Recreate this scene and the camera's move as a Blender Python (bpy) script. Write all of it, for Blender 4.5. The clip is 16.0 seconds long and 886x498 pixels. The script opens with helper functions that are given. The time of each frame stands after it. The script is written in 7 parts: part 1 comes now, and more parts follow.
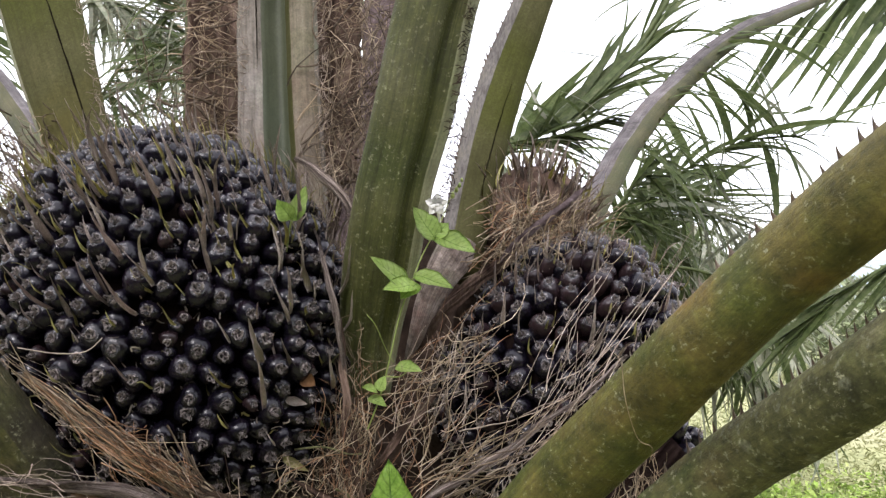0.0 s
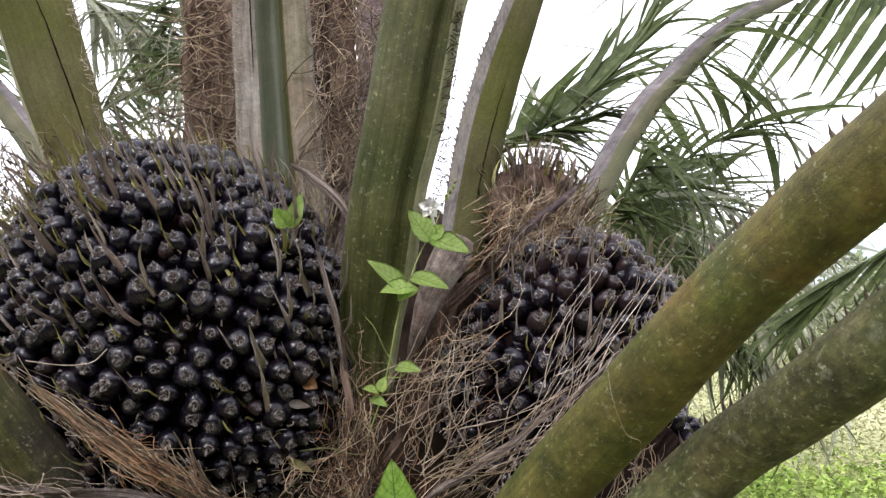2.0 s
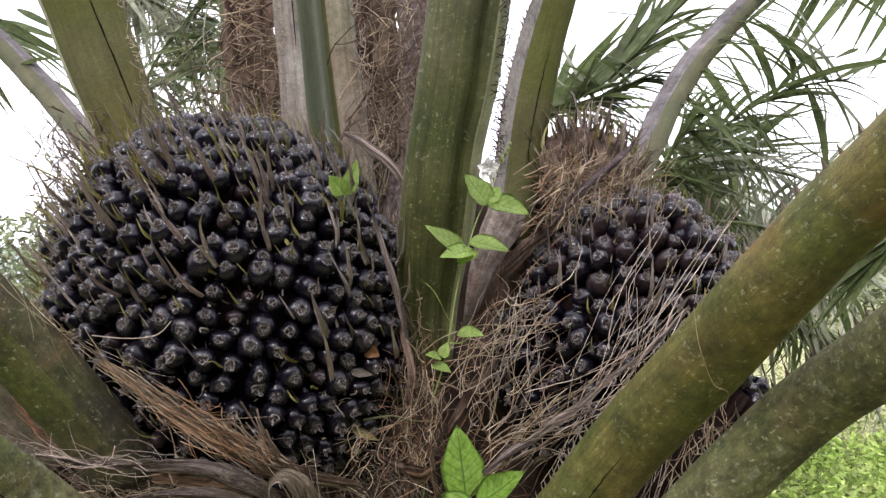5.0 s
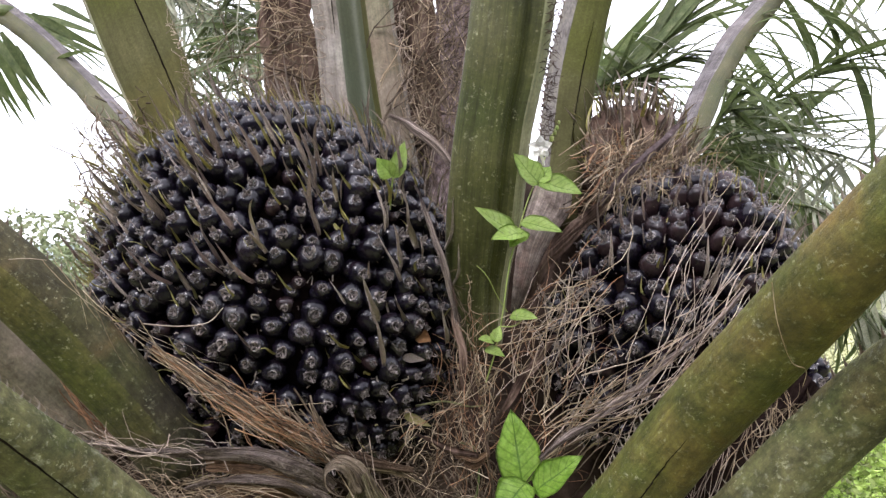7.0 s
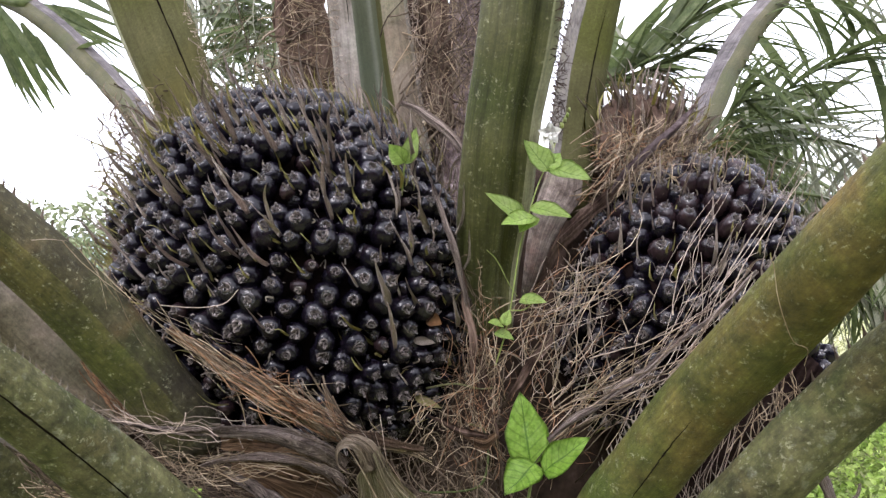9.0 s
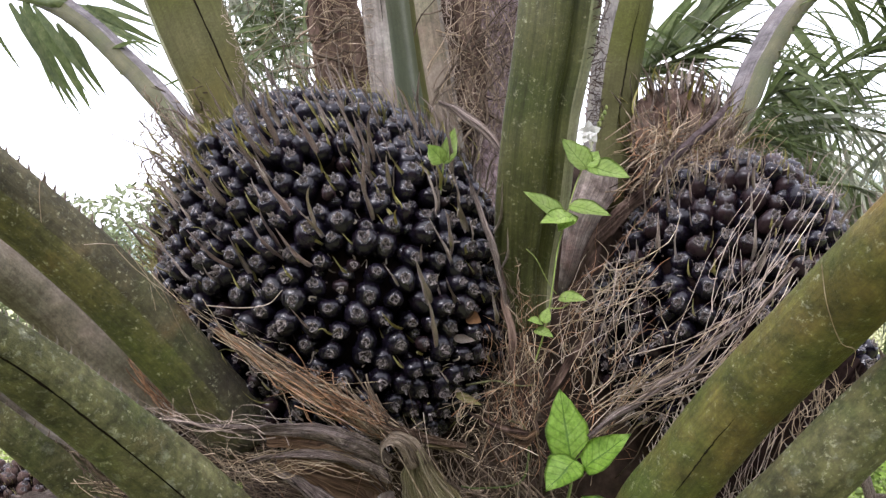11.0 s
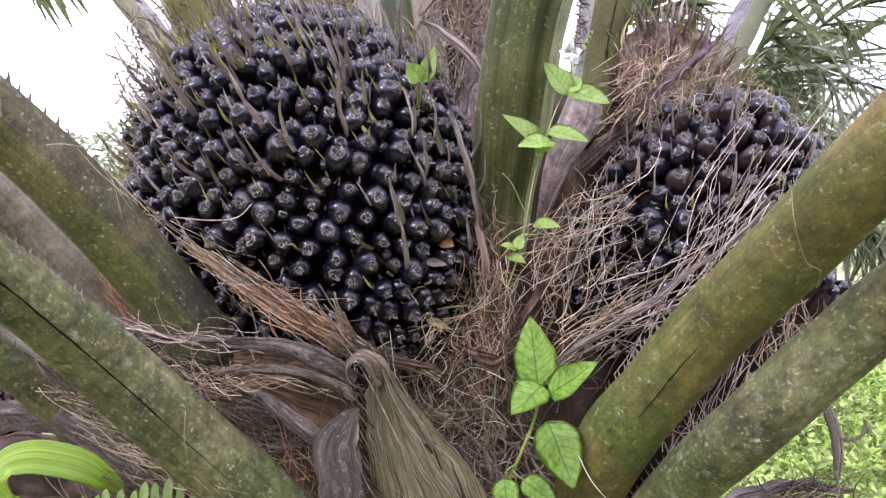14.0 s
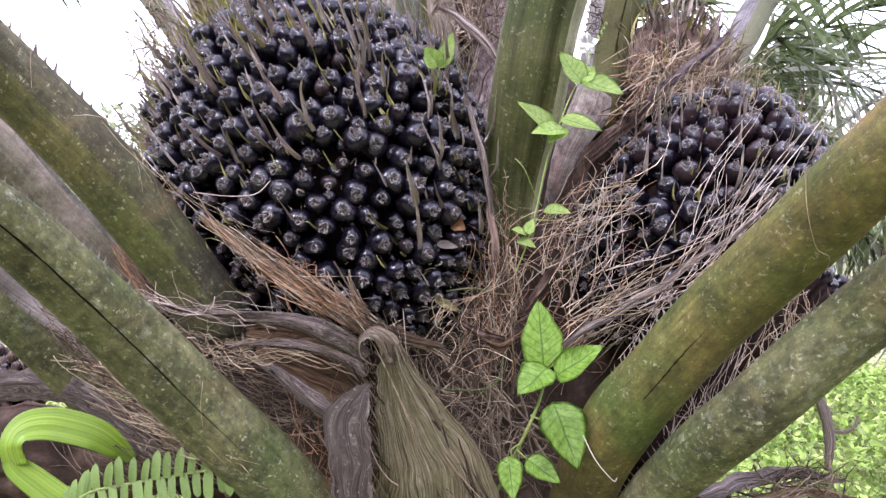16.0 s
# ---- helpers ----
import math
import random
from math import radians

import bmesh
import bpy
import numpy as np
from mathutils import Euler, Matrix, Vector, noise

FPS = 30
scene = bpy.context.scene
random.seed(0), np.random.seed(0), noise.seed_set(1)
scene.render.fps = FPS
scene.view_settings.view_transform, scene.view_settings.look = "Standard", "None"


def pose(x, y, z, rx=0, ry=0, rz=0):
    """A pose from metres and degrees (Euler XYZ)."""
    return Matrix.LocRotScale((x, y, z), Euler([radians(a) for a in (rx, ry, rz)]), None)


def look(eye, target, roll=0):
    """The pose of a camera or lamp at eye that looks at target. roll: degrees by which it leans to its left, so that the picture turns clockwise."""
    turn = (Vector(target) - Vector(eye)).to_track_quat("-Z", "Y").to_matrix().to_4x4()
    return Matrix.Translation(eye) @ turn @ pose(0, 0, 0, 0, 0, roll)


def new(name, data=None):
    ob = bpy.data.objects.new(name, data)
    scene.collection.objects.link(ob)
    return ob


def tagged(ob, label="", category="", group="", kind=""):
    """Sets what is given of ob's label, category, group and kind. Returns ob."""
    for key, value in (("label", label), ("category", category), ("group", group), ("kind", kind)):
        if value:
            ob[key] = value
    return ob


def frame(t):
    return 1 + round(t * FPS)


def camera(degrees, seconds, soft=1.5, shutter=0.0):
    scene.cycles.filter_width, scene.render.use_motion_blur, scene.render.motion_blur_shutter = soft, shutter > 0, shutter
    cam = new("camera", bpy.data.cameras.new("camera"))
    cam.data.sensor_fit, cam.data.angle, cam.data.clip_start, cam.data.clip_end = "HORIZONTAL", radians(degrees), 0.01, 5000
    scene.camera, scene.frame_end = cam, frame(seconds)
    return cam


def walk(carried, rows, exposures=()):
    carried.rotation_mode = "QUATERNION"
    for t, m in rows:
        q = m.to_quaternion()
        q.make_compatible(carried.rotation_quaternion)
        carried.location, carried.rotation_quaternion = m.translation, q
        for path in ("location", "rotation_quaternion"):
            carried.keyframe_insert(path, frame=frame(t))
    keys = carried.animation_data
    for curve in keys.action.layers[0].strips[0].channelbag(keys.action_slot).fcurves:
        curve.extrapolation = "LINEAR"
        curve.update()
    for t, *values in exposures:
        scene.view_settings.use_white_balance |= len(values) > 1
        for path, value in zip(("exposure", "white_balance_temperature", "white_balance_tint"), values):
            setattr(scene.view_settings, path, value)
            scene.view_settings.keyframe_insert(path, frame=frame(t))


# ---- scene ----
cam = camera(56.6, 16.0, soft=1.4)
PATH = [
    (0, (0.038, 0.03, 1.386), (-0.028, 2.025, 1.5), 0.9),
    (0.5, (0.041, 0.024, 1.381), (-0.037, 2.02, 1.482), 0.4),
    (1, (0.036, 0.03, 1.381), (-0.046, 2.026, 1.478), 0.2),
    (1.5, (0.043, 0.033, 1.382), (-0.04, 2.029, 1.479), 0.2),
    (2, (0.059, 0.012, 1.395), (-0.033, 2.008, 1.494), -0.9),
    (2.5, (0.038, 0.017, 1.385), (-0.068, 2.012, 1.478), -1.6),
    (3, (0.05, 0.022, 1.382), (-0.069, 2.016, 1.467), -2.0),
    (3.5, (0.048, 0.021, 1.387), (-0.069, 2.016, 1.473), -1.9),
    (4, (0.028, 0.024, 1.376), (-0.089, 2.019, 1.457), -1.9),
    (4.2, (0.026, 0.029, 1.371), (-0.101, 2.024, 1.44), -2.0),
    (6.3, (-0.008, 0.018, 1.374), (-0.208, 2.007, 1.425), -3.7),
    (6.5, (-0.01, 0.023, 1.361), (-0.225, 2.011, 1.406), -3.7),
    (7, (-0.017, 0.042, 1.365), (-0.242, 2.029, 1.403), -3.7),
    (7.5, (-0.021, 0.044, 1.361), (-0.257, 2.03, 1.39), -3.7),
    (8, (-0.014, 0.045, 1.361), (-0.267, 2.029, 1.378), -3.8),
    (8.2, (-0.01, 0.041, 1.356), (-0.263, 2.025, 1.382), -3.6),
    (10.3, (-0.019, 0.019, 1.352), (-0.313, 1.997, 1.357), -3.9),
    (10.5, (-0.022, 0.018, 1.355), (-0.326, 1.995, 1.356), -4.0),
    (11, (-0.028, 0.012, 1.367), (-0.349, 1.986, 1.369), -3.9),
    (11.5, (-0.032, 0.023, 1.354), (-0.373, 1.994, 1.353), -3.1),
    (12, (-0.052, 0.017, 1.351), (-0.404, 1.986, 1.348), -2.5),
    (12.5, (-0.051, -0.002, 1.352), (-0.415, 1.965, 1.35), -1.9),
    (13, (-0.042, -0.013, 1.35), (-0.414, 1.952, 1.352), -1.3),
    (13.5, (-0.004, 0.019, 1.337), (-0.365, 1.985, 1.276), -1.1),
    (14, (-0.007, 0.029, 1.326), (-0.317, 2.002, 1.212), -1.7),
    (14.5, (-0.003, 0.009, 1.336), (-0.291, 1.985, 1.226), -1.1),
    (15, (-0.008, 0.004, 1.337), (-0.29, 1.982, 1.234), -0.7),
    (15.5, (-0.022, 0.009, 1.329), (-0.309, 1.986, 1.223), -0.6),
    (16, (-0.032, 0.002, 1.313), (-0.318, 1.977, 1.183), -0.0),
]
walk(cam, [(t, look(eye, target, roll)) for t, eye, target, roll in PATH], exposures=[(0.0, 0.2, 6310, 16), (4.0, 0.22, 6310, 17), (6.4, 0.27, 6280, 18), (7.0, 0.46, 6200, 18), (13.0, 0.46, 6080, 19), (13.5, 0.48, 6020, 21), (14.0, 0.97, 5780, 27), (15.0, 0.95, 5770, 26), (16.0, 1.04, 5720, 28)])

# ---- sky and light: white overcast ----
world = bpy.data.worlds.new("overcast_sky")
scene.world = world
world.use_nodes = True
wn, wl = world.node_tree.nodes, world.node_tree.links
sky = wn.new("ShaderNodeTexSky")
sky.sky_type, sky.sun_disc = "NISHITA", False
sky.sun_elevation, sky.sun_rotation = radians(58), radians(200)
sky.dust_density, sky.ozone_density = 4.0, 1.0
haze = wn.new("ShaderNodeMixRGB")
haze.inputs["Fac"].default_value = 0.88
haze.inputs["Color2"].default_value = (11.1, 11.2, 11.7, 1)
wl.new(sky.outputs["Color"], haze.inputs["Color1"])
wl.new(haze.outputs["Color"], wn["Background"].inputs["Color"])
wn["Background"].inputs["Strength"].default_value = 0.22

sun = new("sun", bpy.data.lights.new("sun", "SUN"))
sun.data.energy, sun.data.angle, sun.data.color = 1.7, radians(13), (1.0, 0.97, 0.93)
sun.matrix_world = look((-1.2, -2.2, 5.0), (0, 1.2, 1.3))


# ---- materials ----
def material(name, colours, scale=20.0, stretch=None, rough=0.6, bump=0.3, fine=180.0, spec=0.3, leaf=0.0, ramp=(0.3, 0.7), vary=0.25,
             blotch=None, blotch_scale=14.0, blotch_at=(0.55, 0.68), coat=0.0, use_uv=False, island=0.0):
    """A procedural surface: two or three colours by noise at two scales, blotches of another colour, fine relief."""
    m = bpy.data.materials.new(name)
    m.use_nodes = True
    nodes, links = m.node_tree.nodes, m.node_tree.links
    bsdf = nodes["Principled BSDF"]
    co = nodes.new("ShaderNodeTexCoord")
    mapping = nodes.new("ShaderNodeMapping")
    mapping.inputs["Scale"].default_value = stretch or (1, 1, 1)
    links.new(co.outputs["UV" if use_uv else "Object"], mapping.inputs["Vector"])
    info = nodes.new("ShaderNodeObjectInfo")
    shift = nodes.new("ShaderNodeVectorMath")
    shift.operation = "MULTIPLY_ADD"
    shift.inputs[1].default_value = (7, 5, 3)
    links.new(info.outputs["Random"], shift.inputs[0])
    links.new(mapping.outputs["Vector"], shift.inputs[2])
    big = nodes.new("ShaderNodeTexNoise")
    big.inputs["Scale"].default_value, big.inputs["Detail"].default_value, big.inputs["Roughness"].default_value = scale, 5, 0.62
    links.new(shift.outputs["Vector"], big.inputs["Vector"])
    small = nodes.new("ShaderNodeTexNoise")
    small.inputs["Scale"].default_value, small.inputs["Detail"].default_value, small.inputs["Roughness"].default_value = fine, 4, 0.7
    links.new(shift.outputs["Vector"], small.inputs["Vector"])
    col = nodes.new("ShaderNodeValToRGB")
    col.color_ramp.elements[0].position, col.color_ramp.elements[1].position = ramp
    stops = list(colours)
    col.color_ramp.elements[0].color, col.color_ramp.elements[1].color = (*stops[0], 1), (*stops[-1], 1)
    for k, c in enumerate(stops[1:-1]):
        e = col.color_ramp.elements.new(ramp[0] + (ramp[1] - ramp[0]) * (k + 1) / (len(stops) - 1))
        e.color = (*c, 1)
    links.new(big.outputs["Fac"], col.inputs["Fac"])
    out = col.outputs["Color"]
    if blotch:
        patch = nodes.new("ShaderNodeTexNoise")
        patch.inputs["Scale"].default_value, patch.inputs["Detail"].default_value, patch.inputs["Roughness"].default_value = blotch_scale, 8, 0.72
        links.new(co.outputs["Object"], patch.inputs["Vector"])
        cut = nodes.new("ShaderNodeValToRGB")
        cut.color_ramp.elements[0].position, cut.color_ramp.elements[1].position = blotch_at
        links.new(patch.outputs["Fac"], cut.inputs["Fac"])
        mixb = nodes.new("ShaderNodeMixRGB")
        mixb.inputs["Color2"].default_value = (*blotch, 1)
        links.new(cut.outputs["Color"], mixb.inputs["Fac"])
        links.new(out, mixb.inputs["Color1"])
        out = mixb.outputs["Color"]
    tone = nodes.new("ShaderNodeMapRange")
    tone.inputs["From Min"].default_value, tone.inputs["From Max"].default_value = 0.25, 0.75
    tone.inputs["To Min"].default_value, tone.inputs["To Max"].default_value = 1 - vary, 1 + vary
    links.new(small.outputs["Fac"], tone.inputs["Value"])
    own = nodes.new("ShaderNodeMapRange")
    own.inputs["To Min"].default_value, own.inputs["To Max"].default_value = 1 - 0.6 * vary, 1 + 0.6 * vary
    if island:
        own.inputs["To Min"].default_value, own.inputs["To Max"].default_value = 1 - island, 1 + island
        geo = nodes.new("ShaderNodeNewGeometry")
        links.new(geo.outputs["Random Per Island"], own.inputs["Value"])
    else:
        links.new(info.outputs["Random"], own.inputs["Value"])
    both = nodes.new("ShaderNodeMath")
    both.operation = "MULTIPLY"
    links.new(tone.outputs["Result"], both.inputs[0])
    links.new(own.outputs["Result"], both.inputs[1])
    hsv = nodes.new("ShaderNodeHueSaturation")
    links.new(out, hsv.inputs["Color"])
    links.new(both.outputs["Value"], hsv.inputs["Value"])
    links.new(hsv.outputs["Color"], bsdf.inputs["Base Color"])
    bsdf.inputs["Roughness"].default_value = rough
    bsdf.inputs["Specular IOR Level"].default_value = spec
    bsdf.inputs["Coat Weight"].default_value = coat
    bsdf.inputs["Coat Roughness"].default_value = 0.25
    if bump:
        relief = nodes.new("ShaderNodeBump")
        relief.inputs["Strength"].default_value, relief.inputs["Distance"].default_value = bump, 0.002
        links.new(small.outputs["Fac"], relief.inputs["Height"])
        links.new(relief.outputs["Normal"], bsdf.inputs["Normal"])
    if leaf:
        glow = nodes.new("ShaderNodeBsdfTranslucent")
        links.new(hsv.outputs["Color"], glow.inputs["Color"])
        blend = nodes.new("ShaderNodeMixShader")
        blend.inputs["Fac"].default_value = leaf
        links.new(bsdf.outputs["BSDF"], blend.inputs[1])
        links.new(glow.outputs["BSDF"], blend.inputs[2])
        links.new(blend.outputs["Shader"], nodes["Material Output"].inputs["Surface"])
    return m


def stalk_skin(name, colours, algae, stain, specks=0.5, lichen=0.0, lichen_colour=(0.26, 0.28, 0.2), streak=0.35, blotchy=0.2, rough=0.6, spec=0.25, bump=0.6, patch=7.0, speck_scale=330.0, foot=None):
    """The skin of a leaf stalk: lengthwise streaks, algae and rusty stains, pale specks and roundels of lichen. The UV holds turns and metres.
    foot: the metres along the stalk from which, and by which, its skin has turned woody, and the woody colour."""
    m = bpy.data.materials.new(name)
    m.use_nodes = True
    nodes, links = m.node_tree.nodes, m.node_tree.links
    bsdf = nodes["Principled BSDF"]
    co = nodes.new("ShaderNodeTexCoord")

    def noise_at(vector, scale, detail=5, roughness=0.6):
        n = nodes.new("ShaderNodeTexNoise")
        n.inputs["Scale"].default_value, n.inputs["Detail"].default_value, n.inputs["Roughness"].default_value = scale, detail, roughness
        links.new(vector, n.inputs["Vector"])
        return n.outputs["Fac"]

    def span(value, a, b, c, d):
        n = nodes.new("ShaderNodeMapRange")
        for key, x in (("From Min", a), ("From Max", b), ("To Min", c), ("To Max", d)):
            n.inputs[key].default_value = x
        links.new(value, n.inputs["Value"])
        return n.outputs["Result"]

    def calc(op, a, b):
        n = nodes.new("ShaderNodeMath")
        n.operation = op
        for i, x in enumerate((a, b)):
            if isinstance(x, (int, float)):
                n.inputs[i].default_value = x
            else:
                links.new(x, n.inputs[i])
        return n.outputs["Value"]

    def mixed(fac, a, b):
        n = nodes.new("ShaderNodeMixRGB")
        links.new(fac, n.inputs["Fac"])
        for key, x in (("Color1", a), ("Color2", b)):
            if isinstance(x, tuple):
                n.inputs[key].default_value = (*x, 1)
            else:
                links.new(x, n.inputs[key])
        return n.outputs["Color"]

    flat = nodes.new("ShaderNodeMapping")
    flat.inputs["Scale"].default_value = (1.0, 0.12, 1.0)
    links.new(co.outputs["UV"], flat.inputs["Vector"])
    lines = noise_at(flat.outputs["Vector"], 46, 6, 0.65)
    body = nodes.new("ShaderNodeValToRGB")
    body.color_ramp.elements[0].position, body.color_ramp.elements[1].position = 0.3, 0.72
    body.color_ramp.elements[0].color, body.color_ramp.elements[1].color = (*colours[0], 1), (*colours[2], 1)
    body.color_ramp.elements.new(0.5).color = (*colours[1], 1)
    links.new(noise_at(co.outputs["Object"], patch * 2.2, 6, 0.6), body.inputs["Fac"])
    out = mixed(span(noise_at(co.outputs["Object"], patch, 3, 0.5), 0.48, 0.68, 0, 0.85), body.outputs["Color"], algae)
    shifted = nodes.new("ShaderNodeVectorMath")
    shifted.inputs[1].default_value = (3.1, 7.7, 1.3)
    links.new(co.outputs["Object"], shifted.inputs[0])
    out = mixed(span(noise_at(shifted.outputs["Vector"], patch * 1.3, 4, 0.55), 0.55, 0.72, 0, 0.7), out, stain)
    if foot:
        along = nodes.new("ShaderNodeSeparateXYZ")
        links.new(co.outputs["UV"], along.inputs["Vector"])
        ragged_end = calc("ADD", along.outputs["Y"], span(noise_at(co.outputs["Object"], 22, 5, 0.65), 0.3, 0.7, -0.07, 0.07))
        out = mixed(span(ragged_end, foot[0], foot[1], 0, 0.8), out, foot[2])
    if lichen:
        warp = nodes.new("ShaderNodeVectorMath")
        warp.operation = "MULTIPLY_ADD"
        warp.inputs[1].default_value = (0.02, 0.02, 0.02)
        n = nodes.new("ShaderNodeTexNoise")
        n.inputs["Scale"].default_value, n.inputs["Detail"].default_value = 120, 4
        links.new(co.outputs["Object"], n.inputs["Vector"])
        links.new(n.outputs["Color"], warp.inputs[0])
        links.new(co.outputs["Object"], warp.inputs[2])
        for scale, keep, size in ((42, 0.75, 0.34), (110, 0.5, 0.36)):
            cell = nodes.new("ShaderNodeTexVoronoi")
            cell.inputs["Scale"].default_value = scale
            links.new(warp.outputs["Vector"], cell.inputs["Vector"])
            tone = nodes.new("ShaderNodeSeparateColor")
            links.new(cell.outputs["Color"], tone.inputs["Color"])
            round_spot = span(cell.outputs["Distance"], size * 0.6, size, 1, 0)
            spot = calc("MULTIPLY", round_spot, calc("GREATER_THAN", tone.outputs["Red"], keep))
            grainy = calc("MULTIPLY", spot, span(noise_at(co.outputs["Object"], 420, 3, 0.7), 0.35, 0.6, 0.25, 1.0))
            out = mixed(calc("MULTIPLY", grainy, lichen), out, lichen_colour)
    ragged = span(noise_at(co.outputs["Object"], speck_scale * 0.42, 8, 0.74), 0.575, 0.63, 0, 1)
    crowd = span(noise_at(co.outputs["Object"], 30, 4, 0.6), 0.38, 0.62, 0.15, 1.0)
    fleck = calc("MULTIPLY", calc("MULTIPLY", ragged, crowd), specks)
    out = mixed(fleck, out, (0.3, 0.3, 0.19))
    grain = noise_at(co.outputs["Object"], 260, 5, 0.75)
    mottle = noise_at(co.outputs["Object"], 75, 6, 0.68)
    light = calc("MULTIPLY", calc("MULTIPLY", span(grain, 0.3, 0.7, 0.75, 1.25), span(mottle, 0.3, 0.7, 1 - blotchy, 1 + blotchy)), span(lines, 0.3, 0.7, 1 - streak, 1 + streak))
    hsv = nodes.new("ShaderNodeHueSaturation")
    links.new(out, hsv.inputs["Color"])
    links.new(light, hsv.inputs["Value"])
    links.new(hsv.outputs["Color"], bsdf.inputs["Base Color"])
    links.new(span(grain, 0.3, 0.7, rough - 0.1, rough + 0.15), bsdf.inputs["Roughness"])
    bsdf.inputs["Specular IOR Level"].default_value = spec
    relief = nodes.new("ShaderNodeBump")
    relief.inputs["Strength"].default_value, relief.inputs["Distance"].default_value = bump, 0.0025
    links.new(calc("ADD", calc("ADD", grain, calc("MULTIPLY", lines, 0.8)), calc("MULTIPLY", fleck, 0.6)), relief.inputs["Height"])
    links.new(relief.outputs["Normal"], bsdf.inputs["Normal"])
    return m


M_GREEN = stalk_skin("petiole_green", [(0.04, 0.036, 0.011), (0.092, 0.08, 0.02), (0.148, 0.116, 0.034)], (0.058, 0.082, 0.014), (0.15, 0.082, 0.02), 0.75, 0.0, streak=0.22, blotchy=0.45, foot=(0.84, 1.0, (0.085, 0.055, 0.034)))
M_MOSSY = stalk_skin("petiole_mossy", [(0.026, 0.023, 0.012), (0.056, 0.049, 0.022), (0.098, 0.082, 0.045)], (0.045, 0.055, 0.014), (0.12, 0.062, 0.022), 0.95, 0.25, (0.17, 0.165, 0.12), rough=0.65, streak=0.3, blotchy=0.45, foot=(0.46, 0.62, (0.06, 0.05, 0.04)))
M_UNDER = stalk_skin("petiole_mossy_under", [(0.04, 0.04, 0.013), (0.08, 0.077, 0.022), (0.12, 0.105, 0.036)], (0.058, 0.075, 0.014), (0.15, 0.075, 0.022), 0.9, 0.2, (0.17, 0.165, 0.12), rough=0.65, streak=0.3, blotchy=0.45, foot=(0.46, 0.62, (0.06, 0.05, 0.04)))
M_TANNED = stalk_skin("petiole_dull_tan", [(0.1652, 0.1357, 0.0958), (0.261, 0.2174, 0.1652), (0.348, 0.2993, 0.2401)], (0.12, 0.112, 0.07), (0.13, 0.09, 0.06), 0.4, 0.0, streak=0.25, blotchy=0.35, rough=0.8, spec=0.12)
M_LICHEN = stalk_skin("petiole_lichen", [(0.0396, 0.0407, 0.0165), (0.088, 0.088, 0.0341), (0.143, 0.1353, 0.066)], (0.056, 0.078, 0.02), (0.11, 0.08, 0.034), 1.0, 0.5, (0.22, 0.225, 0.16), rough=0.75, streak=0.2, blotchy=0.55)
M_DARK = stalk_skin("petiole_dark_green", [(0.031, 0.0356, 0.0115), (0.0644, 0.069, 0.0207), (0.1035, 0.1035, 0.046)], (0.045, 0.057, 0.016), (0.075, 0.07, 0.032), 0.8, 0.0, streak=0.45, rough=0.55, patch=5.0)
M_YOUNG = stalk_skin("petiole_young_green", [(0.048, 0.046, 0.018), (0.068, 0.066, 0.027), (0.094, 0.088, 0.04)], (0.056, 0.062, 0.012), (0.084, 0.072, 0.022), 0.08, 0.0, blotchy=0.08, streak=0.16, rough=0.75, spec=0.06, bump=0.25, patch=4.0)
M_CHANNEL = stalk_skin("petiole_blue_green_channel", [(0.062, 0.066, 0.036), (0.076, 0.084, 0.05), (0.092, 0.098, 0.06)], (0.07, 0.084, 0.054), (0.09, 0.09, 0.048), 0.05, 0.0, blotchy=0.06, streak=0.14, rough=0.5, bump=0.2, patch=4.0)
M_RIDGE = stalk_skin("petiole_pale_ridge", [(0.13, 0.135, 0.075), (0.19, 0.19, 0.115), (0.25, 0.24, 0.16)], (0.15, 0.165, 0.08), (0.2, 0.17, 0.12), 0.2, 0.0, streak=0.3, rough=0.55, bump=0.4)
M_GREY = material("petiole_grey_scurf", [(0.07, 0.064, 0.055), (0.16, 0.147, 0.135), (0.19, 0.175, 0.14)], 52, (1, 1, 0.1), 0.9, 0.8, 300, 0.1, vary=0.4)
M_ARCH = stalk_skin("petiole_arching_olive", [(0.036, 0.036, 0.013), (0.06, 0.058, 0.021), (0.088, 0.08, 0.036)], (0.05, 0.058, 0.018), (0.085, 0.07, 0.038), 0.15, 0.0, blotchy=0.06, streak=0.2, rough=0.6, bump=0.3)
M_SCURF = stalk_skin("petiole_scurf", [(0.06, 0.053, 0.052), (0.115, 0.104, 0.104), (0.19, 0.174, 0.172)], (0.105, 0.094, 0.092), (0.13, 0.108, 0.1), 0.5, 0.0, streak=0.45, rough=0.9, spec=0.1, speck_scale=420.0)
M_SKIN = stalk_skin("sheath_tan_mauve", [(0.07, 0.052, 0.042), (0.17, 0.138, 0.115), (0.28, 0.24, 0.21)], (0.15, 0.14, 0.1), (0.16, 0.1, 0.08), 0.3, 0.0, streak=0.55, blotchy=0.35, rough=0.85, spec=0.1, bump=1.0, patch=18.0)
M_WRINKLE = stalk_skin("petiole_grey_wrinkled", [(0.075, 0.068, 0.05), (0.16, 0.146, 0.115), (0.27, 0.25, 0.21)], (0.14, 0.14, 0.09), (0.2, 0.17, 0.14), 0.4, 0.25, (0.34, 0.33, 0.3), streak=0.7, rough=0.9, spec=0.1, bump=1.0, patch=16.0)
M_MAUVE = material("sheath_mauve", [(0.049, 0.035, 0.0336), (0.14, 0.105, 0.1036), (0.252, 0.203, 0.203)], 60, None, 0.9, 0.9, 200, 0.1, vary=0.4)
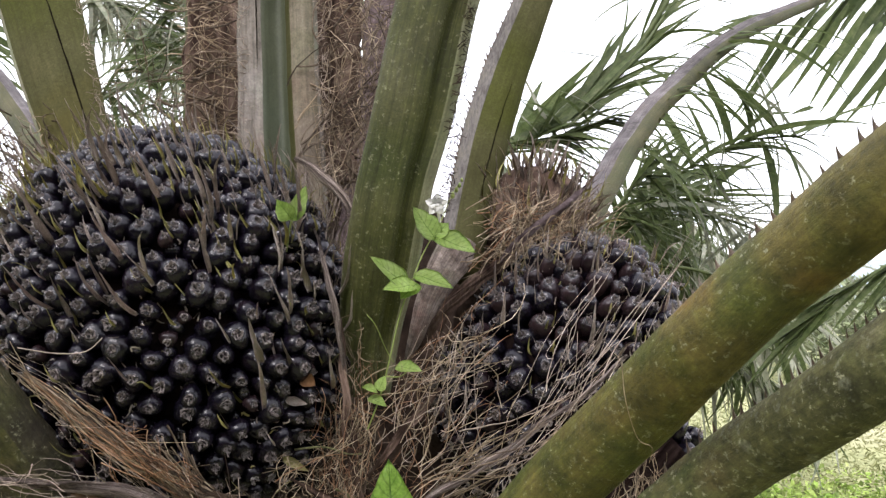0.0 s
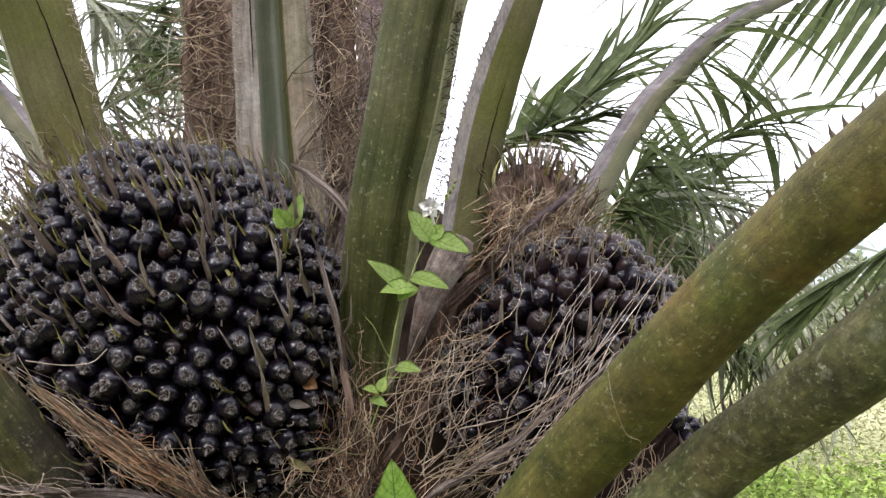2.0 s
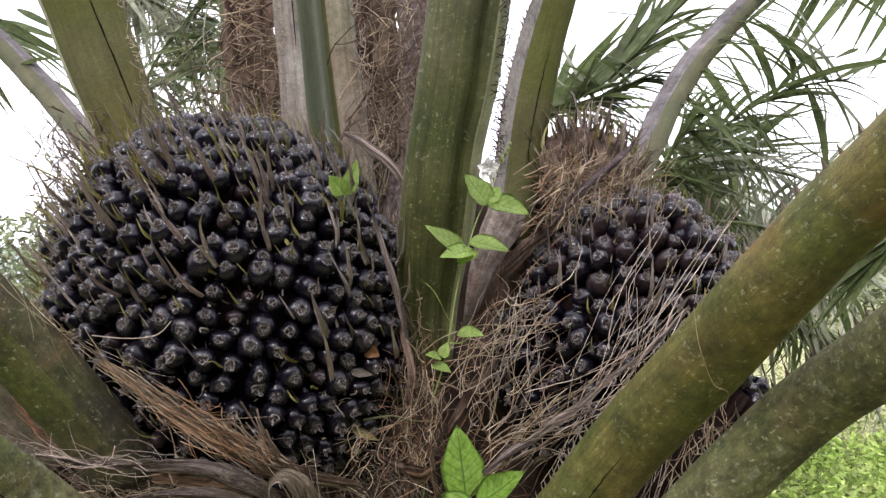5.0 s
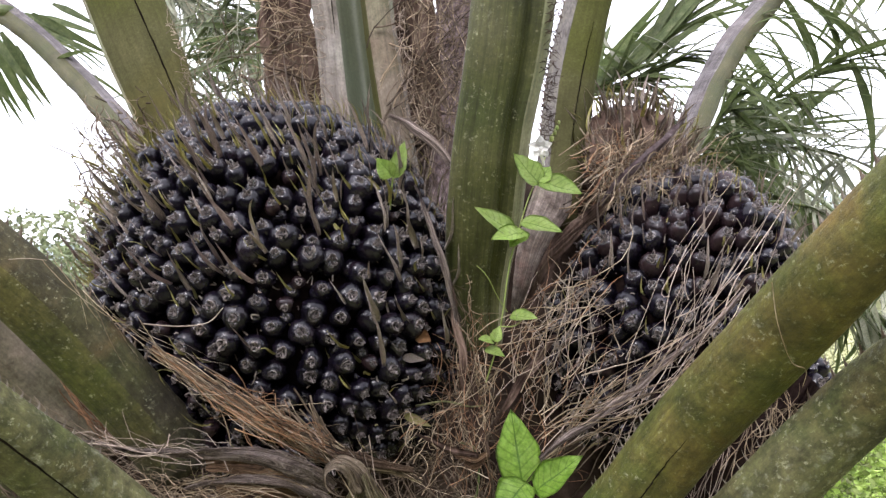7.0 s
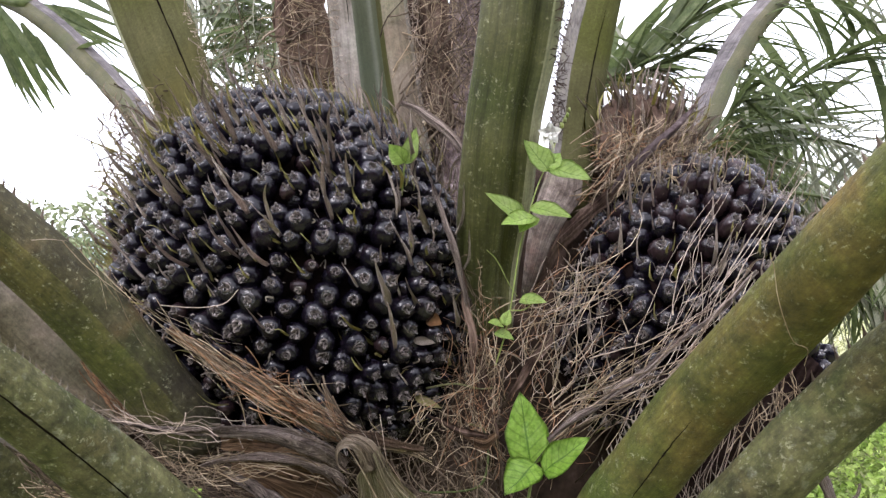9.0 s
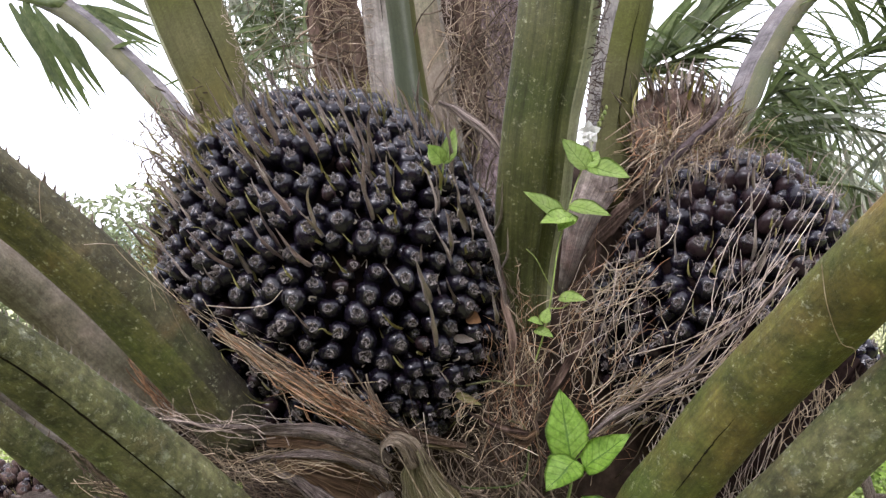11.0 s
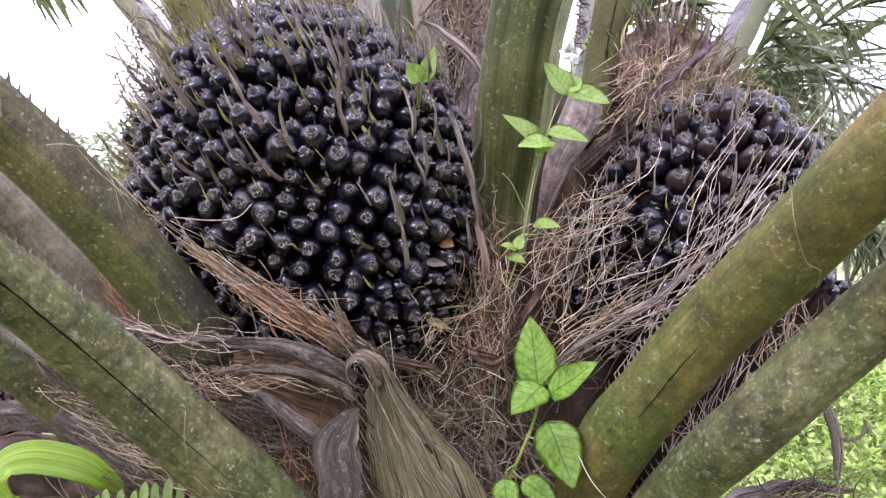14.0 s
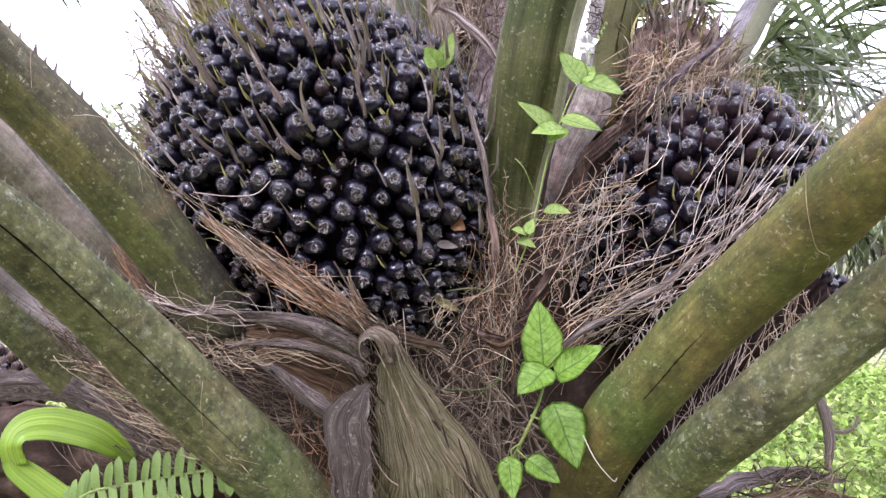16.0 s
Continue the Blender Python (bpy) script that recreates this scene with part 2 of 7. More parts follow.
M_FLANK = stalk_skin("petiole_tan_flank", [(0.1312, 0.1148, 0.0943), (0.205, 0.1804, 0.1517), (0.2788, 0.2501, 0.2214)], (0.21, 0.22, 0.16), (0.24, 0.185, 0.15), 0.3, 0.0, streak=0.4, rough=0.85, spec=0.1)
M_FLANKR = stalk_skin("petiole_brown_flank", [(0.12, 0.1, 0.07), (0.18, 0.148, 0.11), (0.24, 0.2, 0.16)], (0.15, 0.145, 0.085), (0.2, 0.14, 0.11), 0.2, 0.0, streak=0.3, rough=0.85, spec=0.1)
# Bark of the far palm, paled in colour to stand for haze.
M_BARKP = material("far_bark_hazed", [(0.16, 0.13, 0.1), (0.26, 0.22, 0.17)], 8, None, 0.95, 0.5, 60, 0.05)
M_BASE = material("sheath_brown", [(0.014, 0.008, 0.006), (0.07, 0.046, 0.034), (0.19, 0.135, 0.105)], 44, (1, 1, 0.22), 0.95, 1.0, 160, 0.05)
M_SPINE = material("spine_horn", [(0.075, 0.052, 0.036), (0.15, 0.11, 0.078)], 60, None, 0.5, 0.2, 300)
M_CRACK = material("split_dark", [(0.006, 0.005, 0.004), (0.015, 0.012, 0.008)], 60, None, 1.0, 0.3, 300, 0.0)
M_FRUIT = material("fruit_black", [(0.003, 0.0027, 0.0045), (0.0055, 0.0045, 0.0085), (0.012, 0.0075, 0.01)], 45, None, 0.15, 0.16, 420, 0.3, vary=0.4)
M_PLUM = material("fruit_plum", [(0.008, 0.0055, 0.007), (0.018, 0.0105, 0.012), (0.034, 0.02, 0.02)], 45, None, 0.2, 0.2, 420, 0.28, vary=0.4)
M_SHRIV = material("fruit_dull_brown", [(0.03, 0.018, 0.015), (0.07, 0.042, 0.034), (0.11, 0.075, 0.06)], 90, None, 0.7, 0.6, 400, 0.2, vary=0.4)
M_SHOULDER = material("fruit_shoulder", [(0.0043, 0.0038, 0.0051), (0.017, 0.0136, 0.0153), (0.102, 0.085, 0.0833)], 330, None, 0.16, 0.7, 520, 0.75, ramp=(0.36, 0.66), vary=0.5)
M_STIGMA = material("stigma_dry", [(0.0246, 0.018, 0.0164), (0.1394, 0.1132, 0.1025), (0.3444, 0.3034, 0.2829)], 300, None, 0.4, 0.6, 700, 0.6, vary=0.5)
M_STUB = material("bristle_dry", [(0.09, 0.07, 0.05), (0.22, 0.18, 0.14), (0.42, 0.37, 0.31)], 25, None, 0.7, 0.0, 200, 0.3, island=0.7)
# Near-black: the shade deep in gaps is put into this colour.
M_CORE_SHADE = material("core_gap_shade", [(0.006, 0.004, 0.004), (0.02, 0.013, 0.011)], 60, None, 1.0, 1.0, 200, 0.0)
M_BRACT = material("bract_dry", [(0.1453, 0.114, 0.0928), (0.3354, 0.2795, 0.237), (0.5814, 0.5087, 0.4472)], 30, (7, 0.5, 1), 0.8, 0.5, 60, 0.15, use_uv=True, ramp=(0.32, 0.68), vary=0.4)
M_STRAW = material("bract_straw", [(0.08, 0.06, 0.04), (0.19, 0.145, 0.1), (0.3, 0.24, 0.175)], 22, (6, 0.6, 1), 0.8, 0.3, 60, 0.15, use_uv=True)
M_BRACTG = material("bract_green", [(0.161, 0.1323, 0.046), (0.322, 0.299, 0.1035), (0.414, 0.368, 0.1725)], 22, (6, 0.6, 1), 0.7, 0.4, 60, 0.2, use_uv=True, vary=0.4)
M_TAN = material("fibre_tan", [(0.15, 0.108, 0.066), (0.29, 0.224, 0.148), (0.44, 0.37, 0.275)], 25, None, 0.85, 0.0, 200, 0.1, island=0.6)
M_RUST = material("fibre_rust", [(0.1, 0.052, 0.029), (0.23, 0.128, 0.07), (0.33, 0.208, 0.128)], 25, None, 0.85, 0.0, 200, 0.1, island=0.6)
M_BROWN = material("fibre_brown", [(0.045, 0.032, 0.022), (0.115, 0.086, 0.06), (0.21, 0.168, 0.122)], 25, None, 0.9, 0.0, 200, 0.1, island=0.7)
M_PALE = material("fibre_pale", [(0.24, 0.185, 0.145), (0.48, 0.395, 0.32)], 25, None, 0.8, 0.0, 200, 0.1, island=0.5)
M_HORN = material("spine_pale", [(0.12, 0.0975, 0.075), (0.225, 0.195, 0.1575)], 60, None, 0.5, 0.2, 300)
M_DEAD = material("spathe_dead", [(0.03, 0.021, 0.017), (0.18, 0.142, 0.122), (0.42, 0.35, 0.305)], 3.0, (18, 1.4, 1), 0.8, 1.0, 12, 0.2, use_uv=True, ramp=(0.3, 0.72), vary=0.55, blotch=(0.42, 0.36, 0.32), blotch_scale=170, blotch_at=(0.58, 0.68))
M_DEADG = material("spathe_green_grey", [(0.03, 0.023, 0.013), (0.29, 0.248, 0.15), (0.66, 0.57, 0.41)], 3.0, (24, 1.3, 1), 0.88, 1.0, 11, 0.1, use_uv=True, ramp=(0.3, 0.72), vary=0.7, blotch=(0.15, 0.165, 0.065), blotch_scale=24, blotch_at=(0.5, 0.8))
M_CURL = material("spathe_curl", [(0.06, 0.044, 0.03), (0.26, 0.205, 0.145), (0.5, 0.42, 0.33)], 3.0, (12, 1.2, 1), 0.85, 1.0, 12, 0.15, use_uv=True, ramp=(0.32, 0.7), vary=0.5)
M_STRIP = material("spathe_grey_strip", [(0.045, 0.034, 0.027), (0.17, 0.137, 0.115), (0.32, 0.268, 0.232)], 3.0, (18, 0.9, 1), 0.85, 1.0, 11, 0.15, use_uv=True, ramp=(0.33, 0.7), vary=0.4, blotch=(0.5, 0.45, 0.42), blotch_scale=150, blotch_at=(0.57, 0.68))
M_BUNDLE = material("fibrous_strip", [(0.025, 0.015, 0.01), (0.12, 0.08, 0.052), (0.28, 0.2, 0.14)], 3.0, (20, 0.8, 1), 0.9, 1.0, 26, 0.1, use_uv=True)
M_INNER = material("spathe_inner", [(0.025, 0.014, 0.009), (0.15, 0.092, 0.05), (0.36, 0.25, 0.15)], 3.0, (18, 1.2, 1), 0.8, 0.8, 11, 0.2, use_uv=True, ramp=(0.32, 0.75), vary=0.5)
M_LEAFLET = material("leaflet_green", [(0.05, 0.072, 0.024), (0.092, 0.12, 0.045), (0.145, 0.165, 0.072)], 12, None, 0.5, 0.2, 90, 0.2, leaf=0.42, vary=0.35)
# Pale leaflets; on the far palm this paleness stands for haze.
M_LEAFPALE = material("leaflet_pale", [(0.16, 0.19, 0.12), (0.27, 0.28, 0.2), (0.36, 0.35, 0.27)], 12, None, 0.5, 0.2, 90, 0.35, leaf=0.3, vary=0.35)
M_VINE = material("vine_leaf", [(0.17, 0.32, 0.035), (0.28, 0.45, 0.07), (0.37, 0.54, 0.12)], 110, None, 0.38, 1.0, 160, 0.5, leaf=0.3)
M_VINEP = material("vine_leaf_pale", [(0.3, 0.44, 0.1), (0.42, 0.56, 0.16), (0.5, 0.62, 0.24)], 45, None, 0.45, 0.6, 220, 0.35, leaf=0.3)
M_STEM = material("vine_stem", [(0.16, 0.22, 0.05), (0.25, 0.28, 0.09)], 45, None, 0.6, 0.3, 220)
M_PETAL = material("flower_white", [(0.78, 0.77, 0.73), (0.86, 0.85, 0.81)], 60, None, 0.6, 0.2, 220, leaf=0.3, vary=0.06)
M_FERN = material("fern_green", [(0.09, 0.16, 0.03), (0.17, 0.255, 0.065), (0.25, 0.33, 0.115)], 40, None, 0.5, 0.3, 220, 0.35, leaf=0.25)
M_STRAP = material("strap_leaf", [(0.09, 0.19, 0.008), (0.2, 0.33, 0.02), (0.36, 0.47, 0.06)], 3.0, (16, 0.4, 1), 0.24, 0.7, 14, 0.6, leaf=0.18, use_uv=True, ramp=(0.22, 0.8))
M_GRASS = material("grass", [(0.26, 0.28, 0.13), (0.34, 0.35, 0.18), (0.43, 0.41, 0.25)], 0.6, None, 0.9, 0.6, 6, 0.1)
M_WEED = material("weed_leaf", [(0.13, 0.22, 0.035), (0.27, 0.37, 0.08), (0.46, 0.5, 0.2)], 3, None, 0.55, 0.2, 40, 0.3, leaf=0.3, vary=0.35, island=0.6)
# Bush and hill colours are paled to stand for distance haze.
M_BUSH = material("bush_leaf_hazed", [(0.12, 0.16, 0.08), (0.2, 0.23, 0.13), (0.28, 0.29, 0.19)], 1.2, None, 0.7, 0.2, 20, 0.2, leaf=0.2, vary=0.35, island=0.5)
M_HILL = material("far_hill_hazed", [(0.3, 0.36, 0.36), (0.36, 0.41, 0.41)], 0.05, None, 1.0, 0.0, 1, 0.0, vary=0.08)
# Bark brown, darkened so that it also carries the shade inside the crown.
M_BARK_SHADE = material("bark_and_gap_shade", [(0.012, 0.009, 0.007), (0.04, 0.027, 0.02), (0.09, 0.062, 0.047)], 14, None, 0.95, 1.0, 90, 0.05)
M_DRYLEAF = material("dry_leaf_orange", [(0.25, 0.12, 0.05), (0.33, 0.18, 0.08)], 80, None, 0.8, 0.4, 200)


# ---- building blocks ----
def V(*a):
    return Vector(a)


def part(name, bm, mat, parent=None, label="", smooth=True):
    """Links a bmesh (or a finished mesh) as one mesh object, under a thing or under a part."""
    if isinstance(bm, bmesh.types.BMesh):
        me = bpy.data.meshes.new(name)
        bmesh.ops.recalc_face_normals(bm, faces=bm.faces)
        bm.to_mesh(me)
        bm.free()
        for m in mat if isinstance(mat, (list, tuple)) else [mat]:
            me.materials.append(m)
        if smooth:
            me.polygons.foreach_set("use_smooth", [True] * len(me.polygons))
    else:
        me = bm
    ob = new(name, me)
    if parent:
        ob.parent = parent
    if label:
        tagged(ob, label)
    return ob


def thing(name, at, label, category, group="", kind=""):
    ob = new(name)
    ob.location = at
    ob.empty_display_size = 0.05
    return tagged(ob, label, category, group, kind)


def place(ob, m):
    """Puts a part at the world pose m below its parents, which are only shifted."""
    shift = Vector((0, 0, 0))
    p = ob.parent
    while p:
        shift += p.location
        p = p.parent
    ob.matrix_basis = Matrix.Translation(-shift) @ m
    return ob


def spline(rows, n):
    """Catmull-Rom through rows of numbers, n steps a span."""
    a = np.array(rows, float)
    a = np.vstack([2 * a[0] - a[1], a, 2 * a[-1] - a[-2]])
    out = []
    for i in range(1, len(a) - 2):
        for k in range(n):
            t = k / n
            p0, p1, p2, p3 = a[i - 1:i + 3]
            out.append(0.5 * (2 * p1 + (p2 - p0) * t + (2 * p0 - 5 * p1 + 4 * p2 - p3) * t * t + (3 * p1 - p0 - 3 * p2 + p3) * t ** 3))
    out.append(a[-2])
    return np.array(out)


def closed(section, n):
    a = np.array(section, float)
    k = len(a)
    out = []
    for i in range(k):
        p0, p1, p2, p3 = a[i - 1], a[i], a[(i + 1) % k], a[(i + 2) % k]
        for j in range(n):
            t = j / n
            out.append(0.5 * (2 * p1 + (p2 - p0) * t + (2 * p0 - 5 * p1 + 4 * p2 - p3) * t * t + (3 * p1 - p0 - 3 * p2 + p3) * t ** 3))
    return np.array(out)


KEEL = [(.5, 0.0), (.45, .07), (.34, .17), (.18, .26), (0, .31), (-.2, .31), (-.36, .23), (-.46, .1), (-.5, -.02), (-.42, -.15), (-.2, -.25), (.1, -.24), (.35, -.14), (.46, -.05)]
HANG = [(.5, 0.0), (.46, .1), (.36, .22), (.22, .3), (.04, .33), (-.16, .29), (-.33, .19), (-.45, .05), (-.5, -.1), (-.4, -.2), (-.2, -.25), (.1, -.22), (.35, -.13), (.46, -.05)]
RIDGE = [(-.5, -.05), (-.46, .08), (-.34, .17), (-.16, .24), (.0, .26), (.1, .21), (.16, .08), (.24, .08), (.34, .15), (.43, .12), (.5, -.02), (.4, -.2), (.1, -.3), (-.3, -.25)]
GROOVE = [(-.5, 0), (-.47, .14), (-.32, .2), (-.18, .17), (-.1, .04), (.0, -.05), (.1, .04), (.18, .15), (.32, .2), (.47, .14), (.5, 0), (.35, -.25), (0, -.32), (-.35, -.25)]
ROUND = [(.5 * math.cos(a), .5 * math.sin(a)) for a in np.arange(10) * math.tau / 10]


class Sweep:
    """A stalk through rows (x, y, z, width) with a section; face: the way its broad side looks; edge: the way its first margin points."""

    def __init__(self, rows, section, face, edge, thick=1.0, n=7, wobble=0.0025, ridge=0.0, fine=2):
        self.line = spline(rows, n)
        self.section = closed(section, fine)
        self.ridge = ridge
        self.wobble = wobble
        p = self.line[:, :3]
        self.tangent = np.gradient(p, axis=0)
        self.tangent /= np.linalg.norm(self.tangent, axis=1)[:, None]
        u = np.cross(self.tangent, np.array(face, float))
        u /= np.linalg.norm(u, axis=1)[:, None]
        u[0] *= np.sign(u[0] @ np.array(edge, float))
        for i in range(1, len(u)):
            if u[i] @ u[i - 1] < 0:
                u[i] = -u[i]
        v = np.cross(u, self.tangent)
        v *= np.sign(v @ np.array(face, float))[:, None]
        self.u, self.v, self.thick = u, v, thick
        self.length = np.concatenate([[0], np.cumsum(np.linalg.norm(np.diff(p, axis=0), axis=1))])

    def at(self, s, a, b, lift=0.0):
        """A place at the fraction s of the length, a and b across the section, and the axes there."""
        x = np.clip(s, 0, 1) * (len(self.line) - 1)
        i = min(int(x), len(self.line) - 2)
        f = x - i
        mix = lambda arr: (1 - f) * arr[i] + f * arr[i + 1]
        row, u, v, t = mix(self.line), mix(self.u), mix(self.v), mix(self.tangent)
        w = row[3]
        return Vector(row[:3] + u * a * w + v * (b * w * self.thick + lift)), Vector(u), Vector(v), Vector(t)

    def front(self, a):
        """How far the broad side stands out at a across."""
        best = [b for x, b in self.section if abs(x - a) < 0.06 and b > -0.06]
        return max(best) if best else 0.2

    def mesh(self, bands=()):
        bm = bmesh.new()
        uv = bm.loops.layers.uv.new("UVMap")
        k = len(self.section)
        rings = []
        for i, row in enumerate(self.line):
            ring = []
            for a, b in self.section:
                co = Vector(row[:3] + self.u[i] * a * row[3] + self.v[i] * b * row[3] * self.thick)
                co += noise.noise_vector(co * 9.0) * self.wobble + noise.noise_vector(co * 45.0) * self.wobble * 0.25
                if self.ridge:
                    co += Vector(self.v[i]) * self.ridge * (noise.noise(V(a * 26.0, self.length[i] * 5.0, row[3])) + 0.6 * noise.noise(V(a * 60.0, self.length[i] * 9.0, 4.0)))
                    co += Vector(self.u[i]) * self.ridge * 1.2 * noise.noise(V(a * 3.0, self.length[i] * 22.0, 7.0))
                ring.append(bm.verts.new(co))
            rings.append(ring)
        for i in range(len(rings) - 1):
            for j in range(k):
                f = bm.faces.new((rings[i][j], rings[i][(j + 1) % k], rings[i + 1][(j + 1) % k], rings[i + 1][j]))
                for lo, c in zip(f.loops, ((j, i), (j + 1, i), (j + 1, i + 1), (j, i + 1))):
                    lo[uv].uv = (c[0] / k, self.length[c[1]])
                for j0, j1, mat in bands:
                    if j0 <= j < j1:
                        f.material_index = mat
        bm.faces.new(rings[0][::-1])
        bm.faces.new(rings[-1])
        return bm


def tube(bm, points, r0, r1=None, sides=4):
    """A thin strand through the points."""
    pts = [Vector(p) for p in points]
    r1 = r0 if r1 is None else r1
    rings = []
    for i, p in enumerate(pts):
        t = (pts[min(i + 1, len(pts) - 1)] - pts[max(i - 1, 0)]).normalized()
        a = t.cross(V(0.3, 0.9, 0.31)).normalized()
        b = t.cross(a)
        r = r0 + (r1 - r0) * i / (len(pts) - 1)
        rings.append([bm.verts.new(p + (a * math.cos(q) + b * math.sin(q)) * r) for q in np.arange(sides) * math.tau / sides])
    for x, y in zip(rings, rings[1:]):
        for j in range(sides):
            bm.faces.new((x[j], x[(j + 1) % sides], y[(j + 1) % sides], y[j]))
    bm.faces.new(rings[-1])


def strands(paths, radii):
    """Many three-sided strands as one mesh datum; paths: an array (strand, step, 3)."""
    paths, radii = np.asarray(paths, float), np.asarray(radii, float)
    n, k, _ = paths.shape
    t = np.gradient(paths, axis=1)
    t /= np.linalg.norm(t, axis=2, keepdims=True) + 1e-9
    a = np.cross(t, np.array([0.31, 0.87, 0.38]))
    a /= np.linalg.norm(a, axis=2, keepdims=True) + 1e-9
    b = np.cross(t, a)
    taper = np.linspace(1.0, 0.45, k)[None, :, None] * radii[:, None, None]
    verts = np.stack([paths + (a * math.cos(q) + b * math.sin(q)) * taper for q in (0, 2.094, 4.189)], axis=2).reshape(-1, 3)
    i, j, s = np.meshgrid(np.arange(n), np.arange(k - 1), np.arange(3), indexing="ij")
    base = (i * k + j) * 3
    faces = np.stack([base + s, base + (s + 1) % 3, base + 3 + (s + 1) % 3, base + 3 + s], axis=-1).reshape(-1, 4)
    me = bpy.data.meshes.new("strands")
    me.from_pydata(verts.tolist(), [], faces.tolist())
    me.polygons.foreach_set("use_smooth", [True] * len(me.polygons))
    return me


def fibres(name, mat, corners, n, way, spread, length, radius, lift=0.02, curl=0.3, seed=1, label="", parent=None, steps=10):
    """Dry fibres lying over a patch: corners top-left, top-right, bottom-right, bottom-left; way: degrees from rightwards to upwards on the patch."""
    rng = np.random.default_rng(seed)
    c = np.array(corners, float)
    right = (c[1] + c[2] - c[0] - c[3]) / 2
    up = (c[0] + c[1] - c[2] - c[3]) / 2
    rn, un = right / np.linalg.norm(right), up / np.linalg.norm(up)
    out = np.cross(rn, un)
    a, b = rng.random(n), rng.random(n)
    mid = (c[0] * (1 - a)[:, None] + c[1] * a[:, None]) * b[:, None] + (c[3] * (1 - a)[:, None] + c[2] * a[:, None]) * (1 - b)[:, None]
    ang = np.radians(way + spread * rng.standard_normal(n))
    L = length * (0.5 + rng.random(n))
    t = np.linspace(-0.5, 0.5, steps)
    bend = curl * rng.standard_normal(n)
    theta = ang[:, None] + bend[:, None] * t[None, :] * 2.2 + 0.3 * curl * np.sin(t[None, :] * 9 + rng.random((n, 1)) * 6) + 0.14 * curl * np.sin(t[None, :] * 21 + rng.random((n, 1)) * 6)
    step = L[:, None] / (steps - 1)
    x = np.cumsum(np.cos(theta) * step, axis=1)
    y = np.cumsum(np.sin(theta) * step, axis=1)
    x -= x.mean(axis=1, keepdims=True)
    y -= y.mean(axis=1, keepdims=True)
    z = lift * (0.6 * rng.standard_normal(n)[:, None] + 0.8 * rng.standard_normal((n, 1)) * t[None, :] + 0.5 * np.sin(t[None, :] * 5 + rng.random((n, 1)) * 6))
    paths = mid[:, None, :] + x[..., None] * rn + y[..., None] * un + z[..., None] * out
    me = strands(paths, radius * (0.5 + rng.random(n)))
    me.materials.append(mat)
    ob = new(name, me)
    if parent:
        ob.parent = parent
        place(ob, Matrix())
        tagged(ob, kind="stuff")
    else:
        tagged(ob, label, "plant fibre", kind="stuff")
    return ob


def blade_mesh(name, length, width, droop, fold, mat, n=7, tip=1.0, twist=0.0, base=0.35):
    """A narrow leaf along +Y that droops towards -Z, folded along its middle."""
    bm = bmesh.new()
    uv = bm.loops.layers.uv.new("UVMap")
    rows, ang, p = [], 0.0, V(0, 0, 0)
    for i in range(n + 1):
        s = i / n
        w = width * (base + (1 - base) * min(1, s * 4)) * (1 - s ** (2.2 * tip)) + 0.0006
        c, q = math.cos(twist * s), math.sin(twist * s)
        lift = fold * w
        rows.append([bm.verts.new(p + V(-w / 2 * c, 0, lift - w / 2 * q)), bm.verts.new(p.copy()), bm.verts.new(p + V(w / 2 * c, 0, lift + w / 2 * q))])
        ang = droop * (s + 0.5 / n)
        p = p + V(0, math.cos(ang), -math.sin(ang)) * (length / n)
    for i in range(n):
        for j in range(2):
            f = bm.faces.new((rows[i][j], rows[i][j + 1], rows[i + 1][j + 1], rows[i + 1][j]))
            for lo, co in zip(f.loops, ((j, i), (j + 1, i), (j + 1, i + 1), (j, i + 1))):
                lo[uv].uv = (co[0] / 2, co[1] / n)
    me = bpy.data.meshes.new(name)
    bm.to_mesh(me)
    bm.free()
    me.materials.append(mat)
    me.polygons.foreach_set("use_smooth", [True] * len(me.polygons))
    return me


def aim(at, along, up=(0, 0, 1), scale=1.0, wide=1.0):
    """A pose at a place whose Y goes along and whose Z leans to up."""
    y = Vector(along).normalized()
    x = y.cross(Vector(up))
    x = x.normalized() if x.length > 1e-4 else V(1, 0, 0)
    z = x.cross(y)
    m = Matrix((x * scale * wide, y * scale, z * scale * wide)).transposed().to_4x4()
    m.translation = Vector(at)
    return m


rng0 = random.Random(5)

# ---- ground, far land ----
bm = bmesh.new()
bmesh.ops.create_grid(bm, x_segments=70, y_segments=70, size=30)
for v in bm.verts:
    v.co.z = 0.05 * noise.noise(v.co * 0.5) + 0.02 * noise.noise(v.co * 2.0)
rim = [e for e in bm.edges if e.is_boundary]
got = bmesh.ops.extrude_edge_only(bm, edges=rim)["geom"]
for v in got:
    if isinstance(v, bmesh.types.BMVert):
        v.co.x, v.co.y, v.co.z = v.co.x * 50, v.co.y * 50, -0.4
ground = part("ground", bm, M_GRASS)
tagged(ground, "rough green grass with straw-coloured patches", "ground", kind="structure")

bm = bmesh.new()
line = []
for k in range(73):
    a = radians(k * 5)
    h = 24 + 16 * noise.noise(V(math.cos(a) * 3, math.sin(a) * 3, 0))
    line.append((bm.verts.new((420 * math.cos(a), 420 * math.sin(a), -2)), bm.verts.new((500 * math.cos(a), 500 * math.sin(a), max(h, 6)))))
for (a, b), (c, d) in zip(line, line[1:]):
    bm.faces.new((a, c, d, b))
tagged(part("hill_backdrop", bm, M_HILL), "hills on the horizon with pale haze in their colour", "backdrop", kind="structure")

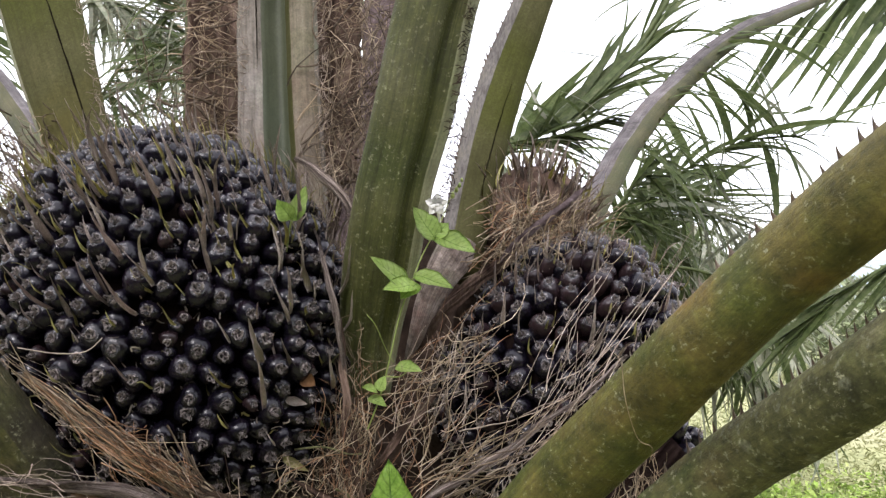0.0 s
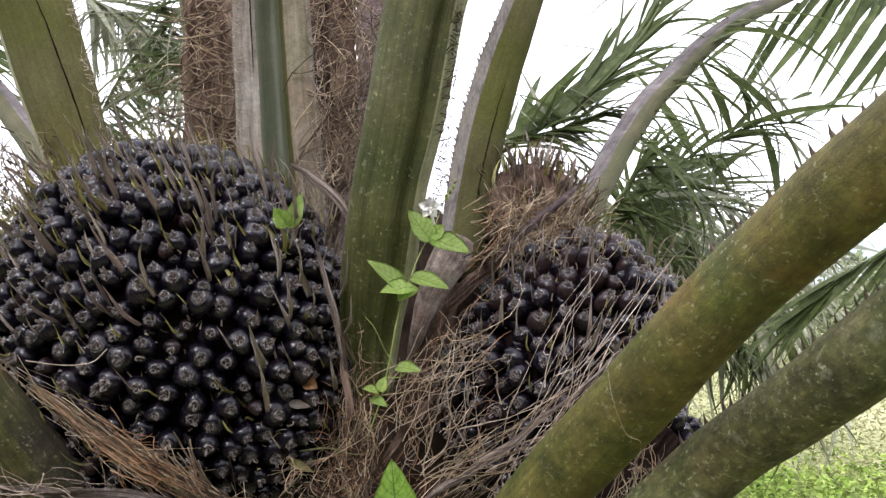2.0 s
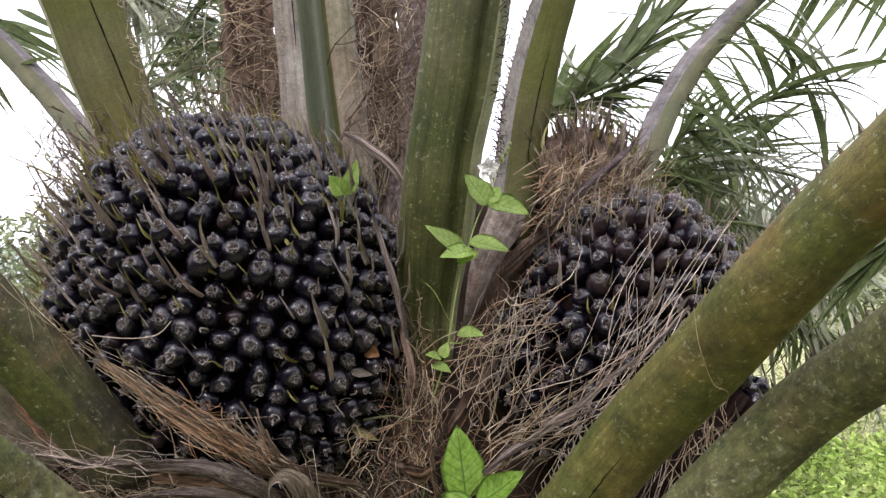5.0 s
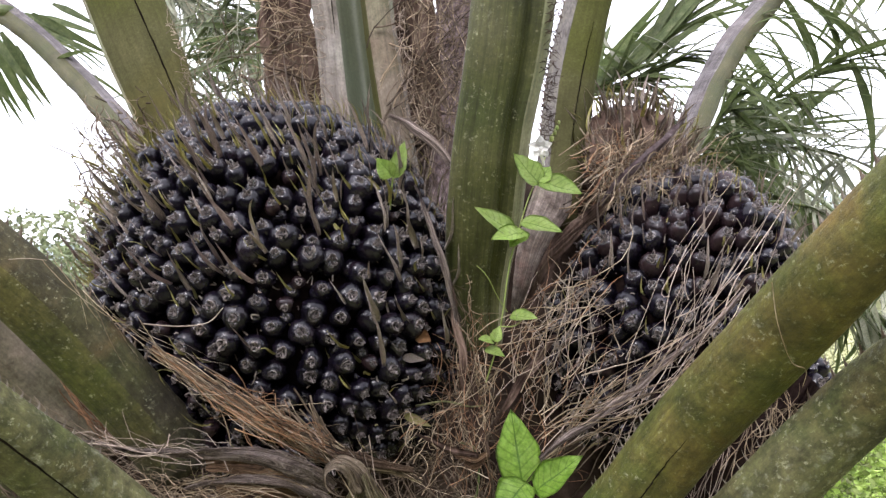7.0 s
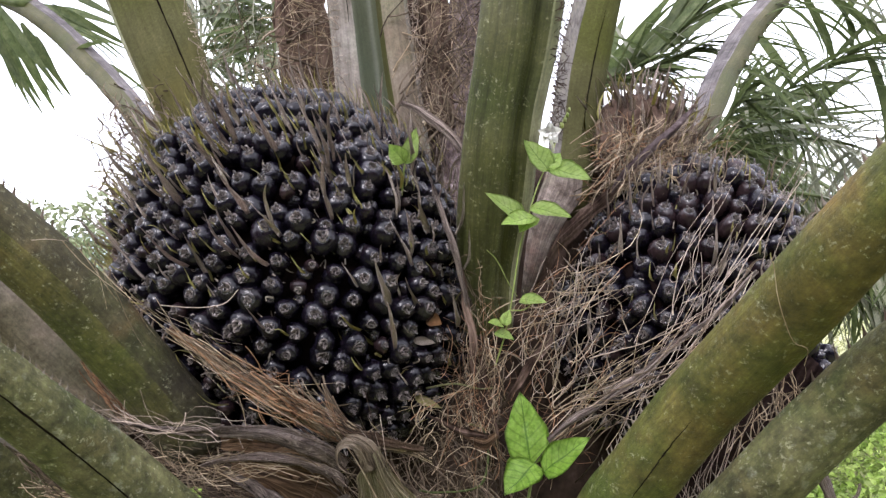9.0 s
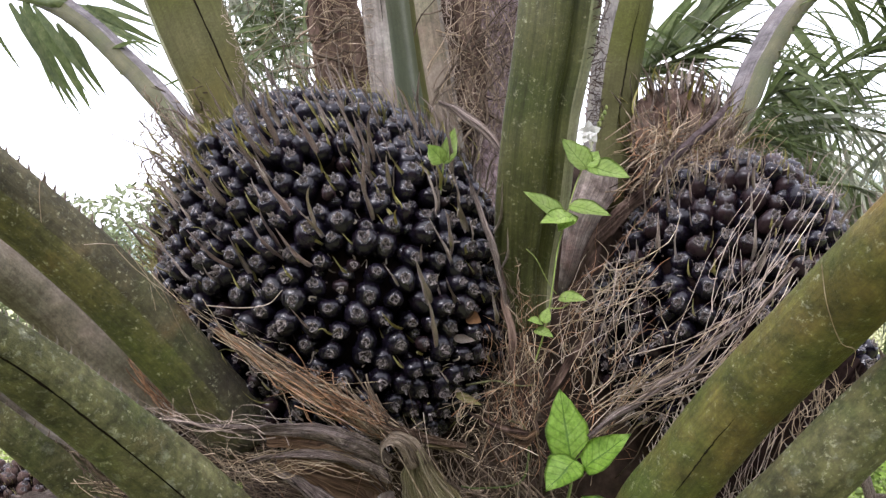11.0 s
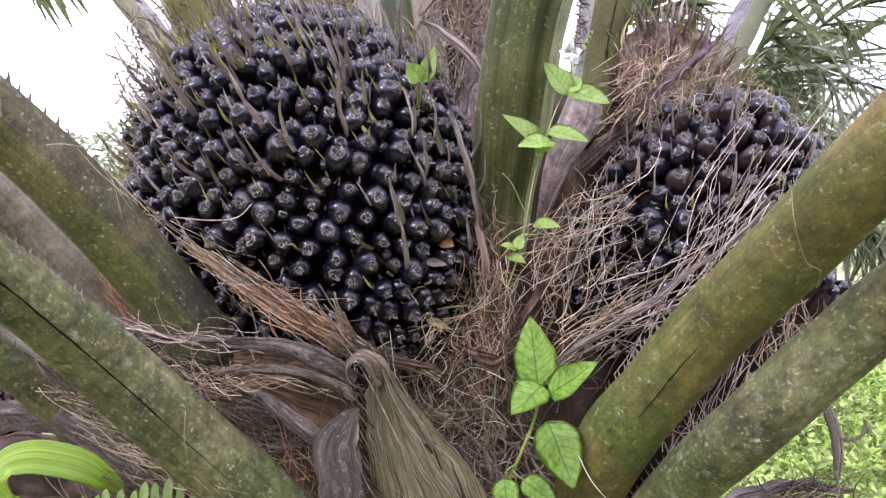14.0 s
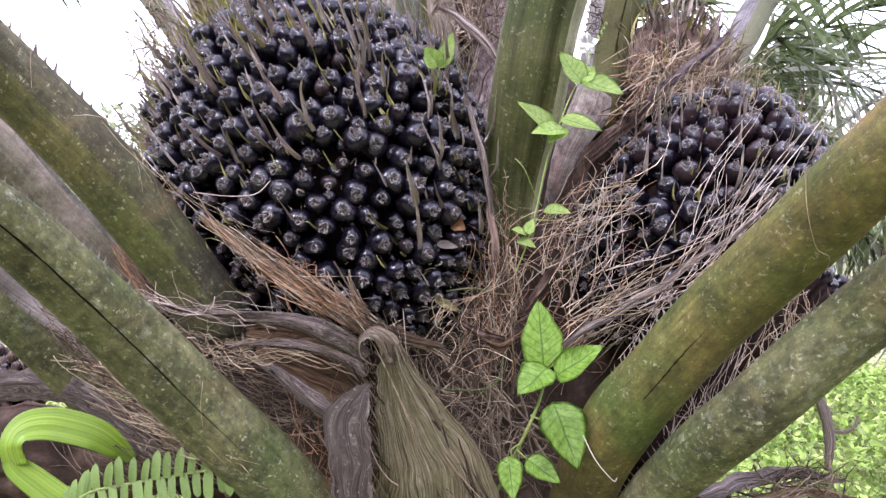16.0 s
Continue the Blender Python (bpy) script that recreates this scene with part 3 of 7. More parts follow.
# ---- the oil palm ----
palm = thing("oil_palm", (-0.25, 1.75, 0), "oil palm with green spiny leaf stalks and brown fibrous trunk", "palm tree")
bm = bmesh.new()
rings = []
for i in range(40):
    z = -0.05 + i * 0.043
    ring = []
    for j in range(36):
        a = j * math.tau / 36
        r = 0.5 - 0.42 * max(0.0, z - 1.0) - 0.5 * max(0.0, z - 1.45) + 0.035 * noise.noise(V(math.cos(a) * 3, math.sin(a) * 3, z * 6)) + 0.02 * (((i + 5 * j) % 9) / 9)
        ring.append(bm.verts.new((-0.25 + r * math.cos(a), 1.78 + r * math.sin(a), z)))
    rings.append(ring)
for x, y in zip(rings, rings[1:]):
    for j in range(36):
        bm.faces.new((x[j], x[(j + 1) % 36], y[(j + 1) % 36], y[j]))
bm.faces.new(rings[-1])
trunk = part("trunk", bm, M_BARK_SHADE, palm, "dark brown trunk wrapped in old leaf bases, crown shade in its colour")
place(trunk, Matrix())

def thorn(mat, bend, width):
    """A hooked thorn along +Y, one unit long, flattened, with a flared foot."""
    bm = bmesh.new()
    rings, p = [], V(0, -0.08, 0)
    for i in range(6):
        s = i / 5
        r = width * 0.5 * ((1 - s) ** 1.2 + 0.7 * math.exp(-9 * s)) + 0.004
        rings.append([bm.verts.new(p + V(0.55 * r * math.cos(k * math.tau / 5), 0, r * math.sin(k * math.tau / 5))) for k in range(5)])
        ang = bend * s
        p = p + V(0, math.cos(ang), -math.sin(ang)) * 0.2
    for a, b in zip(rings, rings[1:]):
        for k in range(5):
            bm.faces.new((a[k], a[(k + 1) % 5], b[(k + 1) % 5], b[k]))
    bm.faces.new(rings[-1])
    bmesh.ops.recalc_face_normals(bm, faces=bm.faces[:])
    me = bpy.data.meshes.new("spine")
    bm.to_mesh(me)
    bm.free()
    me.materials.append(mat)
    me.polygons.foreach_set("use_smooth", [True] * len(me.polygons))
    return me


SPINES = [thorn(M_SPINE, 0.5, 0.34), thorn(M_HORN, 0.9, 0.26)]

def stalk(rows, section, face, edge, mats, label, bands=(), thick=1.0, spines=None, crack=None, thread=None, wobble=0.0025):
    """One leaf stalk of the palm with its margin spines, the thread along their tips and the split in its skin."""
    sw = Sweep(rows, section, face, edge, thick, wobble=wobble)
    ob = part("petiole", sw.mesh(bands), mats, palm, label)
    place(ob, Matrix())
    if spines:
        for s0, s1, gap, size, lean, kind, *wide in spines:
            L = sw.length[-1]
            n = int((s1 - s0) * L / gap)
            for i in range(n):
                s = s0 + (s1 - s0) * (i + rng0.uniform(-0.25, 0.25)) / n
                p, u, v, t = sw.at(s, 0.485, 0.0)
                d = u + t * lean + v * rng0.uniform(-0.15, 0.35) + t * rng0.uniform(-0.15, 0.15)
                sp = part("spine", SPINES[kind], None, ob)
                place(sp, aim(p, d, t if lean < 0 else -t, size * rng0.uniform(0.7, 1.25), wide[0] if wide else 1.0))
    if thread:
        s0, s1, out = thread
        path = []
        for i in range(60):
            p, u, v, t = sw.at(s0 + (s1 - s0) * i / 59, 0.485, 0.0)
            path.append(p + u * out * (0.75 + 0.5 * noise.noise(V(i * 0.35, 2.0, 5.0))))
        bm = bmesh.new()
        tube(bm, path, 0.0006, 0.0004)
        place(part("margin_thread", bm, M_SPINE, ob, "dry dark thread along the spines"), Matrix())
    if crack:
        s0, s1, a0, a1, width = crack
        bm = bmesh.new()
        prev = None
        n = 40
        for i in range(n + 1):
            f = i / n
            a = a0 + (a1 - a0) * f
            p, u, v, t = sw.at(s0 + (s1 - s0) * f, a, sw.front(a), 0.0012)
            w = width * (0.15 + math.sin(math.pi * f) ** 0.6 * (0.7 + 0.6 * noise.noise(V(f * 14, a0, 1))))
            off = u * 0.0012 * noise.noise(V(f * 20, 3, a0))
            row = [bm.verts.new(p + off + u * w / 2), bm.verts.new(p + off - v * 0.0005), bm.verts.new(p + off - u * w / 2)]
            if prev:
                bm.faces.new((prev[0], prev[1], row[1], row[0]))
                bm.faces.new((prev[1], prev[2], row[2], row[1]))
            prev = row
        place(part("split", bm, M_CRACK, ob, "dark split in the skin"), Matrix())
    return sw, ob


C1, _ = stalk([(0.002, 1.06, 1.793, 0.103), (-0.011, 1.07, 1.752, 0.106), (-0.034, 1.085, 1.646, 0.106), (-0.06, 1.11, 1.54, 0.101), (-0.084, 1.15, 1.429, 0.103), (-0.099, 1.19, 1.344, 0.09), (-0.109, 1.22, 1.244, 0.07)], RIDGE, (0.25, -1, 0.2), (1, 0, 0), [M_DARK, M_RIDGE, M_GREY], "dark green leaf stalk with a pale ridge along one side",
              bands=[(16, 22, 1), (0, 1, 2)], thick=0.9)
C2, _ = stalk([(0.176, 1.56, 2.013, 0.063), (0.143, 1.55, 1.922, 0.074), (0.092, 1.53, 1.779, 0.088), (0.06, 1.5, 1.658, 0.089), (0.036, 1.46, 1.531, 0.083), (0.016, 1.42, 1.412, 0.069)], KEEL, (0.2, -1, 0), (-1, 0, 0), [M_YOUNG, M_GREY], "green leaf stalk with grey bristly margin",
              bands=[(0, 5, 1)], thick=0.8, spines=[(0.0, 0.75, 0.011, 0.014, -0.6, 0)], crack=(0.4, 0.78, -0.16, -0.1, 0.0022))
TC, _ = stalk([(-0.324, 1.5, 1.974, 0.141), (-0.32, 1.5, 1.91, 0.142), (-0.307, 1.48, 1.748, 0.146), (-0.293, 1.46, 1.612, 0.154), (-0.282, 1.45, 1.491, 0.149)], GROOVE, (0, -1, 0), (1, 0, 0), [M_FLANK, M_YOUNG, M_CHANNEL, M_FLANKR], "upright leaf stalk with grey flanks and a green channel",
              bands=[(6, 12, 2), (12, 14, 1), (14, 18, 3)], crack=(0.02, 0.45, -0.24, -0.23, 0.0028))
TL, _ = stalk([(x, y, z, w * 1.03) for x, y, z, w in [(-0.703, 1.32, 1.935, 0.128), (-0.658, 1.3, 1.843, 0.122), (-0.604, 1.27, 1.716, 0.114), (-0.56, 1.25, 1.605, 0.098), (-0.525, 1.23, 1.516, 0.086)]], KEEL, (0.1, -1, 0.1), (-1, 0, 0), [M_YOUNG, M_RIDGE], "olive green leaf stalk with a pale margin and a split",
              bands=[(0, 2, 1)], thick=0.7, crack=(0.1, 0.85, -0.12, -0.3, 0.0028))
TLL, _ = stalk([(x, y, z, w * 0.78) for x, y, z, w in [(-1.663, 2.3, 2.28, 0.111), (-1.35, 2.1, 2.082, 0.078), (-1.126, 1.95, 1.901, 0.077), (-0.946, 1.8, 1.747, 0.075), (-0.782, 1.65, 1.587, 0.07)]], KEEL, (0.5, -1, -0.2), (0.5, 0, 1), [M_ARCH, M_SCURF], "arching leaf stalk with grey upper side", bands=[(0, 6, 1)],
               spines=[(0.0, 0.9, 0.03, 0.008, -0.4, 1)])
RR, _ = stalk([(1.4, 2.8, 2.5, 0.04), (1.175, 2.6, 2.36, 0.045), (0.965, 2.42, 2.236, 0.05), (0.799, 2.27, 2.135, 0.055), (0.657, 2.14, 2.025, 0.06), (0.547, 2.03, 1.917, 0.064), (0.456, 1.93, 1.824, 0.068), (0.385, 1.83, 1.732, 0.068), (0.333, 1.74, 1.655, 0.066), (0.27, 1.62, 1.553, 0.062), (0.225, 1.52, 1.45, 0.06)], KEEL, (-0.4, -1, 0.1), (-0.5, 0, 1), [M_ARCH, M_SCURF], "arching leaf stalk with scurfy grey upper side", bands=[(0, 9, 1)],
              spines=[(0.1, 0.9, 0.016, 0.008, -0.4, 1)])
R1, _ = stalk([(0.391, 0.58, 1.528, 0.0709), (0.364, 0.61, 1.497, 0.0712), (0.336, 0.655, 1.463, 0.072), (0.312, 0.705, 1.428, 0.0726), (0.28, 0.745, 1.391, 0.0747), (0.244, 0.79, 1.341, 0.0765), (0.206, 0.87, 1.274, 0.0789), (0.125, 0.965, 1.161, 0.0835), (0.081, 1.0, 1.096, 0.0838), (0.036, 1.045, 1.021, 0.0919), (-0.0, 1.12, 0.915, 0.0885), (-0.017, 1.18, 0.787, 0.0819)], HANG, (-0.35, -1, 0.1), (0, 0, 1), [M_GREEN], "thick olive green leaf stalk with thorny upper margin", thick=1.0,
              spines=[(0.0, 0.4, 0.026, 0.0125, -0.25, 0, 1.25), (0.4, 0.78, 0.011, 0.012, -0.4, 1)], crack=(0.622, 0.752, -0.1, -0.11, 0.002))
R2, _ = stalk([(0.409, 0.66, 1.38, 0.067), (0.375, 0.72, 1.33, 0.068), (0.34, 0.79, 1.278, 0.067), (0.29, 0.88, 1.208, 0.072), (0.178, 0.93, 1.082, 0.073), (0.128, 1, 1.002, 0.072), (0.074, 1.08, 0.9, 0.069), (0.024, 1.15, 0.78, 0.081)], HANG, (-0.35, -1, 0.15), (0, 0, 1), [M_LICHEN], "lichen-spotted green leaf stalk with thorny upper margin",
              spines=[(0.0, 0.5, 0.0185, 0.016, -0.35, 0, 0.9), (0.5, 0.9, 0.012, 0.013, -0.1, 1, 0.6)])
L1, _ = stalk([(-0.738, 0.74, 1.584, 0.0762), (-0.715, 0.79, 1.542, 0.0776), (-0.68, 0.835, 1.486, 0.0791), (-0.643, 0.885, 1.428, 0.0808), (-0.599, 0.93, 1.362, 0.0837), (-0.551, 0.98, 1.277, 0.0868), (-0.515, 1.02, 1.203, 0.089), (-0.49, 1.07, 1.13, 0.0992)], HANG, (0.5, -1, 0.1), (0.3, 0, 1), [M_MOSSY, M_UNDER], "thick mossy leaf stalk with thorny upper margin", bands=[(8, 18, 1)],
              spines=[(0.0, 0.8, 0.0175, 0.016, -0.5, 0, 0.9)], thread=(0.0, 0.62, 0.0085))
L2, _ = stalk([(-0.615, 0.6, 1.382, 0.0486), (-0.6, 0.68, 1.332, 0.057), (-0.583, 0.73, 1.297, 0.0632), (-0.563, 0.775, 1.255, 0.0697), (-0.538, 0.82, 1.204, 0.0766), (-0.508, 0.88, 1.136, 0.084), (-0.455, 0.94, 1.043, 0.0904), (-0.392, 1.0, 0.946, 0.0948), (-0.337, 1.06, 0.842, 0.0946)], HANG, (0.5, -1, 0.15), (0.3, 0, 1), [M_LICHEN], "lichen-covered leaf stalk with a long split",
              spines=[(0.0, 0.62, 0.0135, 0.011, -0.3, 1, 1.3)], crack=(0.02, 0.8, -0.05, -0.02, 0.0024))
L3, _ = stalk([(-0.894, 0.9, 1.5, 0.065), (-0.839, 0.98, 1.438, 0.073), (-0.8, 1.04, 1.376, 0.079), (-0.762, 1.1, 1.297, 0.069), (-0.721, 1.15, 1.216, 0.072), (-0.672, 1.2, 1.115, 0.061)], KEEL, (0.4, -1, 0.2), (0.3, 0, 1), [M_TANNED, M_WRINKLE], "dull tan leaf stalk with a pale rough edge", bands=[(0, 3, 1)], spines=[(0.0, 0.6, 0.016, 0.012, -0.4, 0)])
L4, _ = stalk([(-0.87, 0.87, 1.321, 0.0359), (-0.821, 0.95, 1.227, 0.0418), (-0.786, 1.0, 1.162, 0.0467), (-0.753, 1.05, 1.093, 0.0519), (-0.716, 1.1, 1.019, 0.0559), (-0.665, 1.15, 0.928, 0.0553)], KEEL, (0.4, -1, 0.2), (0.3, 0, 1), [M_LICHEN], "shaded mossy leaf stalk", spines=[(0.0, 0.6, 0.02, 0.012, -0.4, 0)])
L5, _ = stalk([(-0.852, 0.93, 1.303, 0.0313), (-0.844, 0.98, 1.257, 0.0357), (-0.823, 1.03, 1.208, 0.0404), (-0.798, 1.08, 1.158, 0.0439), (-0.743, 1.12, 1.099, 0.0471), (-0.676, 1.16, 1.028, 0.0488)], KEEL, (0.4, -1, 0.2), (0.3, 0, 1), [M_FLANK, M_MOSSY], "pale grey flank of an old leaf stalk", bands=[(10, 18, 1)])

# brown sheaths between the upright stalks
def leaf_sheath(rows, label, mat=M_BASE, smooth=False):
    """An old leaf sheath of the palm, ragged or smooth."""
    sw = Sweep(rows, KEEL, (0, -1, 0), (1, 0, 0), 0.7, wobble=0.004 if smooth else 0.01, ridge=0.001 if smooth else 0.009, fine=5)
    place(part("leaf_sheath", sw.mesh(), mat, palm, label), Matrix())


leaf_sheath([(-0.484, 1.62, 2.013, 0.1168), (-0.482, 1.62, 1.944, 0.1113), (-0.47, 1.6, 1.791, 0.1099), (-0.459, 1.58, 1.643, 0.1194)], "brown papery leaf sheath")
leaf_sheath([(-0.241, 1.62, 2.014, 0.1113), (-0.237, 1.62, 1.945, 0.1113), (-0.22, 1.58, 1.788, 0.0977), (-0.201, 1.52, 1.584, 0.094)], "brown fibrous leaf sheath")
leaf_sheath([(-0.101, 1.6, 2.073, 0.1319), (-0.112, 1.6, 1.889, 0.1297), (-0.124, 1.58, 1.743, 0.1215), (-0.137, 1.55, 1.631, 0.1118), (-0.142, 1.5, 1.52, 0.1082), (-0.15, 1.46, 1.441, 0.1103), (-0.155, 1.42, 1.356, 0.1073)], "purplish brown dry leaf sheath", M_MAUVE)
leaf_sheath([(0.019, 1.4, 1.483, 0.059), (0.009, 1.38, 1.449, 0.067), (-0.008, 1.35, 1.415, 0.055), (-0.025, 1.34, 1.379, 0.042), (-0.043, 1.33, 1.33, 0.029), (-0.06, 1.33, 1.285, 0.012)], "pinkish brown dry leaf sheath", M_SKIN, True)
leaf_sheath([(-1.04, 1.25, 0.865, 0.178), (-0.841, 1.22, 0.887, 0.175), (-0.662, 1.2, 0.912, 0.155), (-0.518, 1.18, 0.894, 0.125)], "dark old leaf base at the trunk", M_BARK_SHADE)
# The next four are dark backings filling gaps, with the shade in their colour.
leaf_sheath([(0.027, 1.24, 0.813, 0.112), (0.097, 1.2, 0.934, 0.103), (0.172, 1.17, 1.039, 0.098), (0.251, 1.16, 1.134, 0.08), (0.314, 1.17, 1.192, 0.07)], "near-black backing added as shade between two stalks", M_CORE_SHADE)
leaf_sheath([(0.13, 1.6, 1.568, 0.1), (0.1, 1.55, 1.459, 0.13), (0.066, 1.5, 1.357, 0.147), (0.035, 1.45, 1.225, 0.142)], "dark backing added behind the fibres, shade in its colour", M_BARK_SHADE)
leaf_sheath([(-0.755, 1.25, 1.191, 0.0601), (-0.707, 1.25, 1.145, 0.0858), (-0.65, 1.25, 1.1, 0.0944), (-0.584, 1.25, 1.055, 0.0773)], "dark backing added behind the long bract, shade in its colour", M_BARK_SHADE)
leaf_sheath([(-0.836, 1.22, 1.038, 0.0419), (-0.774, 1.24, 1.035, 0.0766), (-0.696, 1.26, 1.042, 0.1038), (-0.612, 1.27, 1.06, 0.1134), (-0.515, 1.27, 1.071, 0.1047)], "dark backing added behind the mossy stalks, shade in its colour", M_BARK_SHADE)


# ---- fruit bunches ----
def fruit_mesh(name, r, h, mat, seed):
    """A ripe oil palm fruit, Z outwards: a swollen body, flat shoulders and a puckered collar round the sunken tip."""
    q = random.Random(seed)
    bm = bmesh.new()
    prof = [(-0.6, 0.72), (-0.3, 0.93), (0.0, 1.0), (0.3, 0.98), (0.52, 0.91), (0.7, 0.78), (0.82, 0.62), (0.88, 0.49), (0.91, 0.39), (0.9, 0.29), (0.83, 0.18)]
    rings, k = [], 14
    lean = q.uniform(-0.06, 0.06)
    for i, (z, w) in enumerate(prof):
        ring = []
        for j in range(k):
            a = j * math.tau / k
            f = 1 + 0.07 * math.sin(3 * a + seed) + 0.05 * math.sin(2 * a + 2 * seed) + q.uniform(-0.012, 0.012)
            pucker = q.uniform(-0.03, 0.03) if i >= 7 else 0.0
            ring.append(bm.verts.new((r * (w * f * math.cos(a) + lean * z), r * w * f * math.sin(a), h * (z + pucker))))
        rings.append(ring)
    for i, (x, y) in enumerate(zip(rings, rings[1:])):
        for j in range(k):
            bm.faces.new((x[j], x[(j + 1) % k], y[(j + 1) % k], y[j])).material_index = 1 if i >= 7 else 0
    bm.faces.new(rings[-1]).material_index = 1
    me = bpy.data.meshes.new(name)
    bm.to_mesh(me)
    bm.free()
    me.materials.append(mat)
    me.materials.append(M_SHOULDER)
    me.polygons.foreach_set("use_smooth", [True] * len(me.polygons))
    return me


def stigma_mesh(seed, r):
    """The dry crown in a fruit's tip: a broken rim and three curled lobes, one of them longer."""
    q = random.Random(seed)
    bm = bmesh.new()
    n = 12
    rings = []
    for w, z in ((1.35, -0.0016), (1.26, 0.0008), (1.05, 0.0016), (0.82, -0.0004), (0.5, -0.0026), (0.2, -0.003)):
        ring = []
        for j in range(n):
            a = j * math.tau / n
            f = w * (1 + 0.14 * math.cos(3 * a + seed) + q.uniform(-0.1, 0.1))
            ring.append(bm.verts.new((r * f * math.cos(a), r * f * math.sin(a), z + (q.uniform(-0.0012, 0.0012) if z > 0 else 0))))
        rings.append(ring)
    for x, y in zip(rings, rings[1:]):
        for j in range(n):
            if q.random() > 0.16:
                bm.faces.new((x[j], x[(j + 1) % n], y[(j + 1) % n], y[j]))
    for k in range(3):
        a = k * math.tau / 3 + seed + q.uniform(-0.3, 0.3)
        up = q.uniform(0.8, 1.4) * (1.6 if k == seed % 3 else 1)
        p = [(r * 0.15 * math.cos(a), r * 0.15 * math.sin(a), -0.002)]
        for f in (0.25, 0.5, 0.75, 1.0):
            turn = a + 0.9 * f
            out = r * (0.2 + 1.1 * math.sin(f * 2.2))
            p.append((out * math.cos(turn), out * math.sin(turn), up * 0.0046 * math.sin(f * 2.6)))
        tube(bm, p, 0.0010, 0.0005, 5)
    me = bpy.data.meshes.new("stigma")
    bm.to_mesh(me)
    bm.free()
    me.materials.append(M_STIGMA)
    return me


def bract_mesh(mat, width, curve, twist, seed, n=9):
    """A pointed bract one unit long along +Y: broadest below the middle, channelled, bowed and twisted."""
    q = random.Random(seed)
    bm = bmesh.new()
    uv = bm.loops.layers.uv.new("UVMap")
    rows, p, ang = [], V(0, 0, 0), 0.0
    for i in range(n + 1):
        s = i / n
        w = width * (0.42 + 0.58 * math.sin(math.pi * min(1.0, s * 1.35 + 0.12))) * (1 - s ** 3) * (1 + q.uniform(-0.08, 0.08)) if s < 0.62 else width * 0.62 * ((1 - s) / 0.38) ** 0.8
        w += 0.004
        c, d = math.cos(twist * s), math.sin(twist * s)
        row = []
        for a in (-1.0, -0.5, 0.0, 0.5, 1.0):
            lift = 0.34 * w * abs(a) + 0.05 * w * q.uniform(-1, 1)
            row.append(bm.verts.new(p + V(a * w / 2 * c - lift * d, 0, a * w / 2 * d + lift * c)))
        rows.append(row)
        ang = curve * (s ** 1.5) + 0.12 * math.sin(s * 7 + seed)
        p = p + V(0.05 * math.sin(s * 5 + seed), math.cos(ang), -math.sin(ang)) * (1.0 / n)
    for i in range(n):
        for j in range(4):
            f = bm.faces.new((rows[i][j], rows[i][j + 1], rows[i + 1][j + 1], rows[i + 1][j]))
            for lo, co in zip(f.loops, ((j, i), (j + 1, i), (j + 1, i + 1), (j, i + 1))):
                lo[uv].uv = (co[0] / 4, co[1] / n)
    bmesh.ops.solidify(bm, geom=bm.faces[:], thickness=0.014)
    me = bpy.data.meshes.new("bract")
    bm.to_mesh(me)
    bm.free()
    me.materials.append(mat)
    me.polygons.foreach_set("use_smooth", [True] * len(me.polygons))
    return me


FRUITS = [[fruit_mesh("fruit", 0.0168 * f, 0.0205, mat, s) for s, f in enumerate((1.0, 0.92, 1.06, 0.84, 0.97, 1.1))] for mat in (M_FRUIT, M_PLUM, M_SHRIV)]
STIGMAS = [stigma_mesh(s, 0.0047) for s in range(7)]
BRACTS = [bract_mesh(M_BRACT, w, c, tw, k) for k, (w, c, tw) in enumerate(((0.09, 0.5, 0.9), (0.08, 0.9, -1.2), (0.1, -0.4, 1.6), (0.075, 0.7, -2.0), (0.105, 0.3, 0.5), (0.07, -0.8, 1.2)))]
BRACTSG = [bract_mesh(M_BRACTG, w, c, tw, 10 + k) for k, (w, c, tw) in enumerate(((0.13, 0.9, 0.8), (0.1, 1.5, -1.2), (0.12, -0.7, 1.4), (0.09, 1.1, 2.2)))]
BRACTST = [bract_mesh(M_STRAW, w, c, tw, 20 + k) for k, (w, c, tw) in enumerate(((0.1, 0.9, 0.7), (0.08, 1.6, -0.9), (0.09, -1.0, 1.3)))]


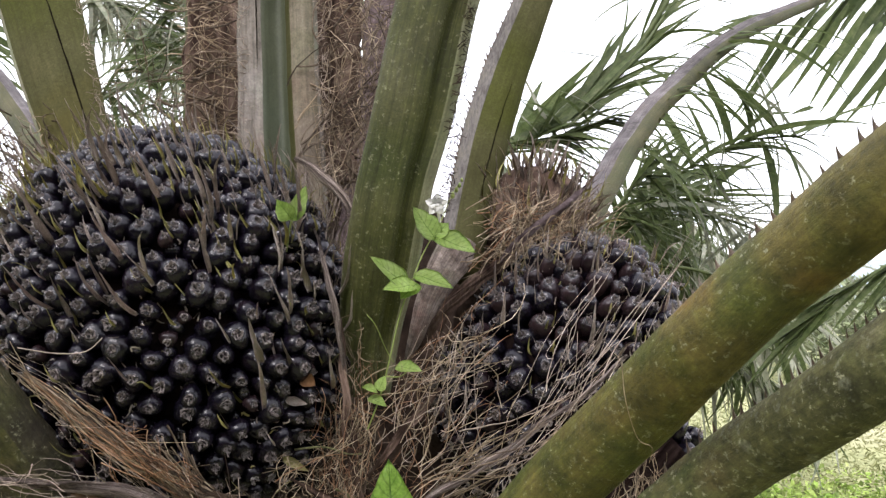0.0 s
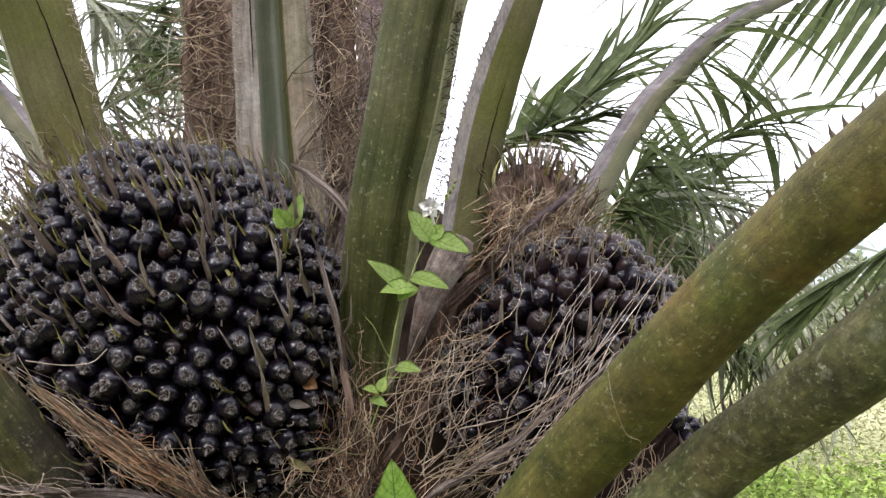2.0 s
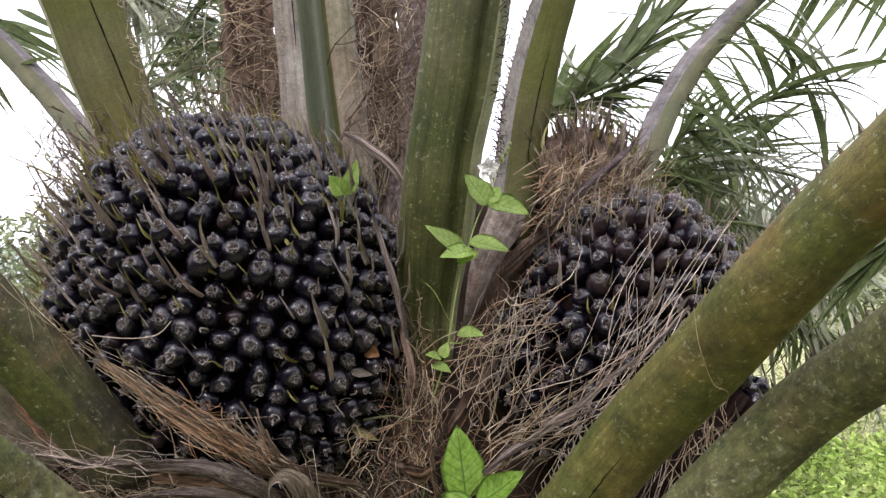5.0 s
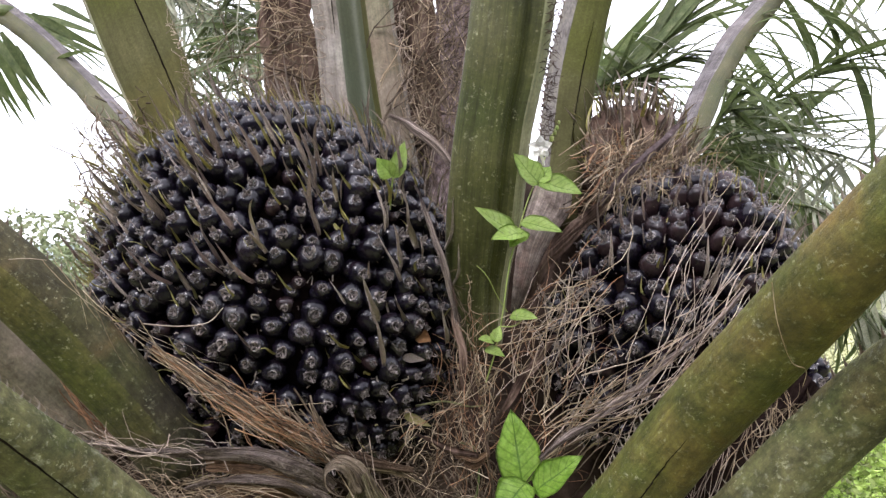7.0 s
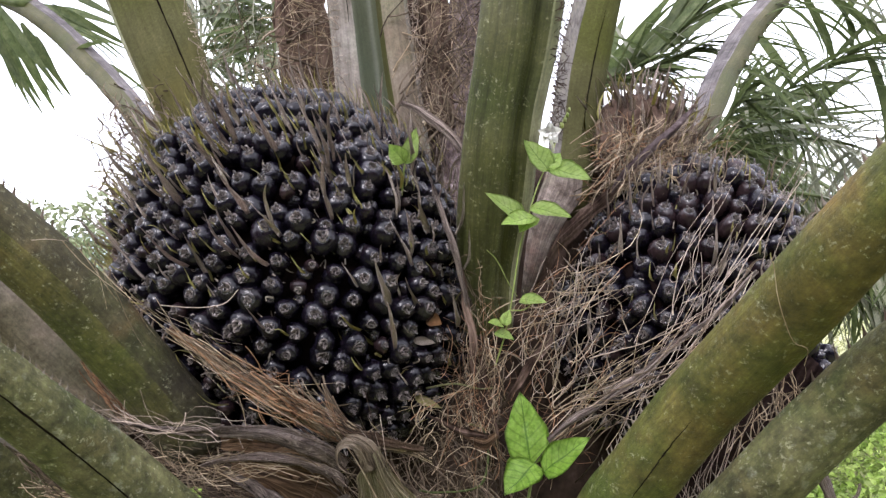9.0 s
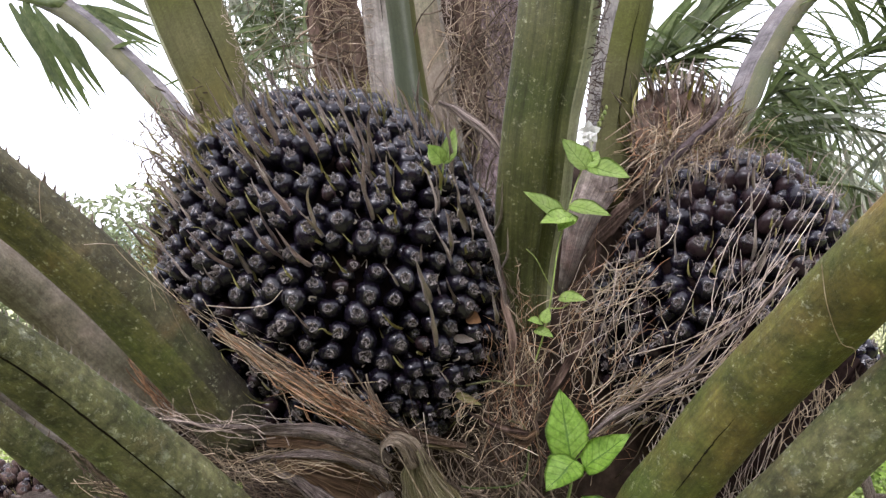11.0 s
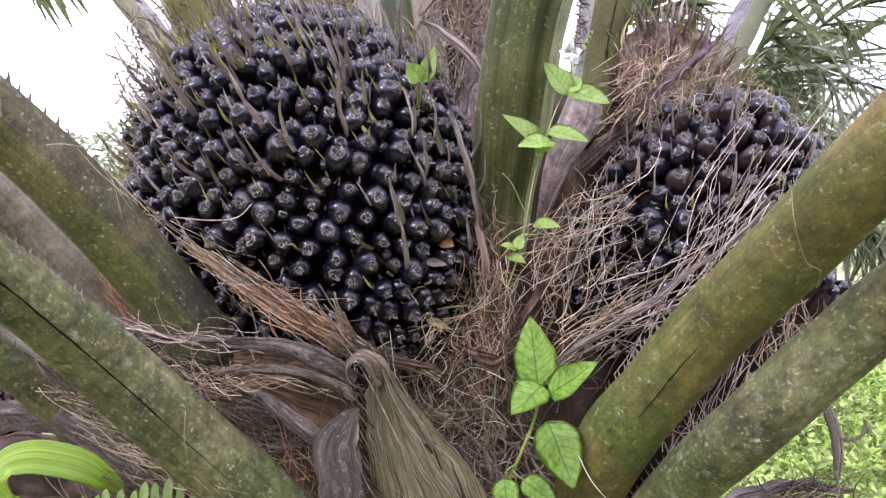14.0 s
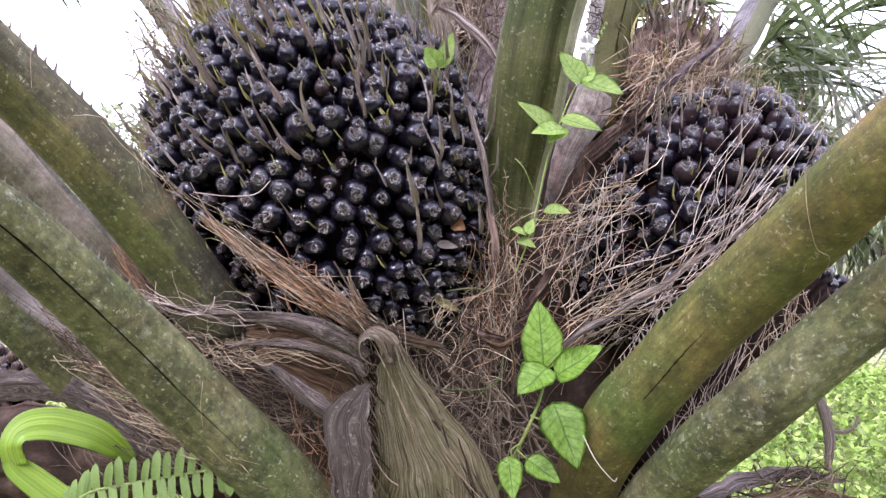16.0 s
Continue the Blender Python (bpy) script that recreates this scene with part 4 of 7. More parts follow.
def fruit_bunch(label, at, radii, spacing, seed, tint=0, size=1.0, lean=0.25, bare=None, bracts=60, bract_len=0.06, roll=0.0, tilt=0.0, rim=0, sag=1.0, sway=-0.42, stubs=0, dull=False):
    """A bunch: a core coloured as gap shade, fruits set round it with crowned tips, and pointed bracts between them."""
    q = random.Random(seed)
    ob = thing("fruit_bunch", at, label, "fruit bunch", "bunches in the leaf axils")
    ob.rotation_euler = (0, radians(tilt), 0)
    bm = bmesh.new()
    bmesh.ops.create_icosphere(bm, subdivisions=4, radius=1)
    for v in bm.verts:
        n = v.co.normalized()
        v.co = V(n.x * radii[0], n.y * radii[1], n.z * radii[2] * (1 if n.z > 0 else sag)) * (0.92 + 0.05 * noise.noise(n * 9))
    part("core", bm, M_CORE_SHADE, ob, "fibrous core, coloured dark as shade between the fruits")
    area = 4 * math.pi * (((radii[0] * radii[1]) ** 1.6 + (radii[0] * radii[2]) ** 1.6 + (radii[1] * radii[2]) ** 1.6) / 3) ** (1 / 1.6)
    n = int(area / (spacing * spacing * 0.87))
    turn = Euler((0.3, 0.2, roll)).to_matrix()
    rest = bmesh.new()
    spots = []
    for i in range(n):
        z = 1 - 2 * (i + 0.5) / n
        a = i * 2.399963
        d = turn @ V(math.sqrt(1 - z * z) * math.cos(a), math.sqrt(1 - z * z) * math.sin(a), z)
        d = (d + V(q.gauss(0, 1), q.gauss(0, 1), q.gauss(0, 1)) * 0.1 * spacing / radii[0]).normalized()
        nor = V(d.x / radii[0], d.y / radii[1], d.z / radii[2]).normalized()
        if nor.y > 0.4 or nor.z < -0.92 or (bare and bare(nor, q)):
            continue
        spots.append((nor, d))
    spots.sort(key=lambda s: s[0].y)
    tips = []
    for i, (nor, d) in enumerate(spots):
        p = V(d.x * radii[0], d.y * radii[1], d.z * radii[2] * (1 if d.z > 0 else sag)) + nor * q.uniform(-0.009, 0.006)
        out = (nor + V(0, 0, lean * (0.2 + 0.9 * max(0, nor.z))) + V(q.gauss(0, 1), q.gauss(0, 1), q.gauss(0, 1)) * 0.11).normalized()
        tips.append((p, nor, out))
        s = size * q.uniform(0.9, 1.07)
        small = q.random() < 0.09
        if small:
            s *= 0.66
        withered = dull and nor.x < -0.7 + q.uniform(-0.12, 0.12)
        if withered:
            s *= 0.62
        m = Matrix.LocRotScale(p, out.to_track_quat("Z", "Y") @ Euler((0, 0, q.random() * 6.3)).to_quaternion(), (s * q.uniform(0.92, 1.08), s * q.uniform(0.92, 1.08), s * q.uniform(0.92, 1.15)))
        tone = 2 if withered else (2 if tint > 0.9 else 1) if (tint and q.random() < tint) or small else 0
        k = q.randrange(6)
        if i < 300:
            fr = part("fruit", FRUITS[tone][k], None, ob)
            fr.matrix_basis = m
            st = part("stigma", STIGMAS[q.randrange(7)], None, fr, "dry pale three-lobed crown")
            st.matrix_basis = Matrix.Translation((0, 0, 0.0184)) @ Matrix.Scale(q.uniform(0.8, 1.25), 4)
        else:
            me = FRUITS[tone][k].copy()
            me.transform(m)
            rest.from_mesh(me)
            bpy.data.meshes.remove(me)
    inner = int(0.8 * n)
    for i in range(inner):
        z = 1 - 2 * (i + 0.5) / inner
        a = i * 2.399963 + 1.0
        d = V(math.sqrt(1 - z * z) * math.cos(a), math.sqrt(1 - z * z) * math.sin(a), z)
        if d.y > 0.25:
            continue
        s = size * q.uniform(0.55, 0.8)
        me = FRUITS[1][q.randrange(6)].copy()
        me.transform(Matrix.LocRotScale(V(d.x * radii[0], d.y * radii[1], d.z * radii[2] * (1 if d.z > 0 else sag)) * 0.95, (d + V(0, 0, 0.2)).to_track_quat("Z", "Y"), (s, s, s)))
        rest.from_mesh(me)
        bpy.data.meshes.remove(me)
    if len(rest.verts):
        tagged(part("fruit_mass", rest, [M_FRUIT, M_SHOULDER], ob), kind="stuff")
    upright = Euler((0, -radians(tilt), 0)).to_matrix()
    for i in range(bracts):
        p, nor, out = q.choice(tips)
        high = (upright.transposed() @ nor).z
        if q.random() > 0.22 + 0.9 * max(0, high + 0.05):
            continue
        side = V(q.gauss(0, 1), q.gauss(0, 1), q.gauss(0, 1)).normalized()
        green = q.random() < (0.75 if high > 0.72 else 0.5)
        big = not green and q.random() < 0.4 + 0.35 * high
        along = nor * 0.55 + upright @ V(sway, -0.15, 0.85) + side * (0.55 if green else 0.3)
        br = part("bract", q.choice(BRACTSG if green else BRACTS), None, ob, "yellow-green pointed bract" if green else "dry grey-brown pointed bract")
        length = bract_len * (q.uniform(0.7, 1.15) if big else q.uniform(0.3, 0.62)) * (0.8 if high > 0.72 else 1.0)
        br.matrix_basis = aim(p + side * 0.014 + nor * (0.016 if big else 0.01), along, nor + side * 0.7, length, q.uniform(0.75, 1.2) * (0.8 if high > 0.72 else 1.1))
    flank = [t for t in tips if t[1].x < -0.55 and t[1].y < 0.35]
    for i in range(rim):
        p, nor, out = q.choice(flank)
        along = nor + upright @ V(-0.25, 0, 0.5) + V(q.gauss(0, .28), q.gauss(0, .28), q.gauss(0, .28))
        br = part("bract", q.choice(BRACTSG if q.random() < 0.4 else BRACTS if q.random() < 0.7 else BRACTST), None, ob)
        br.matrix_basis = aim(p, along, nor, bract_len * q.uniform(0.35, 0.85), 0.7)
    if stubs:
        paths = []
        for i in range(stubs):
            p, nor, out = q.choice(tips)
            side = (out.cross(V(q.gauss(0, 1), q.gauss(0, 1), q.gauss(0, 1)))).normalized()
            root = p + side * q.uniform(0.013, 0.019) + nor * q.uniform(0.0, 0.009)
            way = (nor + V(q.gauss(0, 1), q.gauss(0, 1), q.gauss(0, 1)) * 0.8).normalized() * q.uniform(0.007, 0.017)
            bend = V(q.gauss(0, 1), q.gauss(0, 1), q.gauss(0, 1)) * 0.005
            paths.append([root + way * f + bend * math.sin(f * 2.6) for f in (0, 0.25, 0.5, 0.75, 1.0)])
        me = strands([[tuple(x) for x in row] for row in paths], [q.uniform(0.0006, 0.0016) for _ in paths])
        me.materials.append(M_STUB)
        tagged(part("bristles", me, None, ob, "short curled dry bristles between the fruits"), kind="stuff")
    return ob


BIG = (-0.399, 1.22, 1.349)
fruit_bunch("large bunch of ripe glossy black palm fruits with dry bracts", BIG, (0.245, 0.208, 0.258), 0.0302, 3, size=1.01, bracts=1850, roll=0.4, lean=0.55, bract_len=0.075,
                         tilt=-22, rim=230, sag=1.14, stubs=420, dull=True)
fruit_bunch("ripe black palm fruit bunch half covered by dry fibres", (0.19, 1.37, 1.255), (0.178, 0.18, 0.22), 0.0345, 8, tilt=25, tint=0.35, bracts=620, size=1.06, lean=0.35, sway=0.1, stubs=260,
                          bare=lambda n, q: n.x < -0.95)
fruit_bunch("small black palm fruit bunch between two leaf stalks", (0.333, 1.3, 1.162), (0.048, 0.055, 0.045), 0.032, 12, tint=0.3, bracts=30)
fruit_bunch("dull brown palm fruit bunch with short dry bracts", (-1.11, 1.38, 0.945), (0.12, 0.1, 0.075), 0.024, 15, tint=1.0, bracts=420, size=0.62, bract_len=0.03)

# the unripe bunch: bristling bracts over a fibrous head
young = thing("unripe_bunch", (0.152, 1.52, 1.522), "unripe bunch wrapped in tan fibres with bristling bracts", "fruit bunch", "bunches in the leaf axils")
bm = bmesh.new()
bmesh.ops.create_icosphere(bm, subdivisions=4, radius=1)
for v in bm.verts:
    n = v.co.normalized()
    v.co = V(n.x * 0.11, n.y * 0.1, n.z * 0.105) * (0.95 + 0.1 * noise.noise(n * 8))
part("core", bm, M_BASE, young, "brown fibrous head")
q = random.Random(21)
for i in range(460):
    a, z = q.random() * math.tau, q.uniform(-0.3, 1)
    d = V(math.sqrt(1 - z * z) * math.cos(a), math.sqrt(1 - z * z) * math.sin(a), z)
    if d.y > 0.3:
        continue
    br = part("bract", q.choice(BRACTST if q.random() < 0.45 else BRACTS if q.random() < 0.75 else BRACTSG), None, young)
    br.matrix_basis = aim(V(d.x * 0.1, d.y * 0.09, d.z * 0.095), d + V(0, 0, 0.9) + V(q.gauss(0, .3), q.gauss(0, .3), 0), d, q.uniform(0.03, 0.075), q.uniform(0.7, 1.2))

# ---- dry fibres round the bunches ----
def bundle(mat, rows, n, label, seed, length=0.5, radius=0.0006, stray=0.12, parent=None):
    """Dry fibres that run along a line through rows (x, y, z, width), crossing a little and fraying out of it."""
    rng = np.random.default_rng(seed)
    line = spline(rows, 10)
    pos, width = line[:, :3], line[:, 3]
    tan = np.gradient(pos, axis=0)
    tan /= np.linalg.norm(tan, axis=1)[:, None]
    flat = np.cross(tan, [0, -1, 0])
    flat /= np.linalg.norm(flat, axis=1)[:, None]
    out = np.cross(flat, tan)
    steps = 14
    paths = []
    for i in range(n):
        span = length * rng.uniform(0.5, 1.3)
        s0 = rng.uniform(-0.08 * span, 1 - 0.85 * span)
        s = np.clip(np.linspace(s0, s0 + span, steps), 0, 1) * (len(pos) - 1)
        k = np.minimum(s.astype(int), len(pos) - 2)
        fr = (s - k)[:, None]
        mix = lambda arr: arr[k] * (1 - fr) + arr[k + 1] * fr
        w = width[k] * (1 - fr[:, 0]) + width[k + 1] * fr[:, 0]
        t = np.linspace(-1, 1, steps)
        a = rng.uniform(-0.5, 0.5) + rng.normal(0, stray) * t + 0.03 * np.sin(t * 4 + rng.uniform(0, 6)) + 0.012 * np.sin(t * 11 + rng.uniform(0, 6))
        if rng.random() < 0.16:
            a = a + rng.normal(0, 0.8) * np.clip(t, 0, 1) ** 2
        b = 0.35 * (0.5 - np.abs(np.clip(a, -0.5, 0.5))) + rng.normal(0, 0.12) + rng.normal(0, 0.15) * t
        paths.append(mix(pos) + mix(flat) * (a * w)[:, None] + mix(out) * (b * w)[:, None])
    me = strands(paths, radius * rng.uniform(0.6, 1.5, n))
    me.materials.append(mat)
    return tagged(new("dry_fibres", me), label, "plant fibre", kind="stuff")


fibres("dry_fibres", M_BROWN, [(-0.201, 1.22, 1.569), (-0.13, 1.22, 1.565), (-0.107, 1.19, 1.28), (-0.15, 1.16, 1.305)], 130, 80, 35, 0.07, 0.0006, label="brown dry fibres beside the large bunch", seed=31, lift=0.015, curl=0.6)
fibres("dry_fibres", M_RUST, [(-0.14, 1.17, 1.297), (-0.048, 1.2, 1.295), (0.011, 1.13, 1.094), (-0.163, 1.1, 1.099)], 65, 75, 35, 0.1, 0.0006, label="rusty fibres hanging in the middle of the crown", seed=32, lift=0.02, curl=0.7)
fibres("dry_fibres", M_BROWN, [(-0.229, 1.22, 1.242), (-0.11, 1.22, 1.243), (-0.024, 1.17, 0.88), (-0.334, 1.14, 0.875)], 240, 80, 60, 0.1, 0.0008, label="dark brown fibres over the trunk", seed=33, lift=0.03, curl=1.1)
fibres("dry_fibres", M_RUST, [(-0.002, 1.24, 1.355), (0.072, 1.22, 1.392), (0.055, 1.17, 1.16), (-0.075, 1.16, 1.115)], 14, 42, 35, 0.1, 0.0007, label="rusty tan fibres over the trunk", seed=34, lift=0.025, curl=0.7)
fibres("dry_fibres", M_TAN, [(-0.008, 1.2, 1.335), (0.071, 1.18, 1.36), (0.085, 1.14, 1.174), (-0.065, 1.14, 1.105)], 10, 38, 38, 0.13, 0.0007, label="tan fibres tangled over the bunch's flank", seed=35, lift=0.025, curl=0.8)
fibres("dry_fibres", M_PALE, [(0.133, 1.17, 1.337), (0.306, 1.15, 1.426), (0.256, 1.06, 1.329), (0.085, 1.13, 1.146)], 28, 58, 24, 0.16, 0.00055, label="pale long strands drawn across the bunch", seed=36, lift=0.02, curl=0.5)
fibres("dry_fibres", M_TAN, [(0.025, 1.14, 1.18), (0.129, 1.12, 1.244), (0.125, 1.08, 1.192), (-0.019, 1.12, 1.103)], 10, 40, 25, 0.13, 0.0007, label="tan strands below the bunch", seed=54, lift=0.02, curl=0.5)
fibres("dry_fibres", M_RUST, [(0.07, 1.4, 1.55), (0.222, 1.4, 1.53), (0.203, 1.37, 1.465), (0.057, 1.36, 1.412)], 70, 20, 60, 0.07, 0.0009, label="rusty tangled fibres over the unripe bunch", seed=38, lift=0.02, curl=0.6)
fibres("dry_fibres", M_TAN, [(0.077, 1.4, 1.555), (0.233, 1.4, 1.54), (0.203, 1.37, 1.465), (0.058, 1.36, 1.421)], 160, 55, 45, 0.08, 0.0008, label="tan tangled fibres over the unripe bunch", seed=39, lift=0.02, curl=0.6)
fibres("dry_fibres", M_BROWN, [(0.077, 1.395, 1.555), (0.233, 1.395, 1.54), (0.203, 1.365, 1.465), (0.058, 1.355, 1.421)], 65, 60, 45, 0.08, 0.0008, label="dark brown tangled fibres over the unripe bunch", seed=191, lift=0.02, curl=0.5)
fibres("dry_fibres", M_TAN, [(-0.257, 1.55, 1.971), (-0.112, 1.5, 1.95), (-0.145, 1.42, 1.595), (-0.223, 1.42, 1.586)], 140, 75, 50, 0.1, 0.0009, label="brown fibre net on a leaf sheath", seed=42, lift=0.03, curl=0.45)
fibres("dry_fibres", M_TAN, [(-0.511, 1.56, 1.978), (-0.412, 1.56, 1.977), (-0.389, 1.5, 1.639), (-0.488, 1.5, 1.64)], 150, 10, 55, 0.08, 0.0009, label="brown fibre net on a papery sheath", seed=43, lift=0.02, curl=0.4)
fibres("dry_fibres", M_BRACTG, [(-0.7, 1.24, 1.583), (-0.567, 1.16, 1.586), (-0.514, 1.05, 1.294), (-0.606, 1.08, 1.326)], 60, 140, 22, 0.06, 0.001, label="greenish bristles at the bunch's rim", seed=44, lift=0.03, curl=0.12)
fibres("dry_fibres", M_BROWN, [(-0.669, 1.22, 1.604), (-0.558, 1.16, 1.597), (-0.529, 1.08, 1.292), (-0.609, 1.1, 1.325)], 60, 130, 25, 0.06, 0.0009, label="brown bristles at the bunch's rim", seed=45, lift=0.03, curl=0.12)
fibres("dry_fibres", M_BROWN, [(-0.624, 1.06, 1.177), (-0.337, 1.1, 1.138), (-0.319, 1.06, 1.014), (-0.447, 1.02, 1.005)], 240, 170, 28, 0.14, 0.0008, label="brown fibres behind the dry bract", seed=46, lift=0.02, curl=0.7)
fibres("dry_fibres", M_BROWN, [(-0.78, 1.15, 1.06), (-0.554, 1.08, 1.048), (-0.448, 1.02, 0.936), (-0.717, 1.1, 0.895)], 260, 140, 28, 0.12, 0.0006, label="brown fibres below the leaf stalk", seed=48, lift=0.03, curl=0.5)
fibres("dry_fibres", M_BROWN, [(0.073, 1.14, 1.117), (0.279, 1.08, 1.254), (0.261, 1.06, 1.192), (0.035, 1.1, 0.933)], 16, 45, 32, 0.09, 0.0008, label="brown fibres between two leaf stalks", seed=49, lift=0.03, curl=0.6)
fibres("dry_fibres", M_PALE, [(0.128, 1.02, 1.167), (0.237, 1.02, 1.23), (0.217, 0.99, 1.2), (0.119, 1, 1.116)], 14, 60, 28, 0.06, 0.0006, label="pale strands between two leaf stalks", seed=50, lift=0.02, curl=0.6)
fibres("dry_fibres", M_RUST, [(-0.455, 1.06, 1.009), (-0.309, 1.05, 1.048), (-0.289, 1.03, 0.903), (-0.397, 1.03, 0.897)], 100, 100, 30, 0.09, 0.0007, label="rusty fibres beside the torn bract", seed=51, lift=0.02, curl=0.6)
fibres("dry_fibres", M_PALE, [(-0.251, 0.975, 1.131), (-0.232, 0.975, 1.132), (-0.133, 1.03, 0.912), (-0.272, 1.02, 0.908)], 22, 105, 9, 0.16, 0.0006, label="pale loose threads along the broad bract", seed=55, lift=0.006, curl=0.25)
fibres("dry_fibres", M_TAN, [(-0.247, 0.972, 1.12), (-0.22, 0.972, 1.12), (-0.1, 1.02, 0.9), (-0.275, 1.02, 0.9)], 26, 104, 8, 0.11, 0.0008, label="coarse tan fibres of the broad bract", seed=192, lift=0.004, curl=0.12)
fibres("dry_fibres", M_BARK_SHADE, [(-0.247, 0.976, 1.12), (-0.22, 0.976, 1.12), (-0.1, 1.024, 0.9), (-0.275, 1.024, 0.9)], 60, 104, 8, 0.13, 0.0015, label="dark frayed fibres of the broad bract", seed=193, lift=0.003, curl=0.1)
fibres("dry_fibres", M_BROWN, [(-0.803, 1.16, 1.127), (-0.644, 1.14, 1.1), (-0.565, 1.1, 0.977), (-0.708, 1.12, 1)], 90, 130, 45, 0.08, 0.0008, label="brown fibres between the mossy stalks", seed=66, lift=0.03, curl=0.8)
fibres("dry_fibres", M_PALE, [(0.104, 1.08, 1.055), (0.202, 1.06, 1.149), (0.186, 1.04, 1.096), (0.096, 1.06, 0.986)], 30, 85, 25, 0.07, 0.0005, label="pale hairs between two leaf stalks", seed=67, lift=0.02, curl=0.5)
fibres("dry_fibres", M_BROWN, [(-0.169, 1.5, 1.951), (-0.064, 1.48, 1.942), (-0.097, 1.42, 1.605), (-0.155, 1.42, 1.595)], 120, 80, 50, 0.08, 0.0009, label="brown fibre net behind the dark stalk", seed=68, lift=0.03, curl=0.9)
fibres("dry_fibres", M_BROWN, [(-0.5, 1.53, 1.967), (-0.403, 1.53, 1.965), (-0.383, 1.48, 1.636), (-0.481, 1.48, 1.636)], 26, 5, 18, 0.09, 0.0026, label="torn papery strips round the sheath", seed=69, lift=0.015, curl=0.5)
fibres("dry_fibres", M_BROWN, [(-0.242, 1.5, 1.952), (-0.115, 1.48, 1.942), (-0.145, 1.42, 1.595), (-0.218, 1.42, 1.586)], 30, 75, 25, 0.12, 0.0022, label="torn papery strips down the sheath", seed=70, lift=0.02, curl=0.5)
fibres("dry_fibres", M_BROWN, [(-0.709, 1.27, 1.64), (-0.589, 1.24, 1.653), (-0.588, 1.2, 1.459), (-0.694, 1.24, 1.467)], 70, 118, 22, 0.06, 0.0012, label="brown bristling bracts on the bunch's flank", seed=103, lift=0.03, curl=0.12)
fibres("dry_fibres", M_TAN, [(-0.703, 1.26, 1.638), (-0.585, 1.23, 1.651), (-0.583, 1.19, 1.458), (-0.689, 1.23, 1.466)], 50, 118, 25, 0.05, 0.0009, label="tan bristles on the bunch's flank", seed=104, lift=0.03, curl=0.15)
fibres("dry_fibres", M_TAN, [(-0.132, 1.2, 1.438), (-0.103, 1.2, 1.437), (-0.097, 1.15, 1.189), (-0.138, 1.12, 1.194)], 60, 85, 28, 0.06, 0.0006, label="tan fibres between the bunch and the dark stalk", seed=105, lift=0.02, curl=0.8)
fibres("dry_fibres", M_TAN, [(-0.2, 1.08, 1.163), (-0.094, 1.1, 1.227), (-0.097, 1.08, 1.111), (-0.183, 1.05, 1.095)], 45, 60, 50, 0.05, 0.0006, label="tan frizz under the large bunch", seed=106, lift=0.02, curl=1.0)
fibres("dry_fibres", M_TAN, [(0.07, 1.3, 1.487), (0.273, 1.3, 1.502), (0.262, 1.26, 1.44), (0.074, 1.27, 1.433)], 90, 60, 40, 0.05, 0.0008, label="tan bristles over the half-covered bunch", seed=107, lift=0.03, curl=0.7)
fibres("dry_fibres", M_TAN, [(-0.645, 1, 1.086), (-0.551, 0.98, 1.082), (-0.436, 0.94, 0.997), (-0.513, 0.96, 0.969)], 110, -48, 22, 0.1, 0.0006, label="straw-like fibres hanging between the mossy stalks", seed=111, lift=0.02, curl=0.6)
fibres("dry_fibres", M_BROWN, [(-0.662, 1.02, 1.082), (-0.554, 1, 1.074), (-0.442, 0.97, 0.976), (-0.531, 0.98, 0.946)], 90, -48, 28, 0.1, 0.0006, label="brown fibres hanging between the mossy stalks", seed=112, lift=0.02, curl=0.6)
fibres("dry_fibres", M_BROWN, [(-0.249, 1.14, 1.093), (-0.081, 1.14, 1.114), (-0.055, 1.1, 0.897), (-0.179, 1.1, 0.89)], 60, 95, 35, 0.12, 0.0024, label="torn dark fibre strips over the trunk", seed=113, lift=0.02, curl=0.5)
fibres("dry_fibres", M_TAN, [(-0.529, 0.985, 1.141), (-0.421, 0.98, 1.133), (-0.42, 0.975, 1.091), (-0.525, 0.975, 1.102)], 50, 160, 35, 0.06, 0.0006, label="curled straw in front of the dry bract", seed=114, lift=0.015, curl=1.0)
fibres("dry_fibres", M_TAN, [(0.193, 1.1, 1.119), (0.278, 1.08, 1.198), (0.286, 1.06, 1.169), (0.217, 1.08, 1.094)], 34, 30, 28, 0.07, 0.0007, label="tan fibres caught between two leaf stalks", seed=121, lift=0.02, curl=0.7)
fibres("dry_fibres", M_BROWN, [(0.145, 1.1, 0.923), (0.384, 1.3, 0.911), (0.424, 1.32, 0.857), (0.167, 1.1, 0.897)], 90, 12, 20, 0.12, 0.0014, label="brown torn fibres round the dry bracts", seed=131, lift=0.02, curl=0.5)
fibres("dry_fibres", M_TAN, [(-0.055, 1.17, 1.311), (0.04, 1.17, 1.337), (0.061, 1.14, 1.222), (-0.063, 1.1, 1.146)], 32, 50, 42, 0.075, 0.00065, label="tan fibres tangled beside the half-covered bunch", seed=141, lift=0.02, curl=0.8)
fibres("dry_fibres", M_PALE, [(-0.048, 1.15, 1.289), (0.039, 1.15, 1.33), (0.06, 1.12, 1.225), (-0.04, 1.09, 1.161)], 18, 45, 30, 0.08, 0.0005, label="pale fibres tangled beside the half-covered bunch", seed=142, lift=0.02, curl=0.8)
